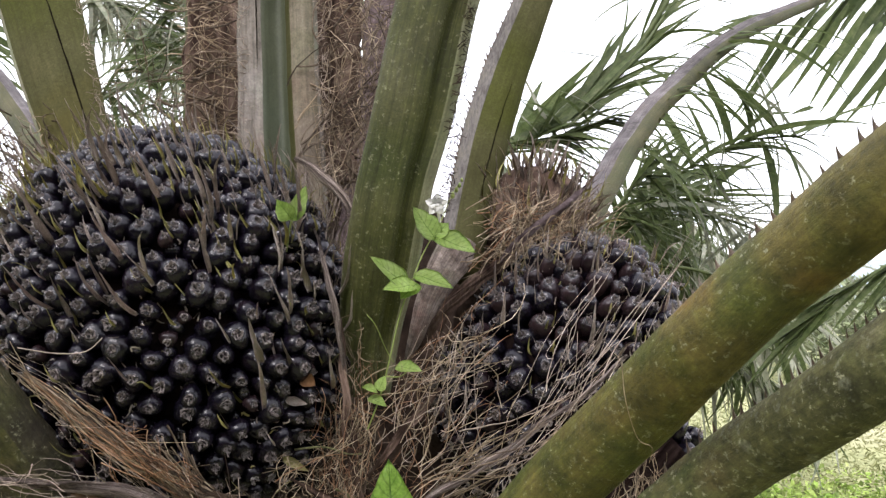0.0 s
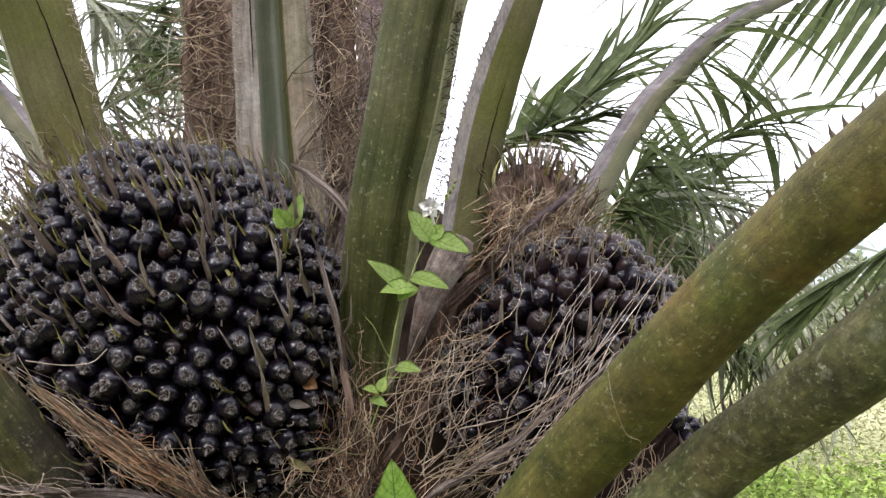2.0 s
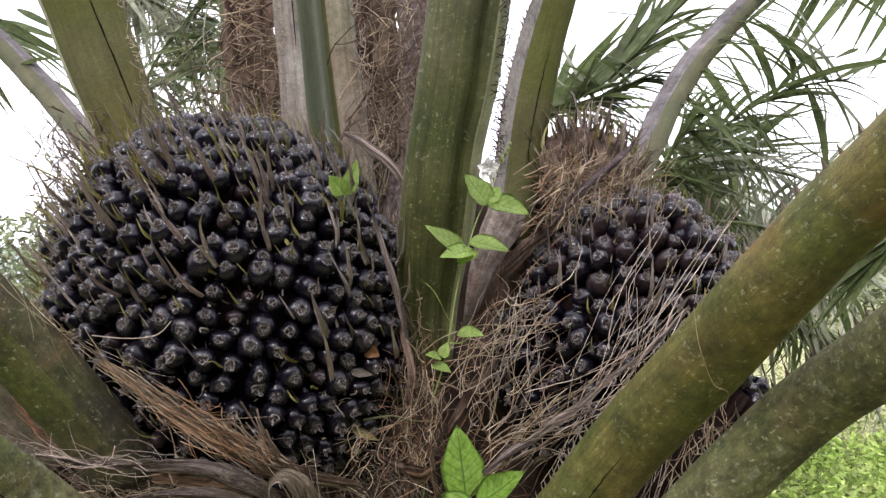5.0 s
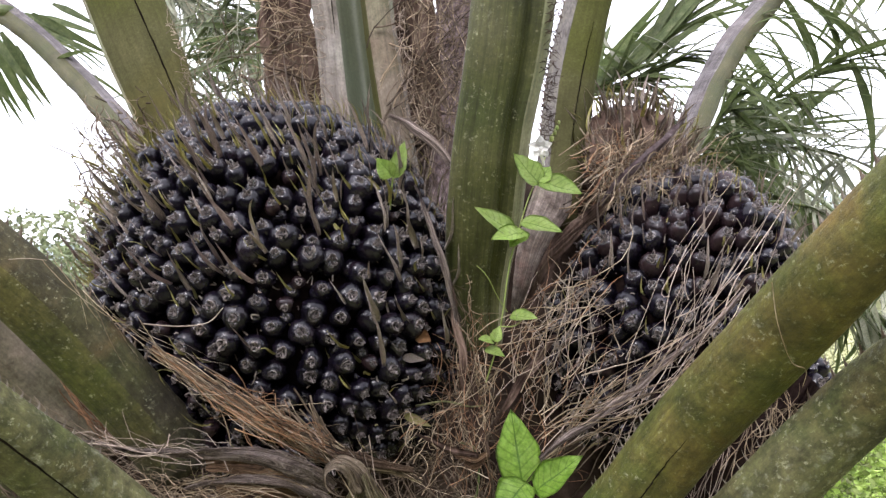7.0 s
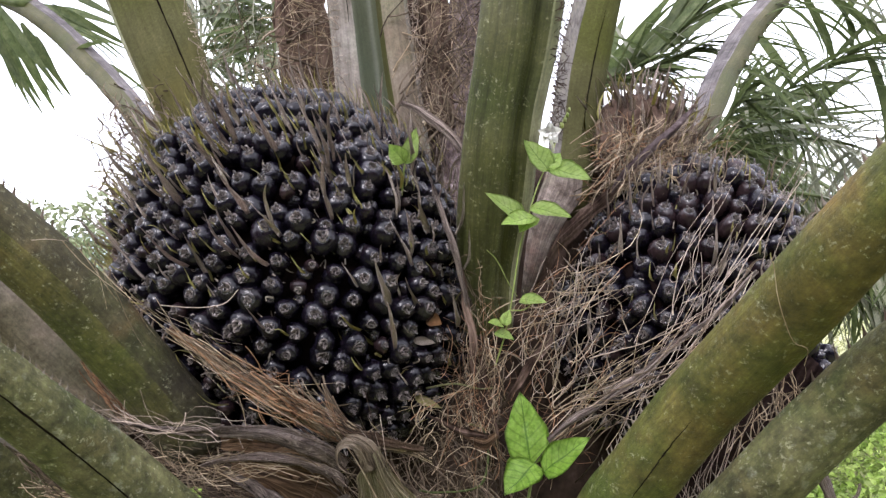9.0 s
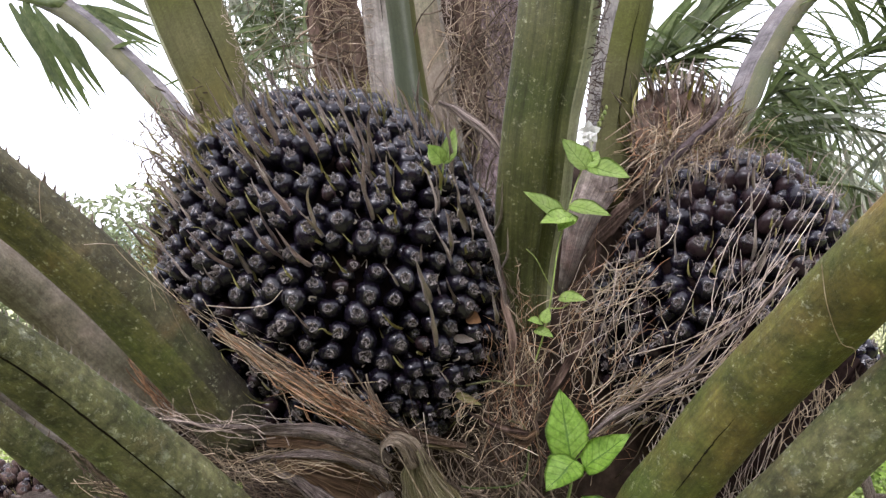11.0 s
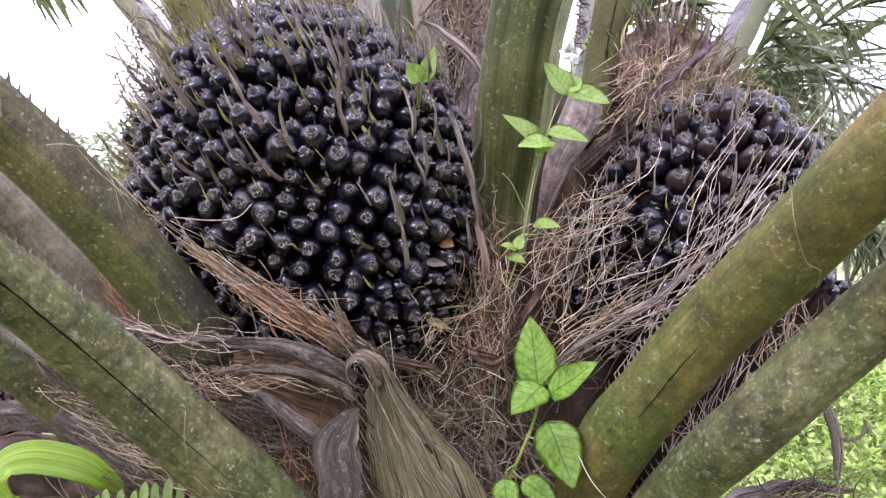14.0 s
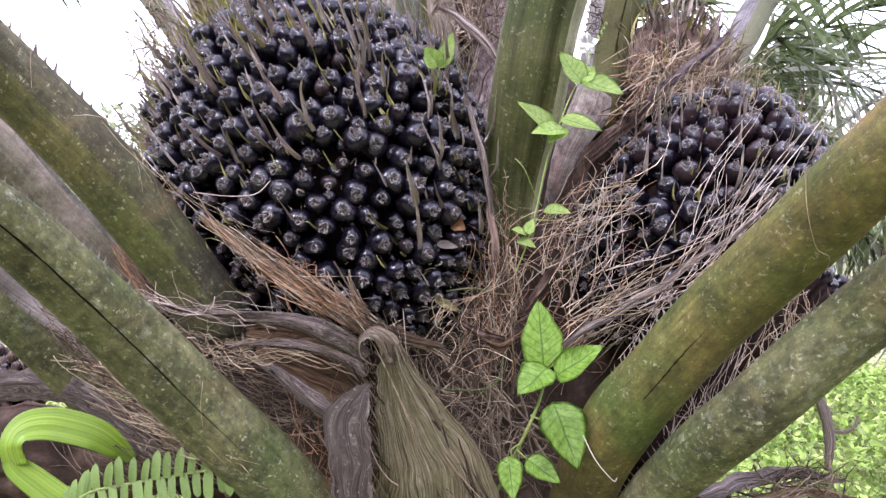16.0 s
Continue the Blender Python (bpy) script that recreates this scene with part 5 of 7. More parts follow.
bundle(M_RUST, [(-0.485, 0.985, 1.285, 0.0041), (-0.446, 0.975, 1.265, 0.0107), (-0.407, 0.97, 1.239, 0.0187), (-0.363, 0.965, 1.213, 0.0252), (-0.327, 0.965, 1.19, 0.0278), (-0.295, 0.975, 1.164, 0.0228), (-0.27, 0.99, 1.142, 0.015)], 50, "rusty brown fibre bundle sweeping under the large bunch", 40, stray=0.45)
bundle(M_TAN, [(-0.485, 0.985, 1.285, 0.0041), (-0.446, 0.975, 1.265, 0.0107), (-0.407, 0.97, 1.239, 0.0187), (-0.363, 0.965, 1.213, 0.0252), (-0.327, 0.965, 1.19, 0.0278), (-0.295, 0.975, 1.164, 0.0228), (-0.27, 0.99, 1.142, 0.015)], 58, "golden tan fibres in the bundle under the large bunch", 41, radius=0.0005, stray=0.5)
bundle(M_BROWN, [(-0.485, 0.985, 1.285, 0.0041), (-0.446, 0.975, 1.265, 0.0107), (-0.407, 0.97, 1.239, 0.0187), (-0.363, 0.965, 1.213, 0.0252), (-0.327, 0.965, 1.19, 0.0278), (-0.295, 0.975, 1.164, 0.0228), (-0.27, 0.99, 1.142, 0.015)], 36, "dark brown fibres in the bundle under the large bunch", 56, length=0.7, radius=0.0009, stray=0.4)
fibres("dry_fibres", M_RUST, [(-0.368, 0.96, 1.238), (-0.27, 0.96, 1.182), (-0.27, 0.96, 1.154), (-0.368, 0.96, 1.207)], 44, 25, 50, 0.05, 0.0005, label="rusty frizz standing off the bundle", seed=102, lift=0.015, curl=0.7)
bundle(M_TAN, [(-0.333, 0.985, 1.205, 0.0474), (-0.297, 0.985, 1.174, 0.0338), (-0.263, 0.99, 1.15, 0.0231), (-0.228, 0.995, 1.135, 0.0137), (-0.194, 1, 1.127, 0.0082), (-0.167, 1, 1.115, 0.0055)], 42, "tan fibre ends running out of the bundle", 57, length=0.6, radius=0.0007, stray=0.3)
bundle(M_BROWN, [(-0.333, 0.985, 1.205, 0.0474), (-0.297, 0.985, 1.174, 0.0338), (-0.263, 0.99, 1.15, 0.0231), (-0.228, 0.995, 1.135, 0.0137), (-0.194, 1, 1.127, 0.0082), (-0.167, 1, 1.115, 0.0055)], 46, "dark fibre ends running out of the bundle", 58, length=0.7, radius=0.001, stray=0.25)
bundle(M_PALE, [(-0.037, 1.095, 1.109, 0.0218), (-0.005, 1.085, 1.139, 0.0433), (0.029, 1.075, 1.166, 0.06), (0.061, 1.02, 1.192, 0.063), (0.092, 1, 1.214, 0.0618), (0.126, 0.98, 1.237, 0.0565), (0.169, 0.98, 1.269, 0.0471), (0.218, 1, 1.311, 0.0343)], 15, "pale straws drawn along the thick leaf stalk", 37, length=0.5, radius=0.0006, stray=0.3)
bundle(M_TAN, [(-0.037, 1.095, 1.109, 0.0218), (-0.005, 1.085, 1.139, 0.0433), (0.029, 1.075, 1.166, 0.06), (0.061, 1.02, 1.192, 0.063), (0.092, 1, 1.214, 0.0618), (0.126, 0.98, 1.237, 0.0565), (0.169, 0.98, 1.269, 0.0471), (0.218, 1, 1.311, 0.0343)], 12, "tan straws drawn along the thick leaf stalk", 160, length=0.5, radius=0.0007, stray=0.3)
bundle(M_BROWN, [(-0.037, 1.095, 1.109, 0.0218), (-0.005, 1.085, 1.139, 0.0433), (0.029, 1.075, 1.166, 0.06), (0.061, 1.02, 1.192, 0.063), (0.092, 1, 1.214, 0.0618), (0.126, 0.98, 1.237, 0.0565), (0.169, 0.98, 1.269, 0.0471), (0.218, 1, 1.311, 0.0343)], 10, "brown straws drawn along the thick leaf stalk", 161, length=0.6, radius=0.0008, stray=0.3)
bundle(M_BROWN, [(-0.033, 1.1, 1.077, 0.0378), (0.01, 1.08, 1.122, 0.0519), (0.057, 1.05, 1.167, 0.0505), (0.109, 1.03, 1.205, 0.0424)], 8, "broad brown straws below the half-covered bunch", 166, length=0.7, radius=0.0012, stray=0.2)
bundle(M_TAN, [(-0.074, 1.12, 1.186, 0.0462), (-0.043, 1.12, 1.223, 0.0846), (-0.012, 1.12, 1.257, 0.1), (0.033, 1.12, 1.29, 0.0923), (0.079, 1.14, 1.318, 0.0548)], 13, "tan fibres slanting up beside the half-covered bunch", 162, length=0.7, radius=0.0006, stray=0.6)
bundle(M_PALE, [(-0.074, 1.12, 1.186, 0.0462), (-0.043, 1.12, 1.223, 0.0846), (-0.012, 1.12, 1.257, 0.1), (0.033, 1.12, 1.29, 0.0923), (0.079, 1.14, 1.318, 0.0548)], 9, "pale fibres slanting up beside the half-covered bunch", 163, length=0.7, radius=0.0005, stray=0.7)
bundle(M_TAN, [(-0.106, 1.13, 1.254, 0.0186), (-0.112, 1.12, 1.217, 0.0385), (-0.121, 1.11, 1.172, 0.0534), (-0.135, 1.1, 1.121, 0.068)], 26, "tan fibres hanging below the dark stalk", 164, length=0.7, radius=0.0006, stray=0.5)
bundle(M_TAN, [(-0.556, 0.9, 1.414, 0.0099), (-0.52, 0.915, 1.358, 0.0163), (-0.484, 0.93, 1.311, 0.0217), (-0.447, 0.94, 1.274, 0.0194), (-0.409, 0.95, 1.239, 0.0157)], 13, "loose straws along the mossy stalk's upper margin", 190, length=0.4, radius=0.0005, stray=0.7)
bundle(M_RUST, [(-0.665, 1.1, 1.245, 0.0151), (-0.644, 1.1, 1.213, 0.0257), (-0.618, 1.09, 1.182, 0.0299), (-0.592, 1.08, 1.156, 0.0223)], 36, "rusty fibre scrap at the grey stalk's foot", 165, length=0.7, radius=0.0007, stray=0.35)
fibres("dry_fibres", M_TAN, [(-0.6, 1.42, 1.863), (-0.46, 1.42, 1.854), (-0.463, 1.42, 1.655), (-0.582, 1.42, 1.654)], 25, 60, 40, 0.07, 0.0007, label="pale tangled fibres between two upright stalks", seed=180, lift=0.04, curl=0.6)
fibres("dry_fibres", M_BROWN, [(-0.6, 1.42, 1.863), (-0.46, 1.42, 1.854), (-0.463, 1.42, 1.655), (-0.582, 1.42, 1.654)], 22, 70, 40, 0.09, 0.0008, label="brown tangled fibres between two upright stalks", seed=181, lift=0.04, curl=0.6)
fibres("dry_fibres", M_BROWN, [(-0.152, 1.4, 1.868), (-0.094, 1.4, 1.868), (-0.127, 1.4, 1.597), (-0.185, 1.4, 1.596)], 60, 75, 45, 0.08, 0.0008, label="brown fibre net beside the dark stalk", seed=182, lift=0.03, curl=0.5)
fibres("dry_fibres", M_BROWN, [(-0.705, 1, 1.159), (-0.61, 1, 1.123), (-0.557, 1, 1.057), (-0.668, 1, 1.084)], 120, -40, 35, 0.06, 0.0009, label="brown fibres filling the gap between two mossy stalks", seed=183, lift=0.02, curl=0.6)
fibres("dry_fibres", M_TAN, [(-0.247, 1.05, 1.118), (-0.1, 1.08, 1.094), (-0.098, 1.06, 0.925), (-0.203, 1.06, 0.92)], 60, 130, 60, 0.09, 0.0005, label="fine tan rootlets over the trunk", seed=184, lift=0.03, curl=0.7)
fibres("dry_fibres", M_BROWN, [(-0.247, 1.05, 1.118), (-0.1, 1.08, 1.094), (-0.098, 1.06, 0.925), (-0.203, 1.06, 0.92)], 80, 60, 60, 0.1, 0.0006, label="fine brown rootlets over the trunk", seed=185, lift=0.03, curl=0.7)
fibres("dry_fibres", M_RUST, [(-0.166, 1.12, 1.248), (-0.104, 1.12, 1.249), (-0.094, 1.09, 1.092), (-0.184, 1.08, 1.091)], 38, 95, 30, 0.08, 0.0005, label="rusty threads between the bunch and the vine", seed=186, lift=0.02, curl=0.6)
fibres("margin_fuzz", M_BARK_SHADE, [(0.033, 1.06, 1.778), (0.045, 1.06, 1.777), (0.009, 1.09, 1.492), (-0.003, 1.09, 1.492)], 190, 20, 50, 0.016, 0.0006, label="dark bristles on the dark stalk's margin", seed=122, lift=0.008, curl=0.5)
fibres("margin_fuzz", M_PALE, [(-0.39, 1.47, 1.963), (-0.374, 1.47, 1.962), (-0.353, 1.43, 1.607), (-0.369, 1.43, 1.607)], 120, 150, 40, 0.02, 0.0006, label="pale fuzz on the grey stalk's margin", seed=57, lift=0.008, curl=0.5)
fibres("margin_fuzz", M_PALE, [(-0.251, 1.47, 1.961), (-0.234, 1.47, 1.961), (-0.201, 1.42, 1.586), (-0.217, 1.42, 1.586)], 150, 60, 40, 0.022, 0.0006, label="pale fuzz on the grey stalk's margin", seed=58, lift=0.008, curl=0.5)
fibres("margin_fuzz", M_BROWN, [(-0.057, 1.07, 1.798), (-0.045, 1.07, 1.798), (-0.114, 1.12, 1.519), (-0.128, 1.12, 1.519)], 110, 130, 50, 0.018, 0.0005, label="brown fuzz on the dark stalk's margin", seed=59, lift=0.008, curl=0.6)
fibres("margin_fuzz", M_PALE, [(-0.604, 1.29, 1.893), (-0.59, 1.29, 1.893), (-0.486, 1.22, 1.582), (-0.502, 1.22, 1.583)], 110, 30, 50, 0.018, 0.0005, label="pale fuzz on the olive stalk's margin", seed=60, lift=0.008, curl=0.6)
fibres("dry_fibres", M_PALE, [(-0.461, 0.93, 1.306), (-0.428, 0.93, 1.3), (-0.27, 0.92, 1.175), (-0.342, 0.9, 1.179)], 9, 300, 22, 0.09, 0.0003, label="loose pale strands beside the large bunch", seed=52, lift=0.02, curl=0.4)

# ---- dead bracts ----
SHELL = [(-.5, .0), (-.25, .13), (0, .18), (.25, .13), (.5, 0), (.25, .09), (0, .14), (-.25, .09)]
HOLLOW = [(x, -y) for x, y in SHELL]
def dry_bract(rows, section, face, mat, thick, label):
    """A dry bract swept through rows (x, y, z, width)."""
    across = abs(rows[0][0] - rows[-1][0]) > abs(rows[0][2] - rows[-1][2])
    sw = Sweep(rows, section, face, (0.2, 0, 1) if across else (1, 0, 0), thick, wobble=0.006, ridge=0.0035, fine=6)
    return tagged(part("dry_bract", sw.mesh(), mat), label, "dry bract", "dry bracts of the palm")


def sheet(rows, mat, label, pleats=14, depth=0.003, cup=0.0, seed=1, thickness=0.0016, ragged=0.004, name="dry_bract", owner=None):
    """A dry pleated sheet through rows (x, y, z, width, turn): turn, in degrees, swings its width from across the view to along it."""
    line = spline(rows, 9)
    pos = line[:, :3]
    tan = np.gradient(pos, axis=0)
    tan /= np.linalg.norm(tan, axis=1)[:, None]
    length = np.concatenate([[0], np.cumsum(np.linalg.norm(np.diff(pos, axis=0), axis=1))])
    k = 54 if pleats < 15 else 120
    wide = 7.0 * float(line[:, 3].max())
    bm = bmesh.new()
    uv = bm.loops.layers.uv.new("UVMap")
    grid = []
    for i in range(len(line)):
        t = Vector(tan[i])
        flat = t.cross(V(0, -1, 0)).normalized()
        deep = (V(0, 1, 0) - t * t.y).normalized()
        c, d = math.cos(radians(line[i][4])), math.sin(radians(line[i][4]))
        u = flat * c + deep * d
        v = u.cross(t).normalized()
        w = max(line[i][3], 0.0012)
        fold = depth * min(1.0, w / 0.03)
        out = []
        for j in range(k + 1):
            x = j / k - 0.5
            rip = ragged * noise.noise(V(seed, length[i] * 60, 3.0 if x > 0 else 9.0)) * min(1, w / 0.02)
            lift = fold * (1.1 * noise.noise(V(x * pleats * 0.6, length[i] * 2.0, seed)) + 0.5 * noise.noise(V(x * pleats, length[i] * 3.0, seed + 5)))
            lift += cup * w * (0.25 - x * x) * 4
            lift += 0.004 * noise.noise(V(x * 2.0, length[i] * 16.0, seed + 20))
            side = u * (x * w + rip * abs(2 * x) ** 3 + 0.0012 * noise.noise(V(x * 3, length[i] * 14, seed + 30)))
            out.append(bm.verts.new(Vector(pos[i]) + side + v * lift))
        grid.append(out)
    for i in range(len(grid) - 1):
        for j in range(k):
            f = bm.faces.new((grid[i][j], grid[i][j + 1], grid[i + 1][j + 1], grid[i + 1][j]))
            for lo, (jj, ii) in zip(f.loops, ((j, i), (j + 1, i), (j + 1, i + 1), (j, i + 1))):
                lo[uv].uv = (jj / k * wide + seed + 0.07 * noise.noise(V(jj / k * 5, length[ii] * 24, seed)), length[ii] * 4)
    bmesh.ops.solidify(bm, geom=bm.faces[:], thickness=thickness)
    ob = part(name, bm, mat, owner, label)
    return ob if owner else tagged(ob, label, "dry bract", "dry bracts of the palm")


dry_bract([(-0.137, 1.14, 1.355, 0.005), (-0.131, 1.13, 1.301, 0.009), (-0.126, 1.12, 1.247, 0.009), (-0.12, 1.11, 1.194, 0.005)], SHELL, (0, -1, 0.2), M_BASE, 0.8, "papery brown strip beside the dark stalk")
dry_bract([(-0.109, 1.12, 1.239, 0.004), (-0.115, 1.11, 1.194, 0.011), (-0.11, 1.1, 1.15, 0.009), (-0.1, 1.1, 1.112, 0.004)], SHELL, (0.2, -1, 0.2), M_BASE, 0.8, "ragged brown strip hanging below the dark stalk")
dry_bract([(-0.137, 1.08, 1.123, 0.004), (-0.114, 1.07, 1.114, 0.015), (-0.095, 1.07, 1.125, 0.006)], HOLLOW, (0, -1, 0.5), M_INNER, 0.9, "curled rusty scrap of dry bract")
dry_bract([(-0.093, 1.1, 1.15, 0.004), (-0.063, 1.11, 1.195, 0.011), (-0.03, 1.13, 1.231, 0.011), (0.005, 1.15, 1.26, 0.004)], SHELL, (0, -1, 0.3), M_BASE, 0.8, "slanting brown strip beside the half-covered bunch")
dry_bract([(-0.179, 1.06, 1.156, 0.003), (-0.142, 1.06, 1.135, 0.009), (-0.105, 1.06, 1.127, 0.004)], SHELL, (0, -1, 0.4), M_BASE, 0.8, "small brown strip under the large bunch")
dry_bract([(-0.82, 1.2, 1.108, 0.012), (-0.75, 1.18, 1.09, 0.024), (-0.684, 1.16, 1.052, 0.032), (-0.629, 1.14, 0.997, 0.023)], HOLLOW, (0, -1, 0.4), M_DEAD, 0.9, "crumpled grey-brown dry bract between stalks")
dry_bract([(-0.754, 1.22, 1.12, 0.008), (-0.72, 1.2, 1.069, 0.025), (-0.677, 1.18, 1.012, 0.036), (-0.622, 1.16, 0.958, 0.032)], SHELL, (0, -1, 0.2), M_INNER, 0.9, "crumpled rusty dry bract between stalks")
dry_bract([(-0.028, 1.05, 1.121, 0.007), (0.034, 1.06, 1.161, 0.01), (0.104, 1.08, 1.206, 0.009), (0.175, 1.08, 1.256, 0.006), (0.239, 1.08, 1.313, 0.002)], SHELL, (0, -1, 0.5), M_DEAD, 0.8, "dry bract strip under the half-covered bunch")
dry_bract([(-0.042, 1.29, 1.296, 0.007), (-0.011, 1.29, 1.349, 0.018), (0.017, 1.29, 1.384, 0.022), (0.065, 1.31, 1.421, 0.02), (0.114, 1.34, 1.462, 0.017), (0.172, 1.42, 1.513, 0.009)], SHELL, (0, -1, 0.3), M_BASE, 1.0, "ragged brown dry sheath edge under the unripe bunch")
dry_bract([(-0.202, 1.14, 1.572, 0.006), (-0.172, 1.14, 1.554, 0.013), (-0.139, 1.14, 1.524, 0.014), (-0.122, 1.14, 1.492, 0.006)], SHELL, (0, -1, 0.3), M_DEAD, 0.8, "dry brown bract tip")
dry_bract([(-0.172, 1.13, 1.472, 0.003), (-0.158, 1.12, 1.418, 0.006), (-0.143, 1.11, 1.372, 0.007), (-0.131, 1.12, 1.326, 0.006), (-0.126, 1.13, 1.28, 0.004)], SHELL, (0.3, -1, 0.1), M_DEAD, 0.8, "thin dark bract hugging the bunch's side")
dry_bract([(0.144, 1.05, 0.927, 0.025), (0.212, 1.15, 0.922, 0.022), (0.305, 1.25, 0.904, 0.017), (0.417, 1.35, 0.864, 0.006)], SHELL, (0, -1, 0.3), M_DEAD, 0.7, "torn brown dry bract")
dry_bract([(0.172, 1.05, 0.91, 0.012), (0.243, 1.15, 0.897, 0.016), (0.338, 1.25, 0.877, 0.014), (0.435, 1.35, 0.838, 0.004)], SHELL, (0, -1, 0.3), M_INNER, 0.7, "torn rusty dry bract")
long_bract = sheet([(-0.563, 0.955, 1.187, 0.0026, 10), (-0.5, 0.955, 1.173, 0.0072, 15), (-0.442, 0.955, 1.167, 0.0118, 15), (-0.392, 0.955, 1.165, 0.0171, 10), (-0.35, 0.958, 1.16, 0.0211, 5), (-0.316, 0.962, 1.149, 0.0238, 0), (-0.291, 0.972, 1.134, 0.024, 0), (-0.272, 0.985, 1.113, 0.0176, 0)], M_DEAD, "long dark dry bract curving under the large bunch", pleats=6, depth=0.0022, cup=0.22, seed=1)
sheet([(-0.444, 1.03, 1.136, 0.0141, 0), (-0.406, 1.03, 1.135, 0.0255, 0), (-0.368, 1.03, 1.13, 0.0325, 0), (-0.33, 1.03, 1.118, 0.0325, 0), (-0.296, 1.03, 1.097, 0.0212, 0)], M_INNER, "rusty hollow side of a dry bract", pleats=10, depth=0.002, cup=-0.2, seed=2)
thin_bract = sheet([(-0.446, 0.97, 1.122, 0.0027, 0), (-0.413, 0.97, 1.129, 0.0067, 10), (-0.362, 0.97, 1.13, 0.0107, 10), (-0.321, 0.975, 1.123, 0.0147, 5), (-0.294, 0.98, 1.11, 0.0162, 0), (-0.271, 0.99, 1.09, 0.0122, 0)], M_DEAD, "thin brown strip of dry bract", pleats=5, depth=0.0018, cup=0.2, seed=3)
sheet([(-0.426, 1.02, 1.112, 0.014, 0), (-0.391, 1.03, 1.098, 0.034, 0), (-0.353, 1.03, 1.083, 0.0523, 0), (-0.316, 1.03, 1.067, 0.0566, 0), (-0.282, 1.02, 1.058, 0.035, 0)], M_INNER, "hollow rusty inner side of a dry bract", pleats=12, depth=0.003, cup=-0.25, seed=4)
sheet([(-0.425, 0.99, 1.109, 0.0041, 0), (-0.405, 0.985, 1.101, 0.0108, 0), (-0.377, 0.98, 1.088, 0.0175, 0), (-0.35, 0.975, 1.07, 0.0241, 5), (-0.327, 0.975, 1.052, 0.0268, 10), (-0.307, 0.985, 1.04, 0.0203, 10), (-0.293, 1, 1.041, 0.0096, 10)], M_DEAD, "dark lower lip of a dry bract", pleats=6, depth=0.002, cup=0.25, seed=5)
broad_bract = sheet([(-0.188, 1.05, 0.878, 0.1911, 0), (-0.191, 1.02, 0.956, 0.1485, 0), (-0.211, 1, 1.023, 0.103, 0), (-0.222, 0.99, 1.061, 0.0775, 0), (-0.23, 0.98, 1.095, 0.0512, 0), (-0.233, 0.973, 1.117, 0.0334, 2), (-0.237, 0.968, 1.132, 0.0266, 10)], M_DEADG, "broad grey-green dry bract with a curled top", pleats=22, depth=0.005, cup=0.1, seed=6, thickness=0.002)
sheet([(-0.231, 0.97, 1.112, 0.0266, 5), (-0.235, 0.965, 1.129, 0.0265, 14), (-0.241, 0.961, 1.14, 0.0238, 26), (-0.251, 0.957, 1.148, 0.021, 44), (-0.261, 0.954, 1.149, 0.0183, 58), (-0.271, 0.955, 1.138, 0.0144, 66), (-0.271, 0.957, 1.122, 0.0092, 70), (-0.262, 0.96, 1.112, 0.0046, 70), (-0.251, 0.963, 1.108, 0.002, 70)], M_CURL, "pale tan curled end", pleats=8, depth=0.002, seed=11, name="curled_end", owner=broad_bract)
sheet([(-0.266, 0.975, 1.082, 0.0054, 0), (-0.274, 0.968, 1.069, 0.0266, 0), (-0.289, 0.962, 1.041, 0.0581, 0), (-0.288, 0.962, 1.012, 0.0555, 0), (-0.285, 0.965, 0.972, 0.0517, 0), (-0.284, 0.97, 0.925, 0.0506, 0)], M_STRIP, "torn flat grey strip of dry bract hanging down", pleats=9, depth=0.0014, seed=7)
sheet([(-0.87, 1.1, 1.027, 0.0453, 0), (-0.798, 1.09, 1.037, 0.0464, 0), (-0.723, 1.07, 1.036, 0.0412, 0), (-0.66, 1.05, 1.017, 0.0375, 0), (-0.606, 1.04, 0.983, 0.0329, 0), (-0.553, 1.03, 0.941, 0.0255, 0)], M_DEAD, "grey-brown dry bract lying across", pleats=8, depth=0.004, cup=0.2, seed=8)
sheet([(0.084, 1.3, 1.439, 0.005, 0), (0.102, 1.3, 1.461, 0.0113, 0), (0.129, 1.3, 1.486, 0.015, 15), (0.161, 1.31, 1.511, 0.0151, 25), (0.195, 1.33, 1.539, 0.0128, 25), (0.224, 1.36, 1.568, 0.0052, 10)], M_MAUVE, "torn purplish brown sheath edge above the half-covered bunch", pleats=5, depth=0.002, cup=0.3, seed=10)
sheet([(-0.387, 0.985, 1.222, 0.0068, 0), (-0.344, 0.985, 1.194, 0.0122, 0), (-0.301, 0.985, 1.169, 0.0176, 0), (-0.259, 0.985, 1.151, 0.0176, 0), (-0.218, 0.99, 1.139, 0.0122, 0), (-0.177, 1, 1.127, 0.0069, 0)], M_BUNDLE, "twisted fibrous brown bract strip under the large bunch", pleats=7, depth=0.002, cup=0.1, seed=9)

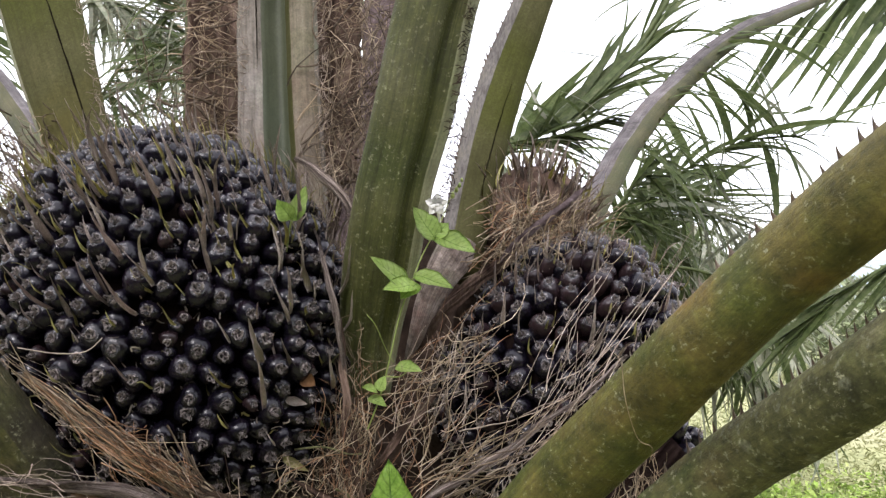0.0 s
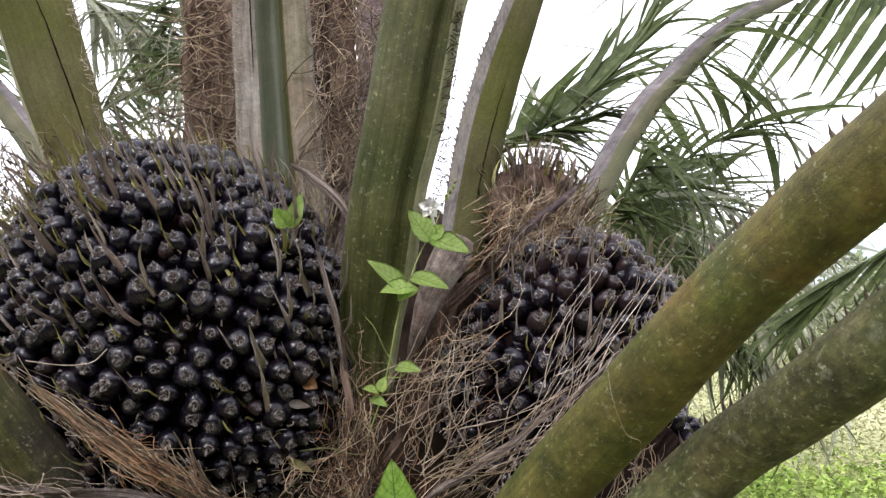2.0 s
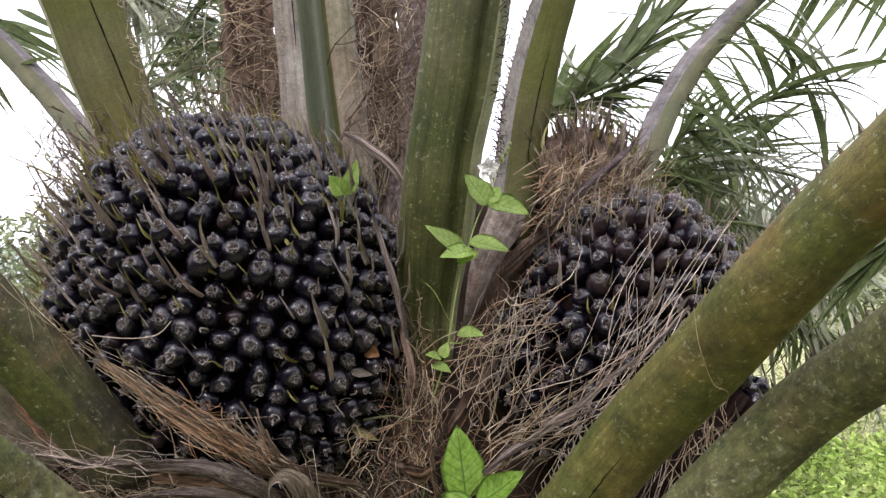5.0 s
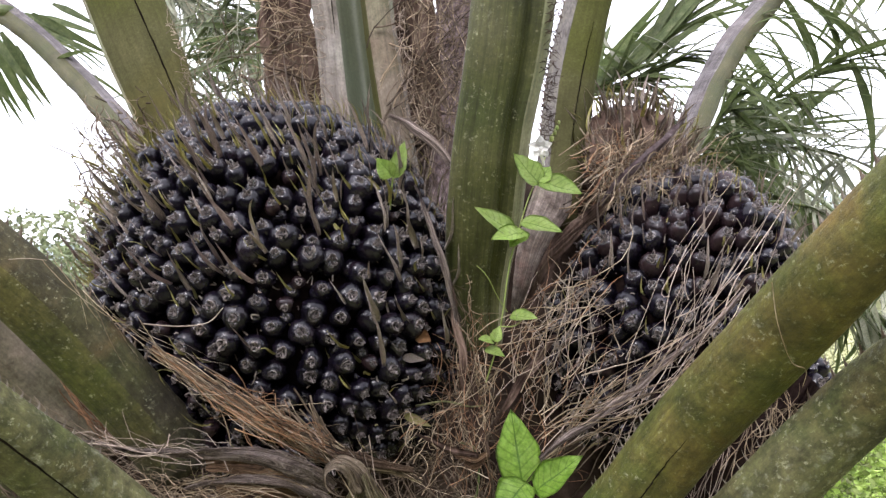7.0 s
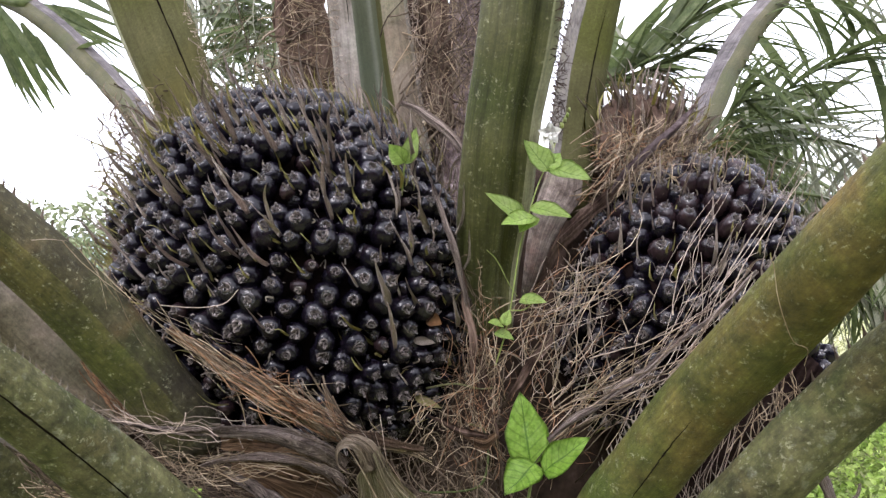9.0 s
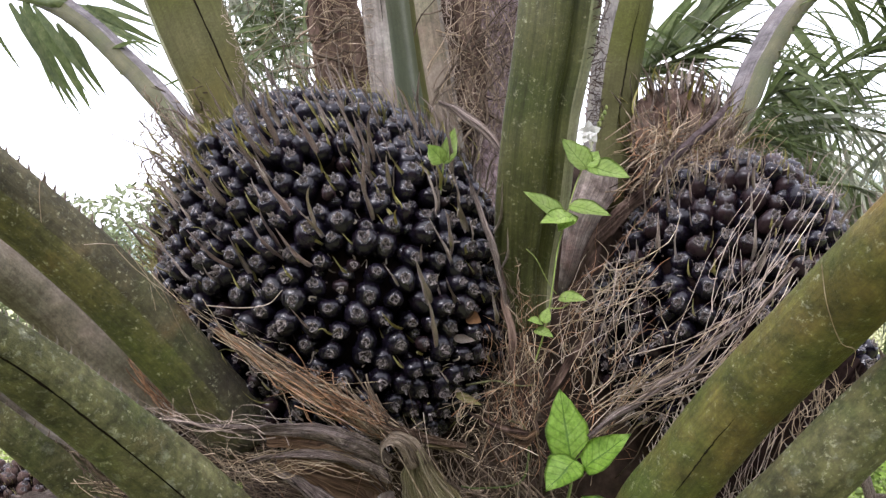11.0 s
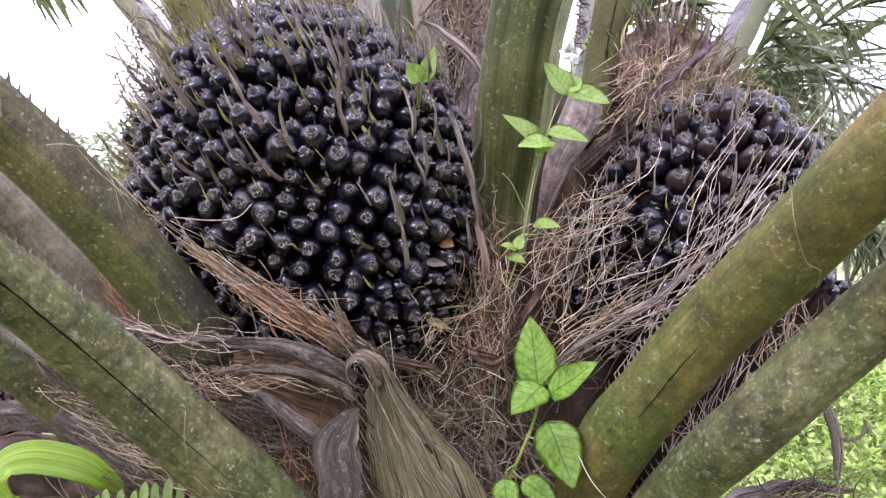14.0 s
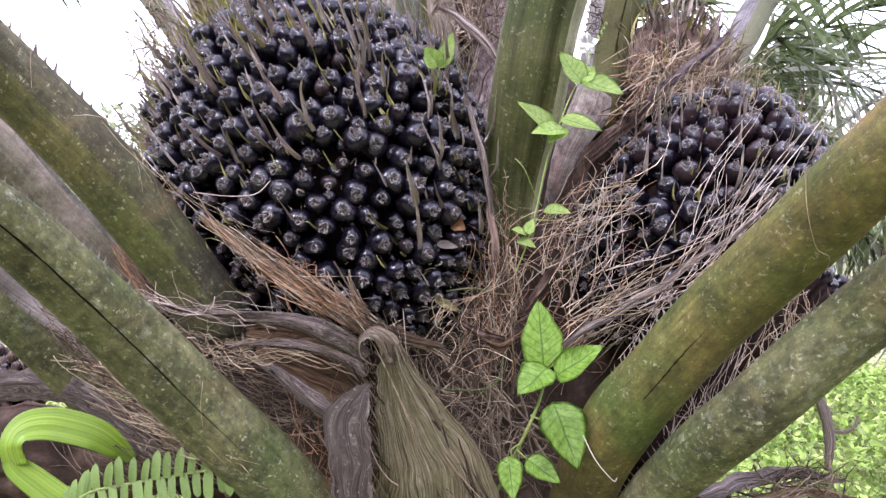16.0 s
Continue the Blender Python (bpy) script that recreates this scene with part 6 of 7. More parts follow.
fibres("frayed_fringe", M_PALE, [(-0.574, 0.95, 1.195), (-0.423, 0.95, 1.177), (-0.421, 0.945, 1.16), (-0.571, 0.945, 1.174)], 20, 172, 12, 0.1, 0.0005, parent=long_bract, seed=47, lift=0.008, curl=0.7)
fibres("frayed_fringe", M_BROWN, [(-0.27, 0.985, 1.09), (-0.221, 0.985, 1.091), (-0.133, 1.03, 0.912), (-0.28, 1.025, 0.905)], 34, 100, 8, 0.13, 0.0009, parent=broad_bract, seed=115, lift=0.003, curl=0.25)
fibres("frayed_fringe", M_TAN, [(-0.269, 0.983, 1.09), (-0.221, 0.983, 1.092), (-0.133, 1.03, 0.912), (-0.279, 1.02, 0.907)], 26, 100, 10, 0.1, 0.0005, parent=broad_bract, seed=116, lift=0.003, curl=0.3)
fibres("frayed_fringe", M_TAN, [(-0.484, 0.97, 1.133), (-0.33, 0.97, 1.13), (-0.328, 0.965, 1.11), (-0.482, 0.965, 1.113)], 24, 175, 12, 0.09, 0.0005, parent=thin_bract, seed=117, lift=0.006, curl=0.6)

# a dead leaf tip that hangs from the low stalk
dead = thing("dead_leaf", (0.417, 1.5, 0.963), "withered brown leaf hanging from the stalk", "dead leaf")
for rows in ([(0.407, 1.5, 0.973, 0.012), (0.423, 1.5, 0.943, 0.02), (0.433, 1.5, 0.893, 0.018), (0.433, 1.5, 0.828, 0.01)], [(0.433, 1.5, 0.903, 0.008), (0.456, 1.5, 0.899, 0.008), (0.472, 1.5, 0.91, 0.006), (0.477, 1.5, 0.93, 0.004)]):
    place(part("blade", Sweep(rows, SHELL, (0, -1, 0), (1, 0, 0.3), 0.8, wobble=0.008).mesh(), M_DEAD, dead), Matrix())

# ---- palm leaves ----
M_RIB = material("leaf_rib", [(0.05, 0.07, 0.02), (0.1, 0.12, 0.045)], 30, None, 0.5, 0.3, 200)
LEAF = [blade_mesh("leaflet", 1.0, w, d, f, M_LEAFLET, 9, 0.9) for w, d, f in ((0.085, 0.7, 0.15), (0.07, 1.1, 0.3), (0.1, 0.4, 0.1), (0.06, 1.5, 0.2))]
LEAFP = [blade_mesh("leaflet", 1.0, w, d, f, M_LEAFPALE, 9, 0.9) for w, d, f in ((0.05, 0.9, 0.15), (0.04, 1.4, 0.3), (0.055, 0.6, 0.1))]


STRAIGHT = blade_mesh("leaflet", 1.0, 0.075, 0.3, 0.15, M_LEAFLET, 9, 0.9)
THIN = [blade_mesh("leaflet", 1.0, w, d, 0.2, M_LEAFLET, 10, 0.9) for w, d in ((0.045, 1.3), (0.04, 1.7), (0.05, 0.9))]


def leaflets(sw, ob, s0, s1, n, dirs, length, kinds, seed, jitter=0.18, up=(0, -0.5, 1)):
    """Leaflets along a stalk."""
    q = random.Random(seed)
    for i in range(n):
        s = s0 + (s1 - s0) * (i + q.random()) / n
        p, u, v, t = sw.at(s, q.uniform(-0.3, 0.3), 0.1)
        d = Vector(q.choice(dirs)).normalized() + V(q.gauss(0, jitter), q.gauss(0, jitter) - 0.1, q.gauss(0, jitter))
        lf = part("leaflet", q.choice(kinds), None, ob)
        place(lf, aim(p, d, V(*up) + V(q.gauss(0, .4), q.gauss(0, .4), 0), length * q.uniform(0.6, 1.2), q.uniform(0.8, 1.25)))


def frond(owner, rows, label, n, dirs, length, kinds, seed, mat=None, s0=0.0, s1=1.0, jitter=0.18):
    sw = Sweep(rows, ROUND, (0, -1, 0.2), (0.3, 0, 1), 1.0, 5, 0.001)
    ob = part("frond_stalk", sw.mesh(), mat or M_RIB, owner, label)
    place(ob, Matrix())
    leaflets(sw, ob, s0, s1, n, dirs, length, kinds, seed, jitter)


frond(palm, [(2.229, 3.1, 2.563, 0.043), (1.81, 2.95, 2.587, 0.053), (1.494, 2.8, 2.506, 0.062), (1.277, 2.7, 2.437, 0.074)], "arching leaf rib with hanging dark leaflets", 26, [(-1.1, 0, -1), (-.95, 0, -1)], 0.5, [STRAIGHT], 61, s0=0.1, jitter=0.06)
leaflets(RR, palm.children[6], 0.3, 0.75, 34, [(1, 0, .25), (1, 0, -.1), (1, 0, -.4)], 0.34, THIN, 62)
leaflets(RR, palm.children[6], 0.15, 0.5, 26, [(-1, 0, .1), (-.8, 0, .4), (-1, 0, -.15)], 0.2, THIN, 63)
frond(palm, [(0.118, 2.6, 1.822, 0.018), (0.259, 2.6, 1.904, 0.021), (0.401, 2.6, 1.995, 0.018), (0.525, 2.6, 2.132, 0.018), (0.631, 2.6, 2.296, 0.018), (0.684, 2.6, 2.406, 0.014)], "leaf rib with upright dark leaflets", 20,
      [(.6, 0, .8), (.9, 0, .35), (.4, 0, 1), (1, 0, .05), (-.9, 0, .1)], 0.36, LEAF, 64)
frond(palm, [(0.134, 2.55, 1.845, 0.018), (0.29, 2.55, 1.921, 0.021), (0.429, 2.55, 2.019, 0.018), (0.55, 2.55, 2.144, 0.014), (0.628, 2.55, 2.26, 0.009)], "leaf rib with folded young leaflets", 16, [(.75, 0, .65), (.85, 0, .5), (.65, 0, .75)], 0.34, LEAF, 65, jitter=0.08)
frond(palm, [(0.447, 2.4, 1.561, 0.012), (0.552, 2.4, 1.677, 0.01), (0.682, 2.4, 1.777, 0.008), (0.827, 2.4, 1.844, 0.007), (0.988, 2.4, 1.862, 0.005)], "leaf rib with drooping leaflets", 80,
      [(.5, 0, -1), (.9, 0, -.4), (1, 0, .1), (.8, 0, .5), (-.4, 0, .8)], 0.33, LEAF + LEAFP, 66)
frond(palm, [(0.481, 2.7, 1.62, 0.013), (0.672, 2.7, 1.659, 0.011), (0.871, 2.7, 1.643, 0.009), (1.033, 2.7, 1.572, 0.007), (1.157, 2.7, 1.483, 0.006)], "low leaf rib with fanning leaflets", 90,
      [(1, 0, .15), (.9, 0, -.4), (.6, 0, -.9), (.9, 0, .5), (-.7, 0, -.5)], 0.36, LEAFP, 67)
frond(palm, [(0.504, 2.9, 1.559, 0.028), (0.602, 2.9, 1.599, 0.028), (0.739, 2.9, 1.542, 0.024), (0.836, 2.9, 1.445, 0.016)], "shaded leaf rib behind the unripe bunch", 50, [(.5, 0, -1), (.9, 0, -.3), (0, 0, 1), (-.6, 0, -.7)], 0.4, LEAF, 68)
frond(palm, [(0.115, 2.5, 1.831, 0.01), (0.234, 2.5, 1.858, 0.01), (0.336, 2.5, 1.885, 0.009), (0.472, 2.5, 1.938, 0.007)], "low leaf rib with spreading leaflets", 80, [(.5, 0, .6), (.95, 0, .3), (-.5, 0, .5), (1, 0, 0), (.9, 0, -.2)], 0.24, LEAF + LEAFP, 85)
frond(palm, [(0.473, 2.5, 1.535, 0.017), (0.524, 2.5, 1.621, 0.015), (0.608, 2.5, 1.673, 0.014), (0.725, 2.5, 1.691, 0.009)], "shaded leaf rib with broad leaflets", 50, [(.6, 0, -.8), (1, 0, -.2), (.8, 0, .4), (.1, 0, -1)], 0.24, LEAF + LEAFP, 86)
frond(palm, [(0.392, 2.3, 1.554, 0.013), (0.438, 2.3, 1.632, 0.011), (0.484, 2.3, 1.696, 0.009), (0.515, 2.3, 1.791, 0.006)], "leaf rib with crowded leaflets", 60, [(.9, 0, .2), (.6, 0, .8), (1, 0, -.3), (.5, 0, -.8)], 0.22, LEAF, 87)
frond(palm, [(0.995, 1.7, 1.524, 0.014), (0.87, 1.7, 1.457, 0.012), (0.771, 1.7, 1.396, 0.009), (0.704, 1.7, 1.339, 0.005)], "leaf tip with narrow leaflets", 40, [(-1, 0, -.75), (-1, 0, -.5), (-.8, 0, -.9)], 0.2, [STRAIGHT], 69, jitter=0.08)
frond(palm, [(-2.435, 2.4, 2.44, 0.013), (-2, 2.3, 2.307, 0.019), (-1.628, 2.2, 2.204, 0.027), (-1.392, 2.12, 2.124, 0.038)], "arching leaf rib with hanging leaflets", 3, [(.45, 0, -1), (.35, 0, -1), (.55, 0, -1)], 0.27, [LEAF[0], LEAF[2]], 70, jitter=0.08)
BROAD = blade_mesh("leaflet", 1.0, 0.13, 0.25, 0.12, M_LEAFLET, 9, 0.9)


def leaves_between(ob, rows, seed):
    """Leaflets each from its foot to its tip, given in pairs with the width at the foot."""
    q = random.Random(seed)
    for a, z in zip(rows[::2], rows[1::2]):
        foot, tip = V(*a[:3]), V(*z[:3])
        L = (tip - foot).length
        lf = part("leaflet", BROAD, None, ob)
        place(lf, aim(foot, tip - foot + V(0, 0, 0.1 * L), V(q.gauss(0, .3), -1, 0.5), L * 1.02, a[3] / (0.13 * L)))


leaves_between(palm.children[5], [(-1.548, 2.1, 2.14, 0.029), (-1.377, 2.1, 1.801, 0), (-1.503, 2.1, 2.136, 0.035), (-1.363, 2.1, 1.86, 0), (-1.476, 2.1, 2.125, 0.026), (-1.309, 2.1, 1.844, 0), (-1.517, 2.1, 2.129, 0.025), (-1.411, 2.1, 1.824, 0), (-1.647, 2.1, 2.157, 0.02), (-1.546, 2.1, 1.935, 0), (-1.767, 2.1, 2.152, 0.023), (-1.646, 2.1, 1.994, 0), (-1.365, 2.1, 2.027, 0.012), (-1.32, 2.1, 1.933, 0)], 171)
leaves_between(palm.children[5], [(-1.435, 2.2, 2.129, 0.024), (-1.165, 2.2, 1.977, 0), (-1.398, 2.2, 2.135, 0.03), (-1.248, 2.2, 2.026, 0), (-1.37, 2.2, 2.136, 0.027), (-1.167, 2.2, 2.049, 0), (-1.417, 2.2, 2.117, 0.021), (-1.275, 2.2, 2.016, 0)], 172)
leaves_between(palm.children[6], [(0.472, 2.6, 1.561, 0.046), (0.708, 2.6, 1.706, 0), (0.48, 2.6, 1.551, 0.054), (0.736, 2.6, 1.635, 0), (0.47, 2.6, 1.535, 0.054), (0.749, 2.6, 1.574, 0), (0.469, 2.6, 1.517, 0.05), (0.711, 2.6, 1.517, 0), (0.465, 2.6, 1.579, 0.039), (0.628, 2.6, 1.748, 0), (0.505, 2.7, 1.531, 0.063), (0.707, 2.7, 1.552, 0)], 174)
leaves_between(palm.children[5], [(-1.441, 2.15, 2.084, 0.029532), (-1.322, 2.15, 1.86, 0), (-1.467, 2.15, 2.071, 0.0354384), (-1.374, 2.15, 1.831, 0), (-1.494, 2.15, 2.058, 0.0324852), (-1.42, 2.15, 1.847, 0), (-1.406, 2.15, 2.112, 0.0265788), (-1.227, 2.15, 2.032, 0), (-1.346, 2.15, 2.125, 0.0265788), (-1.136, 2.15, 1.967, 0), (-1.286, 2.15, 2.146, 0.0236256), (-1.151, 2.15, 2.061, 0), (-1.421, 2.15, 2.129, 0.0206724), (-1.273, 2.15, 2.098, 0), (-1.381, 2.15, 2.094, 0.0177192), (-1.265, 2.15, 1.958, 0)], 175)
leaves_between(palm.children[6], [(1.164, 2.5, 2.279, 0.0274717), (1.005, 2.5, 1.981, 0), (1.214, 2.5, 2.262, 0.0274717), (1.06, 2.5, 1.958, 0), (1.264, 2.5, 2.227, 0.0309056), (1.093, 2.5, 1.941, 0), (1.305, 2.5, 2.176, 0.0309056), (1.106, 2.5, 1.878, 0), (1.329, 2.5, 2.133, 0.0274717), (1.168, 2.5, 1.907, 0), (1.346, 2.5, 2.193, 0.0257547), (1.235, 2.5, 1.952, 0), (1.114, 2.5, 2.296, 0.0240377), (0.969, 2.5, 2.088, 0), (1.029, 2.5, 2.243, 0.0257547), (0.846, 2.5, 1.923, 0), (0.995, 2.5, 2.2, 0.0240377), (0.826, 2.5, 1.894, 0)], 176)
leaves_between(palm.children[6], [(0.951, 2.45, 2.192, 0.0218743), (0.84, 2.45, 1.971, 0), (1.059, 2.45, 2.26, 0.0218743), (0.896, 2.45, 2.056, 0), (0.877, 2.45, 2.226, 0.0218743), (0.653, 2.45, 2.119, 0), (0.794, 2.45, 2.157, 0.018509), (0.629, 2.45, 2.034, 0), (0.827, 2.45, 2.123, 0.0168264), (0.703, 2.45, 2.021, 0), (0.974, 2.45, 1.939, 0.0117785), (0.859, 2.45, 1.924, 0), (1.04, 2.45, 1.956, 0.0168264), (0.974, 2.45, 1.934, 0), (0.935, 2.45, 2.234, 0.0201917), (0.77, 2.45, 2.199, 0), (0.645, 2.45, 2.02, 0.0151438), (0.512, 2.45, 2.087, 0)], 177)
leaves_between(palm.children[6], [(0.16, 2.55, 1.866, 0.038529), (0.454, 2.55, 2.125, 0), (0.204, 2.55, 1.884, 0.0420316), (0.48, 2.55, 2.081, 0), (0.256, 2.55, 1.911, 0.0455343), (0.532, 2.55, 2.125, 0), (0.307, 2.55, 1.947, 0.0350264), (0.636, 2.55, 2.223, 0), (0.342, 2.55, 1.965, 0.0315237), (0.584, 2.55, 2.294, 0), (0.394, 2.55, 2.001, 0.0280211), (0.766, 2.55, 2.281, 0), (0.428, 2.55, 2.018, 0.0245185), (0.696, 2.55, 2.144, 0), (0.463, 2.55, 2.028, 0.0227671), (0.748, 2.55, 2.091, 0), (0.152, 2.55, 1.856, 0.038529), (0.343, 2.55, 1.847, 0), (0.178, 2.55, 1.845, 0.0350264), (0.394, 2.55, 1.869, 0)], 178)
leaves_between(palm.children[6], [(0.517, 2.6, 1.71, 0.0464271), (0.839, 2.6, 1.732, 0), (0.525, 2.6, 1.684, 0.0499984), (0.804, 2.6, 1.652, 0), (0.517, 2.6, 1.657, 0.0535697), (0.752, 2.6, 1.563, 0), (0.543, 2.6, 1.737, 0.0321418), (0.909, 2.6, 1.794, 0), (0.56, 2.6, 1.72, 0.0214279), (1.03, 2.6, 1.796, 0), (0.552, 2.6, 1.702, 0.0214279), (0.995, 2.6, 1.703, 0), (0.525, 2.6, 1.631, 0.0464271), (0.7, 2.6, 1.492, 0), (0.578, 2.6, 1.738, 0.0214279), (0.788, 2.6, 1.9, 0), (0.595, 2.6, 1.711, 0.0178566), (1.098, 2.6, 1.67, 0)], 179)
leaves_between(palm.children[6], [(0.141, 2.5, 1.855, 0.0343), (0.427, 2.5, 1.914, 0), (0.175, 2.5, 1.86, 0.0343), (0.467, 2.5, 1.973, 0), (0.218, 2.5, 1.866, 0.0309), (0.508, 2.5, 2.042, 0), (0.261, 2.5, 1.878, 0.0309), (0.547, 2.5, 2.101, 0), (0.295, 2.5, 1.895, 0.0275), (0.583, 2.5, 2.161, 0), (0.303, 2.5, 1.871, 0.0275), (0.491, 2.5, 1.921, 0), (0.338, 2.5, 1.916, 0.0275), (0.597, 2.5, 2.056, 0), (0.373, 2.5, 1.959, 0.024), (0.634, 2.5, 2.194, 0), (0.252, 2.5, 1.858, 0.0275), (0.447, 2.5, 1.862, 0)], 194)
leaflets(TLL, palm.children[5], 0.1, 0.5, 12, [(1, 0, -.3), (1, 0, .1)], 0.22, LEAF, 72)
frond(palm, [(-0.871, 2.6, 2.348, 0.012), (-0.971, 2.6, 2.238, 0.012), (-1.08, 2.6, 2.128, 0.011), (-1.169, 2.6, 1.963, 0.009), (-1.194, 2.6, 1.835, 0.007)], "leaf rib behind the crown", 170,
      [(1, 0, -.35), (.8, 0, -.75), (.9, 0, .3), (-.7, 0, -.6)], 0.24, LEAF + LEAFP, 73)
frond(palm, [(-0.667, 2.1, 2.39, 0.0144), (-0.677, 2.1, 2.224, 0.0144), (-0.688, 2.1, 2.074, 0.013), (-0.697, 2.1, 1.94, 0.0115), (-0.7, 2.1, 1.806, 0.0087)], "leaf rib with arching leaflets behind a papery sheath", 60,
      [(-1, 0, .5), (-1, 0, .25), (-1, 0, 0), (-1, 0, -.3), (-.8, 0, -.7)], 0.3, LEAF + LEAFP, 78, jitter=0.1)
frond(palm, [(-1.535, 3.2, 2.603, 0.018), (-1.348, 3.2, 2.509, 0.018), (-1.185, 3.2, 2.393, 0.015), (-1.09, 3.2, 2.21, 0.011)], "pale leaf rib behind the crown", 240, [(.8, 0, -.6), (1, 0, .1), (.2, 0, -1), (-.8, 0, -.4)], 0.34, LEAFP, 74)
frond(palm, [(-0.558, 3, 2.579, 0.033), (-0.388, 3, 2.47, 0.029), (-0.24, 3, 2.32, 0.016)], "leaf rib between the stalks", 26, [(.9, 0, -.3), (.6, 0, -.9), (-.6, 0, -.5)], 0.25, LEAF, 76)
frond(palm, [(-0.605, 1.8, 2.098, 0.017), (-0.594, 1.8, 1.996, 0.015), (-0.588, 1.8, 1.869, 0.012)], "thin pale green upright stalk", 0, [(1, 0, 0)], 0.1, LEAF, 77)

frond(palm, [(0.53, 2.3, 1.479, 0.0095), (0.653, 2.3, 1.468, 0.0095), (0.76, 2.3, 1.428, 0.0079), (0.851, 2.3, 1.345, 0.0047)], "low leaf rib with drooping yellowish leaflets", 110, [(.2, 0, -1), (.5, 0, -1), (-.15, 0, -1), (.8, 0, -.5)], 0.3, LEAFP + THIN, 95)
frond(palm, [(0.306, 1.75, 1.502, 0.0108), (0.421, 2.05, 1.488, 0.0113), (0.53, 2.3, 1.479, 0.0095)], "", 0, [(1, 0, 0)], 0.1, LEAF, 96)

frond(palm, [(0.68, 2.6, 1.257, 0.0107), (0.807, 2.6, 1.233, 0.0107), (0.914, 2.6, 1.176, 0.0089), (1.015, 2.6, 1.062, 0.0054)], "low leaf rib with shaggy yellowish leaflets", 130, [(.2, 0, -1), (.5, 0, -1), (-.15, 0, -1), (.8, 0, -.5)], 0.3, LEAFP + THIN, 97)
frond(palm, [(0.306, 1.75, 1.502, 0.013), (0.409, 2.2, 1.303, 0.013), (0.68, 2.6, 1.257, 0.011)], "", 0, [(1, 0, 0)], 0.1, LEAF, 98)

# the hidden lower ends of those leaves, down to the crown
for rows in ([(0.171, 1.75, 1.499, 0.019), (0.152, 2.2, 1.664, 0.02), (0.118, 2.6, 1.831, 0.018)], [(0.236, 1.75, 1.477, 0.019), (0.332, 2.1, 1.517, 0.019), (0.447, 2.4, 1.553, 0.015)], [(0.248, 1.75, 1.465, 0.019), (0.368, 2.3, 1.538, 0.021), (0.481, 2.7, 1.611, 0.017)],
             [(0.242, 1.75, 1.453, 0.019), (0.375, 2.4, 1.512, 0.023), (0.504, 2.9, 1.559, 0.026)], [(0.224, 1.75, 1.476, 0.018), (0.305, 2, 1.517, 0.016), (0.392, 2.3, 1.554, 0.014)], [(0.236, 1.75, 1.465, 0.018), (0.347, 2.1, 1.496, 0.017), (0.473, 2.5, 1.535, 0.017)],
             [(-0.454, 1.75, 1.514, 0.017), (-0.788, 2.2, 1.656, 0.014), (-1.193, 2.6, 1.827, 0.009)], [(-0.454, 1.75, 1.514, 0.017), (-0.811, 2.6, 1.76, 0.016), (-1.09, 3.2, 2.205, 0.013)]):
    frond(palm, rows, "", 0, [(1, 0, 0)], 0.1, LEAF, 90)

# neighbouring palms behind, their haze put into paler colours
for at, base, fan, seed, label in (
    ((1.352, 6.5, 1.823), 1.3, 17, 81, "neighbouring oil palm with drooping leaves paled as haze"),
):
    other = thing("background_palm", (at[0], at[1], 0), label, "palm tree", "palms of the grove")
    q = random.Random(seed)
    bm = bmesh.new()
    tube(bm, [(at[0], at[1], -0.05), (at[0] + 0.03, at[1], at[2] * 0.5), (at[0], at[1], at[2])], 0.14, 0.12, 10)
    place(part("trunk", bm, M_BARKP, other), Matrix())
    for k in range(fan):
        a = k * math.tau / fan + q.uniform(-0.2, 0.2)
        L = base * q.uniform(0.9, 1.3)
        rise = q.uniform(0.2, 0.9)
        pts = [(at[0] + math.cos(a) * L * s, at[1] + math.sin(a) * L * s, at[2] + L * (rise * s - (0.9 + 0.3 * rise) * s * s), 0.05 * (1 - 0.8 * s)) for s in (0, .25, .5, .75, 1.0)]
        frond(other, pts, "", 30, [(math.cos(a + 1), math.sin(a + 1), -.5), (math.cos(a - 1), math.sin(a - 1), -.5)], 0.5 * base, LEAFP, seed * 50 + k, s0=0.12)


# ---- shrubs, weeds ----
def leaf_cloud(name, mat, label, category, n, spot, size, seed, wide=0.2):
    """A mass of small leaves that nobody could count."""
    r = np.random.default_rng(seed)
    c = np.array([spot(r) for _ in range(n)])
    d = r.standard_normal((n, 3))
    d[:, 2] = np.abs(d[:, 2]) * 0.6
    d /= np.linalg.norm(d, axis=1)[:, None]
    s = np.cross(d, r.standard_normal((n, 3)))
    s /= np.linalg.norm(s, axis=1)[:, None]
    L = size * (0.5 + r.random(n))[:, None]
    up = np.cross(s, d) * 0.2
    verts = np.stack([c, c + d * L * .25 + s * L * wide * .85 + up * L * .7, c + d * L * .6 + s * L * wide + up * L, c + d * L, c + d * L * .6 - s * L * wide + up * L, c + d * L * .25 - s * L * wide * .85 + up * L * .7], axis=1).reshape(-1, 3)
    i = np.arange(n)[:, None] * 6
    me = bpy.data.meshes.new(name)
    me.from_pydata(verts.tolist(), [], np.concatenate([i + [0, 1, 2, 3], i + [0, 3, 4, 5]]).tolist())
    me.materials.append(mat)
    return tagged(new(name, me), label, category, kind="stuff")


def shrub_spot(r):
    a = r.uniform(-1.3, 1.3)
    dist = r.uniform(15, 24)
    top = 1.0 + 1.5 * abs(noise.noise(V(a * 7, dist * 0.15, 2))) * 2 + 0.5 * noise.noise(V(a * 30, 1, 1))
    top += 0.55 if a < -0.1 else 0.0
    return (dist * math.sin(a), dist * math.cos(a), top * math.sqrt(r.random()))


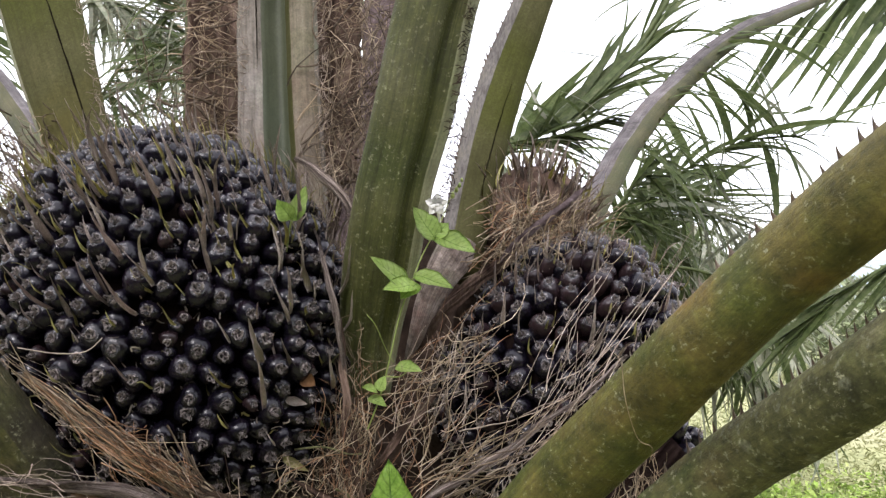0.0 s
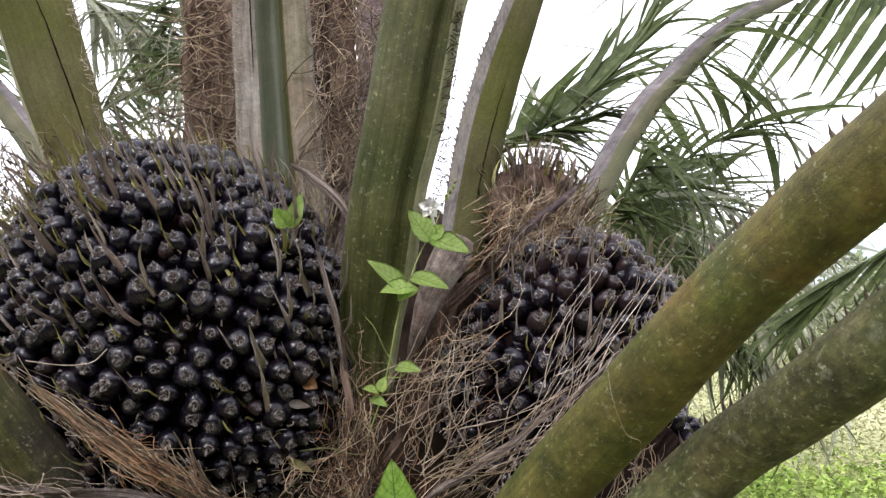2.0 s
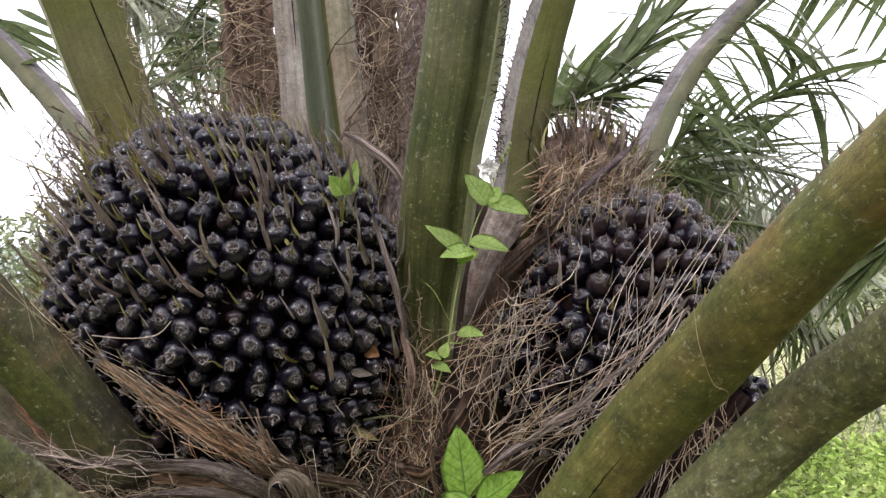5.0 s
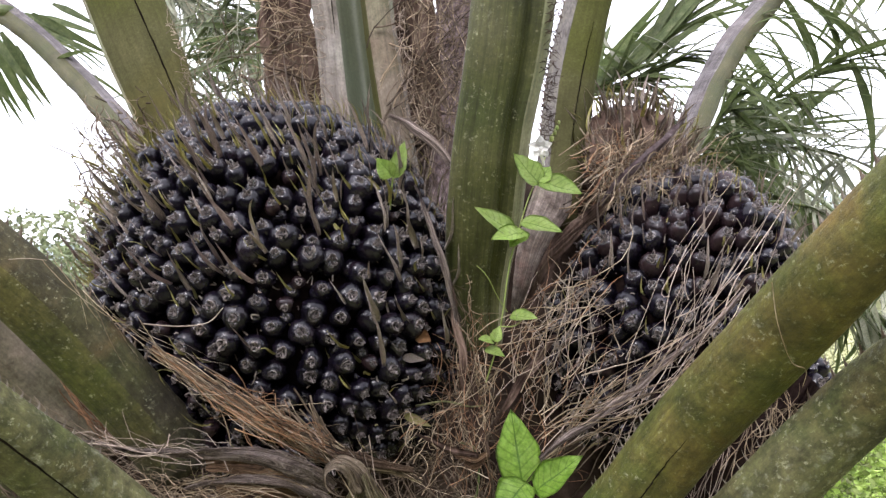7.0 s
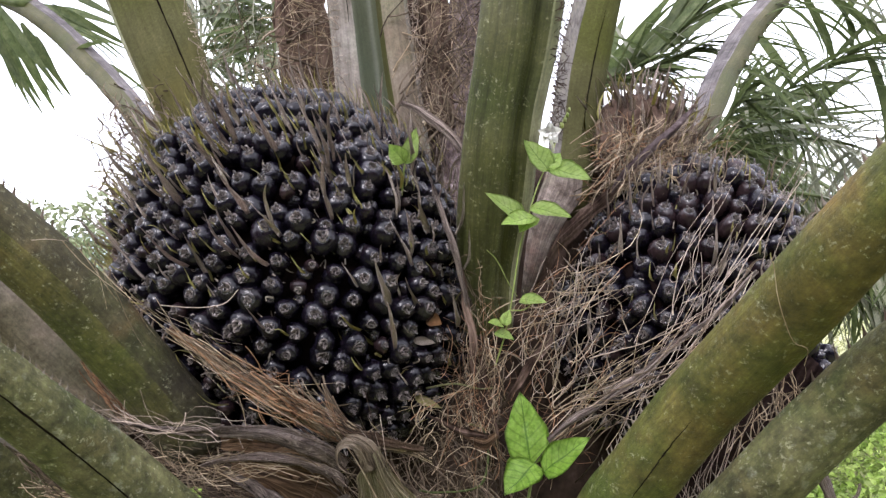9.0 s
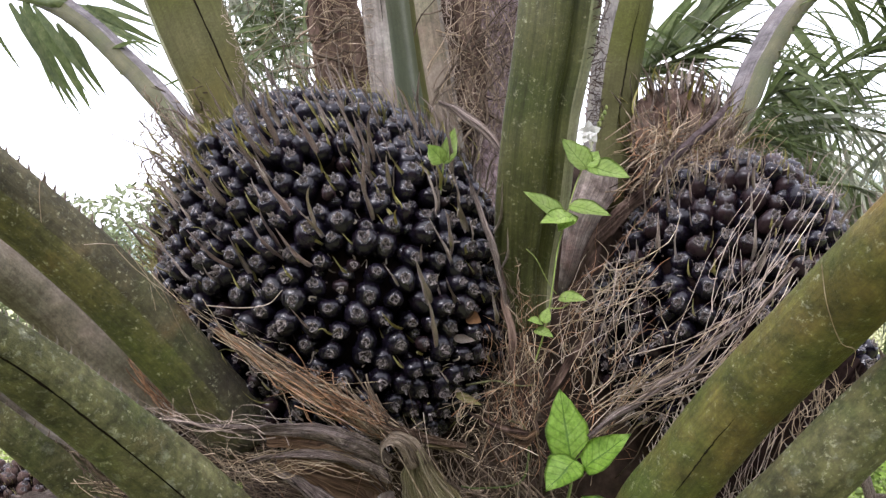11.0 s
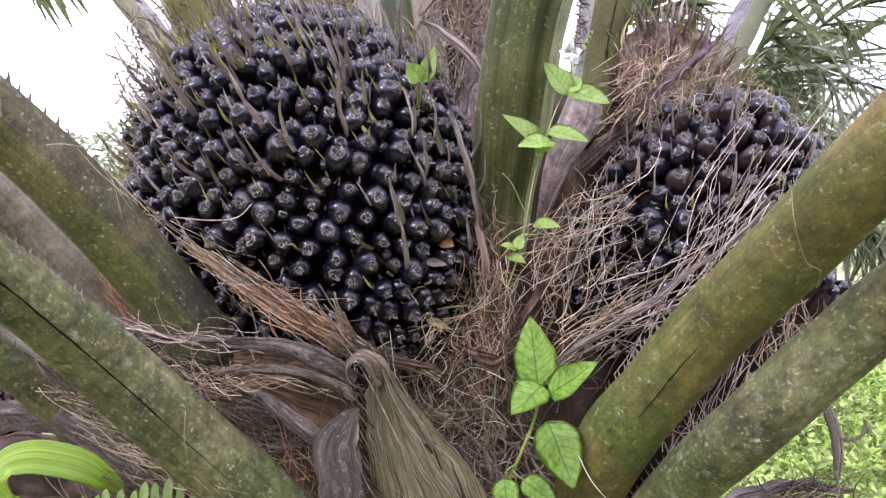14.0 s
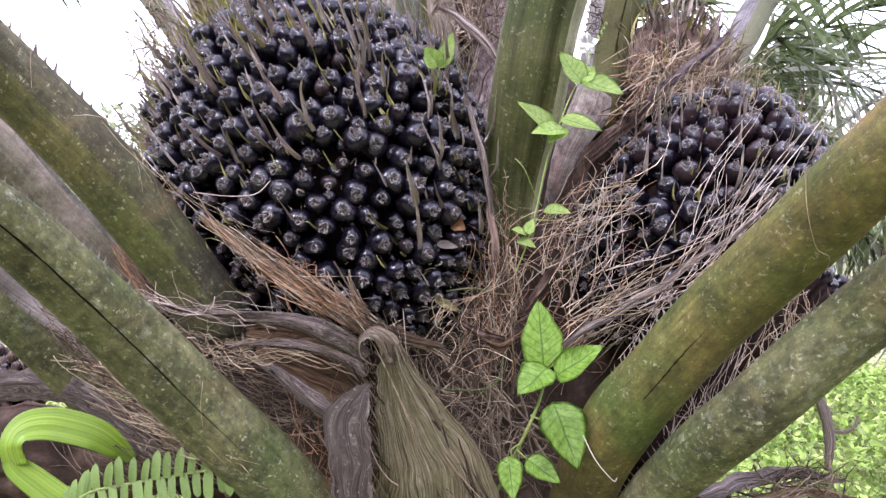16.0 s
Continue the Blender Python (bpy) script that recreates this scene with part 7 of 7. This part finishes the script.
leaf_cloud("shrubs", M_BUSH, "green shrubs at the field's edge with haze in their colour", "shrubs", 80000, shrub_spot, 0.15, 91)


# Foliage added out of view behind the camera; it blocks frontal sky light.
def unseen_foliage_spot(r):
    a = r.uniform(1.75, 4.5)
    dist = r.uniform(4.5, 8)
    top = 3.2 + 2.2 * noise.noise(V(a * 3, dist * 0.2, 9))
    return (dist * math.sin(a), dist * math.cos(a), top * r.random() ** 0.8)


leaf_cloud("grove_foliage", M_BUSH, "unseen green foliage added behind the camera to dim frontal light", "shrubs", 26000, unseen_foliage_spot, 0.5, 94)


def weed_spot(r):
    side = 1 if r.random() < 0.65 else -1
    x = side * (0.4 + 4.6 * r.beta(1.3, 2.2)) - (0.3 if side < 0 else 0)
    y = 1.9 + 4.2 * r.beta(1.5, 2.0) + 0.5 * noise.noise(V(x * 0.9, 3, 1))
    h = 0.2 + 0.5 * max(0, noise.noise(V(x * 1.6, y * 1.6, 5)))
    return (x, y, h * r.random())


leaf_cloud("weeds", M_WEED, "bright green leafy weeds in the grass", "weeds", 76000, weed_spot, 0.034, 92, wide=0.3)


def grass_spot(r):
    a, dist = r.uniform(0, math.tau), 14.0 * r.beta(1.25, 1.8)
    return (dist * math.sin(a), 3.0 + dist * math.cos(a), r.uniform(0, 0.12))


leaf_cloud("grass_tufts", M_GRASS, "uneven grass with dry stalks", "grass", 150000, grass_spot, 0.055, 93, wide=0.12)


# ---- the climbing vine ----
def leaf_mesh(length, width, seed, mat):
    """An ovate leaf along +Y, pointed, with a sunken midrib and cupped sides."""
    q = random.Random(seed)
    bm = bmesh.new()
    uv = bm.loops.layers.uv.new("UVMap")
    n, k = 12, 8
    grid = []
    for i in range(n + 1):
        s = i / n
        w = width * (math.sin(math.pi * min(1, s * 1.02) ** 0.68) ** 0.85 if 0 < s < 1 else 0) + 0.0004
        w *= 1 + 0.05 * math.sin(s * 17 + seed)
        row = []
        for j in range(k + 1):
            a = (j / k - 0.5) * 2
            z = 0.16 * w * abs(a) - 0.1 * length * s * s + 0.035 * width * math.sin(9 * s - 3.2 * abs(a)) * (1 - abs(a)) + 0.03 * width * noise.noise(V(a * 2, s * 4, seed))
            row.append(bm.verts.new((a * w / 2, s * length, z)))
        grid.append(row)
    for i in range(n):
        for j in range(k):
            f = bm.faces.new((grid[i][j], grid[i][j + 1], grid[i + 1][j + 1], grid[i + 1][j]))
            for lo, c in zip(f.loops, ((j, i), (j + 1, i), (j + 1, i + 1), (j, i + 1))):
                lo[uv].uv = (c[0] / k, c[1] / n)
    bmesh.ops.solidify(bm, geom=bm.faces[:], thickness=0.0004)
    me = bpy.data.meshes.new("leaf")
    bm.to_mesh(me)
    bm.free()
    me.materials.append(mat)
    me.polygons.foreach_set("use_smooth", [True] * len(me.polygons))
    return me


def veined(mat, dark):
    """Adds a darker midrib and side veins to a leaf material, by the leaf's own UV."""
    nodes, links = mat.node_tree.nodes, mat.node_tree.links
    uvn = nodes.new("ShaderNodeUVMap")
    sep = nodes.new("ShaderNodeSeparateXYZ")
    links.new(uvn.outputs["UV"], sep.inputs["Vector"])

    def calc(op, a, b):
        m = nodes.new("ShaderNodeMath")
        m.operation = op
        for i, x in enumerate((a, b)):
            if x is None:
                continue
            if isinstance(x, (int, float)):
                m.inputs[i].default_value = x
            else:
                links.new(x, m.inputs[i])
        return m.outputs["Value"]

    off = calc("ABSOLUTE", calc("SUBTRACT", sep.outputs["X"], 0.5), None)
    side = calc("ABSOLUTE", calc("SUBTRACT", calc("FRACT", calc("SUBTRACT", calc("MULTIPLY", sep.outputs["Y"], 7.0), calc("MULTIPLY", off, 3.2)), None), 0.5), None)
    vein = calc("MAXIMUM", calc("LESS_THAN", off, 0.024), calc("MULTIPLY", calc("SUBTRACT", 1.0, calc("MINIMUM", calc("MULTIPLY", side, 6.0), 1.0)), 0.65))
    hsv = [n for n in nodes if n.bl_idname == "ShaderNodeHueSaturation"][0]
    source = hsv.inputs["Color"].links[0].from_socket
    mix = nodes.new("ShaderNodeMixRGB")
    mix.inputs["Color2"].default_value = dark
    links.new(calc("MULTIPLY", vein, 0.7), mix.inputs["Fac"])
    links.new(source, mix.inputs["Color1"])
    links.new(mix.outputs["Color"], hsv.inputs["Color"])


veined(M_VINE, (0.06, 0.15, 0.012, 1))
veined(M_VINEP, (0.16, 0.28, 0.05, 1))


def vine_leaf(owner, base, tip, width, seed, face=(0, -1, 0.45), mat=None, label="bright green pointed leaf"):
    b, t = Vector(base), Vector(tip)
    ob = part("leaf", leaf_mesh((t - b).length, width, seed, mat or M_VINE), None, owner, label)
    place(ob, aim(b, t - b, face))
    return ob


def stem(owner, points, r0, r1, name="stem", mat=None):
    bm = bmesh.new()
    tube(bm, spline(points, 6), r0, r1, 6)
    return place(part(name, bm, mat or M_STEM, owner), Matrix())


vine = thing("climbing_vine", (-0.123, 1.08, 0.908), "slender vine with bright green leaves and a white flower", "vine")
stem(vine, [(-0.14, 1.1, 0.868), (-0.115, 1.08, 0.917), (-0.083, 1.06, 0.99), (-0.062, 1.06, 1.039), (-0.052, 1.08, 1.072)], 0.0028, 0.002)
stem(vine, [(-0.07, 1.06, 1.028), (-0.055, 1.05, 1.027), (-0.042, 1.04, 1.051)], 0.0012, 0.001)
stem(vine, [(-0.083, 1.06, 0.99), (-0.094, 1.05, 0.985), (-0.094, 1.05, 0.975)], 0.0012, 0.001)
stem(vine, [(-0.088, 1.06, 0.982), (-0.08, 1.05, 0.978), (-0.072, 1.05, 0.972)], 0.0012, 0.001)
stem(vine, [(-0.094, 1.12, 1.208), (-0.078, 1.11, 1.25), (-0.066, 1.1, 1.295), (-0.052, 1.1, 1.361), (-0.037, 1.1, 1.405), (-0.023, 1.11, 1.443), (-0.002, 1.13, 1.486), (0.009, 1.15, 1.518), (0.022, 1.17, 1.544)], 0.0011, 0.0007)
stem(vine, [(-0.07, 1.1, 1.281), (-0.051, 1.1, 1.281), (-0.037, 1.1, 1.292)], 0.001, 0.0008)
stem(vine, [(-0.059, 1.1, 1.299), (-0.069, 1.09, 1.318), (-0.081, 1.08, 1.347), (-0.093, 1.08, 1.361)], 0.0006, 0.0004, "tendril")
stem(vine, [(-0.134, 1.12, 1.131), (-0.113, 1.1, 1.127), (-0.108, 1.08, 1.093), (-0.122, 1.07, 1.061), (-0.173, 1.06, 1.058), (-0.196, 1.06, 1.061)], 0.0018, 0.0014, mat=M_LICHEN)
stem(vine, [(-0.189, 1.12, 1.181), (-0.149, 1.11, 1.187), (-0.117, 1.1, 1.181), (-0.098, 1.1, 1.181)], 0.0016, 0.001, mat=M_LICHEN)
vine_leaf(vine, (-0.054, 1.08, 1.083), (-0.062, 1.09, 1.176), 0.056, 100, (0.1, -1, 0.3))
vine_leaf(vine, (-0.039, 1.07, 1.076), (0.018, 1.05, 1.126), 0.044, 101, (0, -0.8, 0.8))
vine_leaf(vine, (-0.047, 1.07, 1.089), (-0.086, 1.03, 1.065), 0.05, 102, (0, -0.7, 0.9))
vine_leaf(vine, (-0.042, 1.04, 1.052), (-0.008, 1, 0.98), 0.06, 103, (0.1, -0.8, 0.7))
vine_leaf(vine, (-0.098, 1.05, 0.976), (-0.09, 1.02, 0.929), 0.034, 104, (0, -0.9, 0.5))
vine_leaf(vine, (-0.075, 1.05, 0.973), (-0.031, 1.03, 0.952), 0.034, 105, (0, -0.8, 0.8))
vine_leaf(vine, (-0.152, 1.06, 0.943), (-0.133, 1.05, 0.928), 0.02, 106, (0, -0.8, 0.8))
vine_leaf(vine, (-0.008, 1.11, 1.459), (-0.036, 1.11, 1.505), 0.036, 107, (0.1, -0.75, 0.75), M_VINEP)
vine_leaf(vine, (-0.008, 1.11, 1.463), (0.045, 1.09, 1.447), 0.038, 108, (0.1, -0.75, 0.75), M_VINEP)
vine_leaf(vine, (-0.011, 1.11, 1.461), (0.008, 1.12, 1.485), 0.029, 109, (0.1, -0.75, 0.75), M_VINEP)
vine_leaf(vine, (-0.042, 1.1, 1.396), (-0.089, 1.09, 1.439), 0.029, 110, (0.1, -0.75, 0.75), M_VINEP)
vine_leaf(vine, (-0.032, 1.1, 1.399), (-0.071, 1.07, 1.396), 0.031, 111, (0.1, -0.75, 0.75), M_VINEP)
vine_leaf(vine, (-0.035, 1.1, 1.413), (0.017, 1.08, 1.4), 0.029, 112, (0.1, -0.75, 0.75), M_VINEP)
vine_leaf(vine, (-0.03, 1.1, 1.402), (-0.05, 1.08, 1.383), 0.027, 113, (0.1, -0.75, 0.75), M_VINEP)
vine_leaf(vine, (-0.056, 1.1, 1.294), (-0.022, 1.08, 1.293), 0.022, 114, (0.1, -0.75, 0.75), M_VINEP)
vine_leaf(vine, (-0.08, 1.1, 1.262), (-0.096, 1.08, 1.27), 0.016, 115, (0.1, -0.75, 0.75), M_VINEP)
vine_leaf(vine, (-0.078, 1.1, 1.262), (-0.07, 1.1, 1.282), 0.016, 116, (0.1, -0.75, 0.75), M_VINEP)
vine_leaf(vine, (-0.09, 1.1, 1.254), (-0.066, 1.08, 1.247), 0.016, 117, (0.1, -0.75, 0.75), M_VINEP)

sprout = thing("vine_shoot", (-0.194, 1.08, 1.463), "single pale green leaf growing among the fruits", "vine")
stem(sprout, [(-0.205, 1.11, 1.442), (-0.198, 1.09, 1.463), (-0.193, 1.08, 1.481)], 0.0016, 0.001)
vine_leaf(sprout, (-0.193, 1.08, 1.479), (-0.174, 1.08, 1.526), 0.022, 140, (0.5, -1, 0.2), M_VINEP)
vine_leaf(sprout, (-0.192, 1.08, 1.482), (-0.211, 1.07, 1.505), 0.026, 141, (-0.5, -1, 0.4), M_VINEP)

flower = thing("flower", (-0.004, 1.05, 1.498), "small white five-petalled flower on the vine", "flower")
at = Vector((-0.004, 1.05, 1.498))
pet = leaf_mesh(0.015, 0.0125, 7, M_PETAL)
for k in range(5):
    a = k * math.tau / 5 + 0.3
    place(part("petal", pet, None, flower), aim(at + V(0, -0.012, 0), (math.cos(a), -0.2, math.sin(a)), (0, -1, 0.1), 1.0))
bm = bmesh.new()
tube(bm, [at + V(0.003, 0.02, -0.018), at + V(0.001, 0.008, -0.006), at + V(0, -0.013, 0)], 0.0016, 0.003, 8)
place(part("flower_tube", bm, M_PETAL, flower), Matrix())
for k, p in enumerate([(0.013, 1.15, 1.524), (0.018, 1.16, 1.533), (0.022, 1.165, 1.54), (0.025, 1.17, 1.548)]):
    bm = bmesh.new()
    bmesh.ops.create_icosphere(bm, subdivisions=2, radius=0.0032 - 0.0004 * k)
    place(part("bud", bm, M_STEM, vine), Matrix.Translation(p) @ Matrix.Diagonal((1, 1, 1.6, 1)))

# ---- fern and strap leaf at the trunk's foot ----
fern = thing("fern", (-0.558, 0.97, 0.926), "light green sword fern leaf with blunt leaflets", "fern")
rib = Sweep([(-0.697, 0.94, 0.878, 0.004), (-0.649, 0.94, 0.918, 0.004), (-0.612, 0.94, 0.942, 0.004), (-0.556, 0.94, 0.957, 0.003), (-0.508, 0.95, 0.963, 0.003), (-0.457, 0.96, 0.97, 0.003), (-0.431, 0.98, 0.966, 0.002)], ROUND, (0, -1, 0.3), (0, 0, 1), 1.0)
place(part("rib", rib.mesh(), M_STEM, fern), Matrix())
pinna = blade_mesh("pinna", 1.0, 0.33, 0.5, 0.25, M_FERN, 9, 5.0, 0.3, base=0.85)
q = random.Random(77)
for i in range(20):
    p, u, v, t = rib.at(0.02 + 0.95 * i / 20, 0, 0)
    for side in (1, -1):
        d = V(0.1, -0.15, 1) if side > 0 else V(0.25, -0.5, -1)
        place(part("pinna", pinna, None, fern), aim(p + t * (0.006 if side < 0 else 0), d + V(q.gauss(0, .1), q.gauss(0, .1), 0), (0.2, -1, 0.4), 0.034 * q.uniform(0.85, 1.1)))

strap = thing("strap_plant", (-0.665, 0.94, 0.887), "yellow-green strap leaf bent over", "plant")
STRAP = [(-.5, .06), (-.2, .02), (0, .05), (.2, .02), (.5, .06), (.2, -.01), (0, .02), (-.2, -.01)]
for name, rows in (("leaf_blade", [(-0.598, 1.01, 0.961, 0.015), (-0.605, 0.99, 0.981, 0.03), (-0.622, 0.975, 1.002, 0.039), (-0.647, 0.96, 1.016, 0.042), (-0.676, 0.945, 1.024, 0.042), (-0.702, 0.935, 1.019, 0.039), (-0.711, 0.925, 1.001, 0.032), (-0.707, 0.928, 0.974, 0.032)]), ("folded_end", [(-0.711, 0.925, 1.001, 0.032), (-0.707, 0.928, 0.974, 0.032), (-0.683, 0.935, 0.95, 0.036), (-0.652, 0.94, 0.925, 0.037), (-0.626, 0.94, 0.897, 0.035)])):
    sw = Sweep(rows, STRAP, (0, -1, 0.5), (0, 0, 1), 1.0, n=9, wobble=0.001, fine=3)
    place(part(name, sw.mesh(), M_STRAP, strap), Matrix())

# bits of dry leaf caught in the fruits
for k, (a, b, w, mat, label) in enumerate((
    ((-0.179, 1.11, 1.276), (-0.161, 1.1, 1.268), 0.02, M_DRYLEAF, "orange-brown scrap of dry leaf on the fruits"),
    ((-0.199, 1.1, 1.248), (-0.17, 1.1, 1.244), 0.012, M_BRACT, "tan scrap of dry leaf on the fruits"),
    ((-0.205, 1.12, 1.17), (-0.169, 1.11, 1.156), 0.012, M_BRACTG, "greenish scrap of dry leaf on the fruits"),
)):
    ob = part("leaf_scrap", leaf_mesh((Vector(b) - Vector(a)).length, w, 150 + k, mat), None)
    tagged(ob, label, "dry leaf")
    ob.matrix_basis = aim(a, Vector(b) - Vector(a), (0, -1, 0.4))

# loose threads and twigs
for points, r, mat, label in (
    ([(-0.494, 0.99, 1.317), (-0.443, 0.98, 1.312), (-0.408, 0.98, 1.315), (-0.389, 0.98, 1.331)], 0.0007, M_PALE, "pale bent straw lying on the fruits"),
    ([(0.161, 0.7, 1.335), (0.167, 0.715, 1.303), (0.181, 0.735, 1.269), (0.195, 0.745, 1.26), (0.196, 0.76, 1.244)], 0.0004, M_TAN, "thin thread hanging over the leaf stalk"),
    ([(-0.578, 0.8, 1.477), (-0.575, 0.79, 1.455), (-0.575, 0.79, 1.424)], 0.0004, M_TAN, "thin thread hanging from the thorny margin"),
    ([(-0.554, 0.83, 1.399), (-0.535, 0.83, 1.399), (-0.519, 0.84, 1.396)], 0.0004, M_PALE, "short pale thread on the mossy stalk"),
    ([(-0.005, 0.99, 1.025), (0.01, 0.97, 1.001), (0.03, 0.97, 0.978), (0.035, 0.97, 0.981)], 0.0006, M_BRACT, "small dry twig leaning on the leaf stalk"),
    ([(-0.422, 0.85, 1.109), (-0.43, 0.86, 1.077), (-0.432, 0.87, 1.048)], 0.0004, M_TAN, "thin thread on the lichen-covered stalk"),
    ([(-0.527, 0.87, 1.215), (-0.516, 0.87, 1.195), (-0.519, 0.87, 1.176), (-0.51, 0.88, 1.161), (-0.481, 0.89, 1.154)], 0.0007, M_PALE, "looped pale thread beside the stalk"),
):
    bm = bmesh.new()
    tube(bm, spline(points, 6), r, r * 0.7, 5)
    tagged(part("thread", bm, mat), label, "thread", "loose threads")
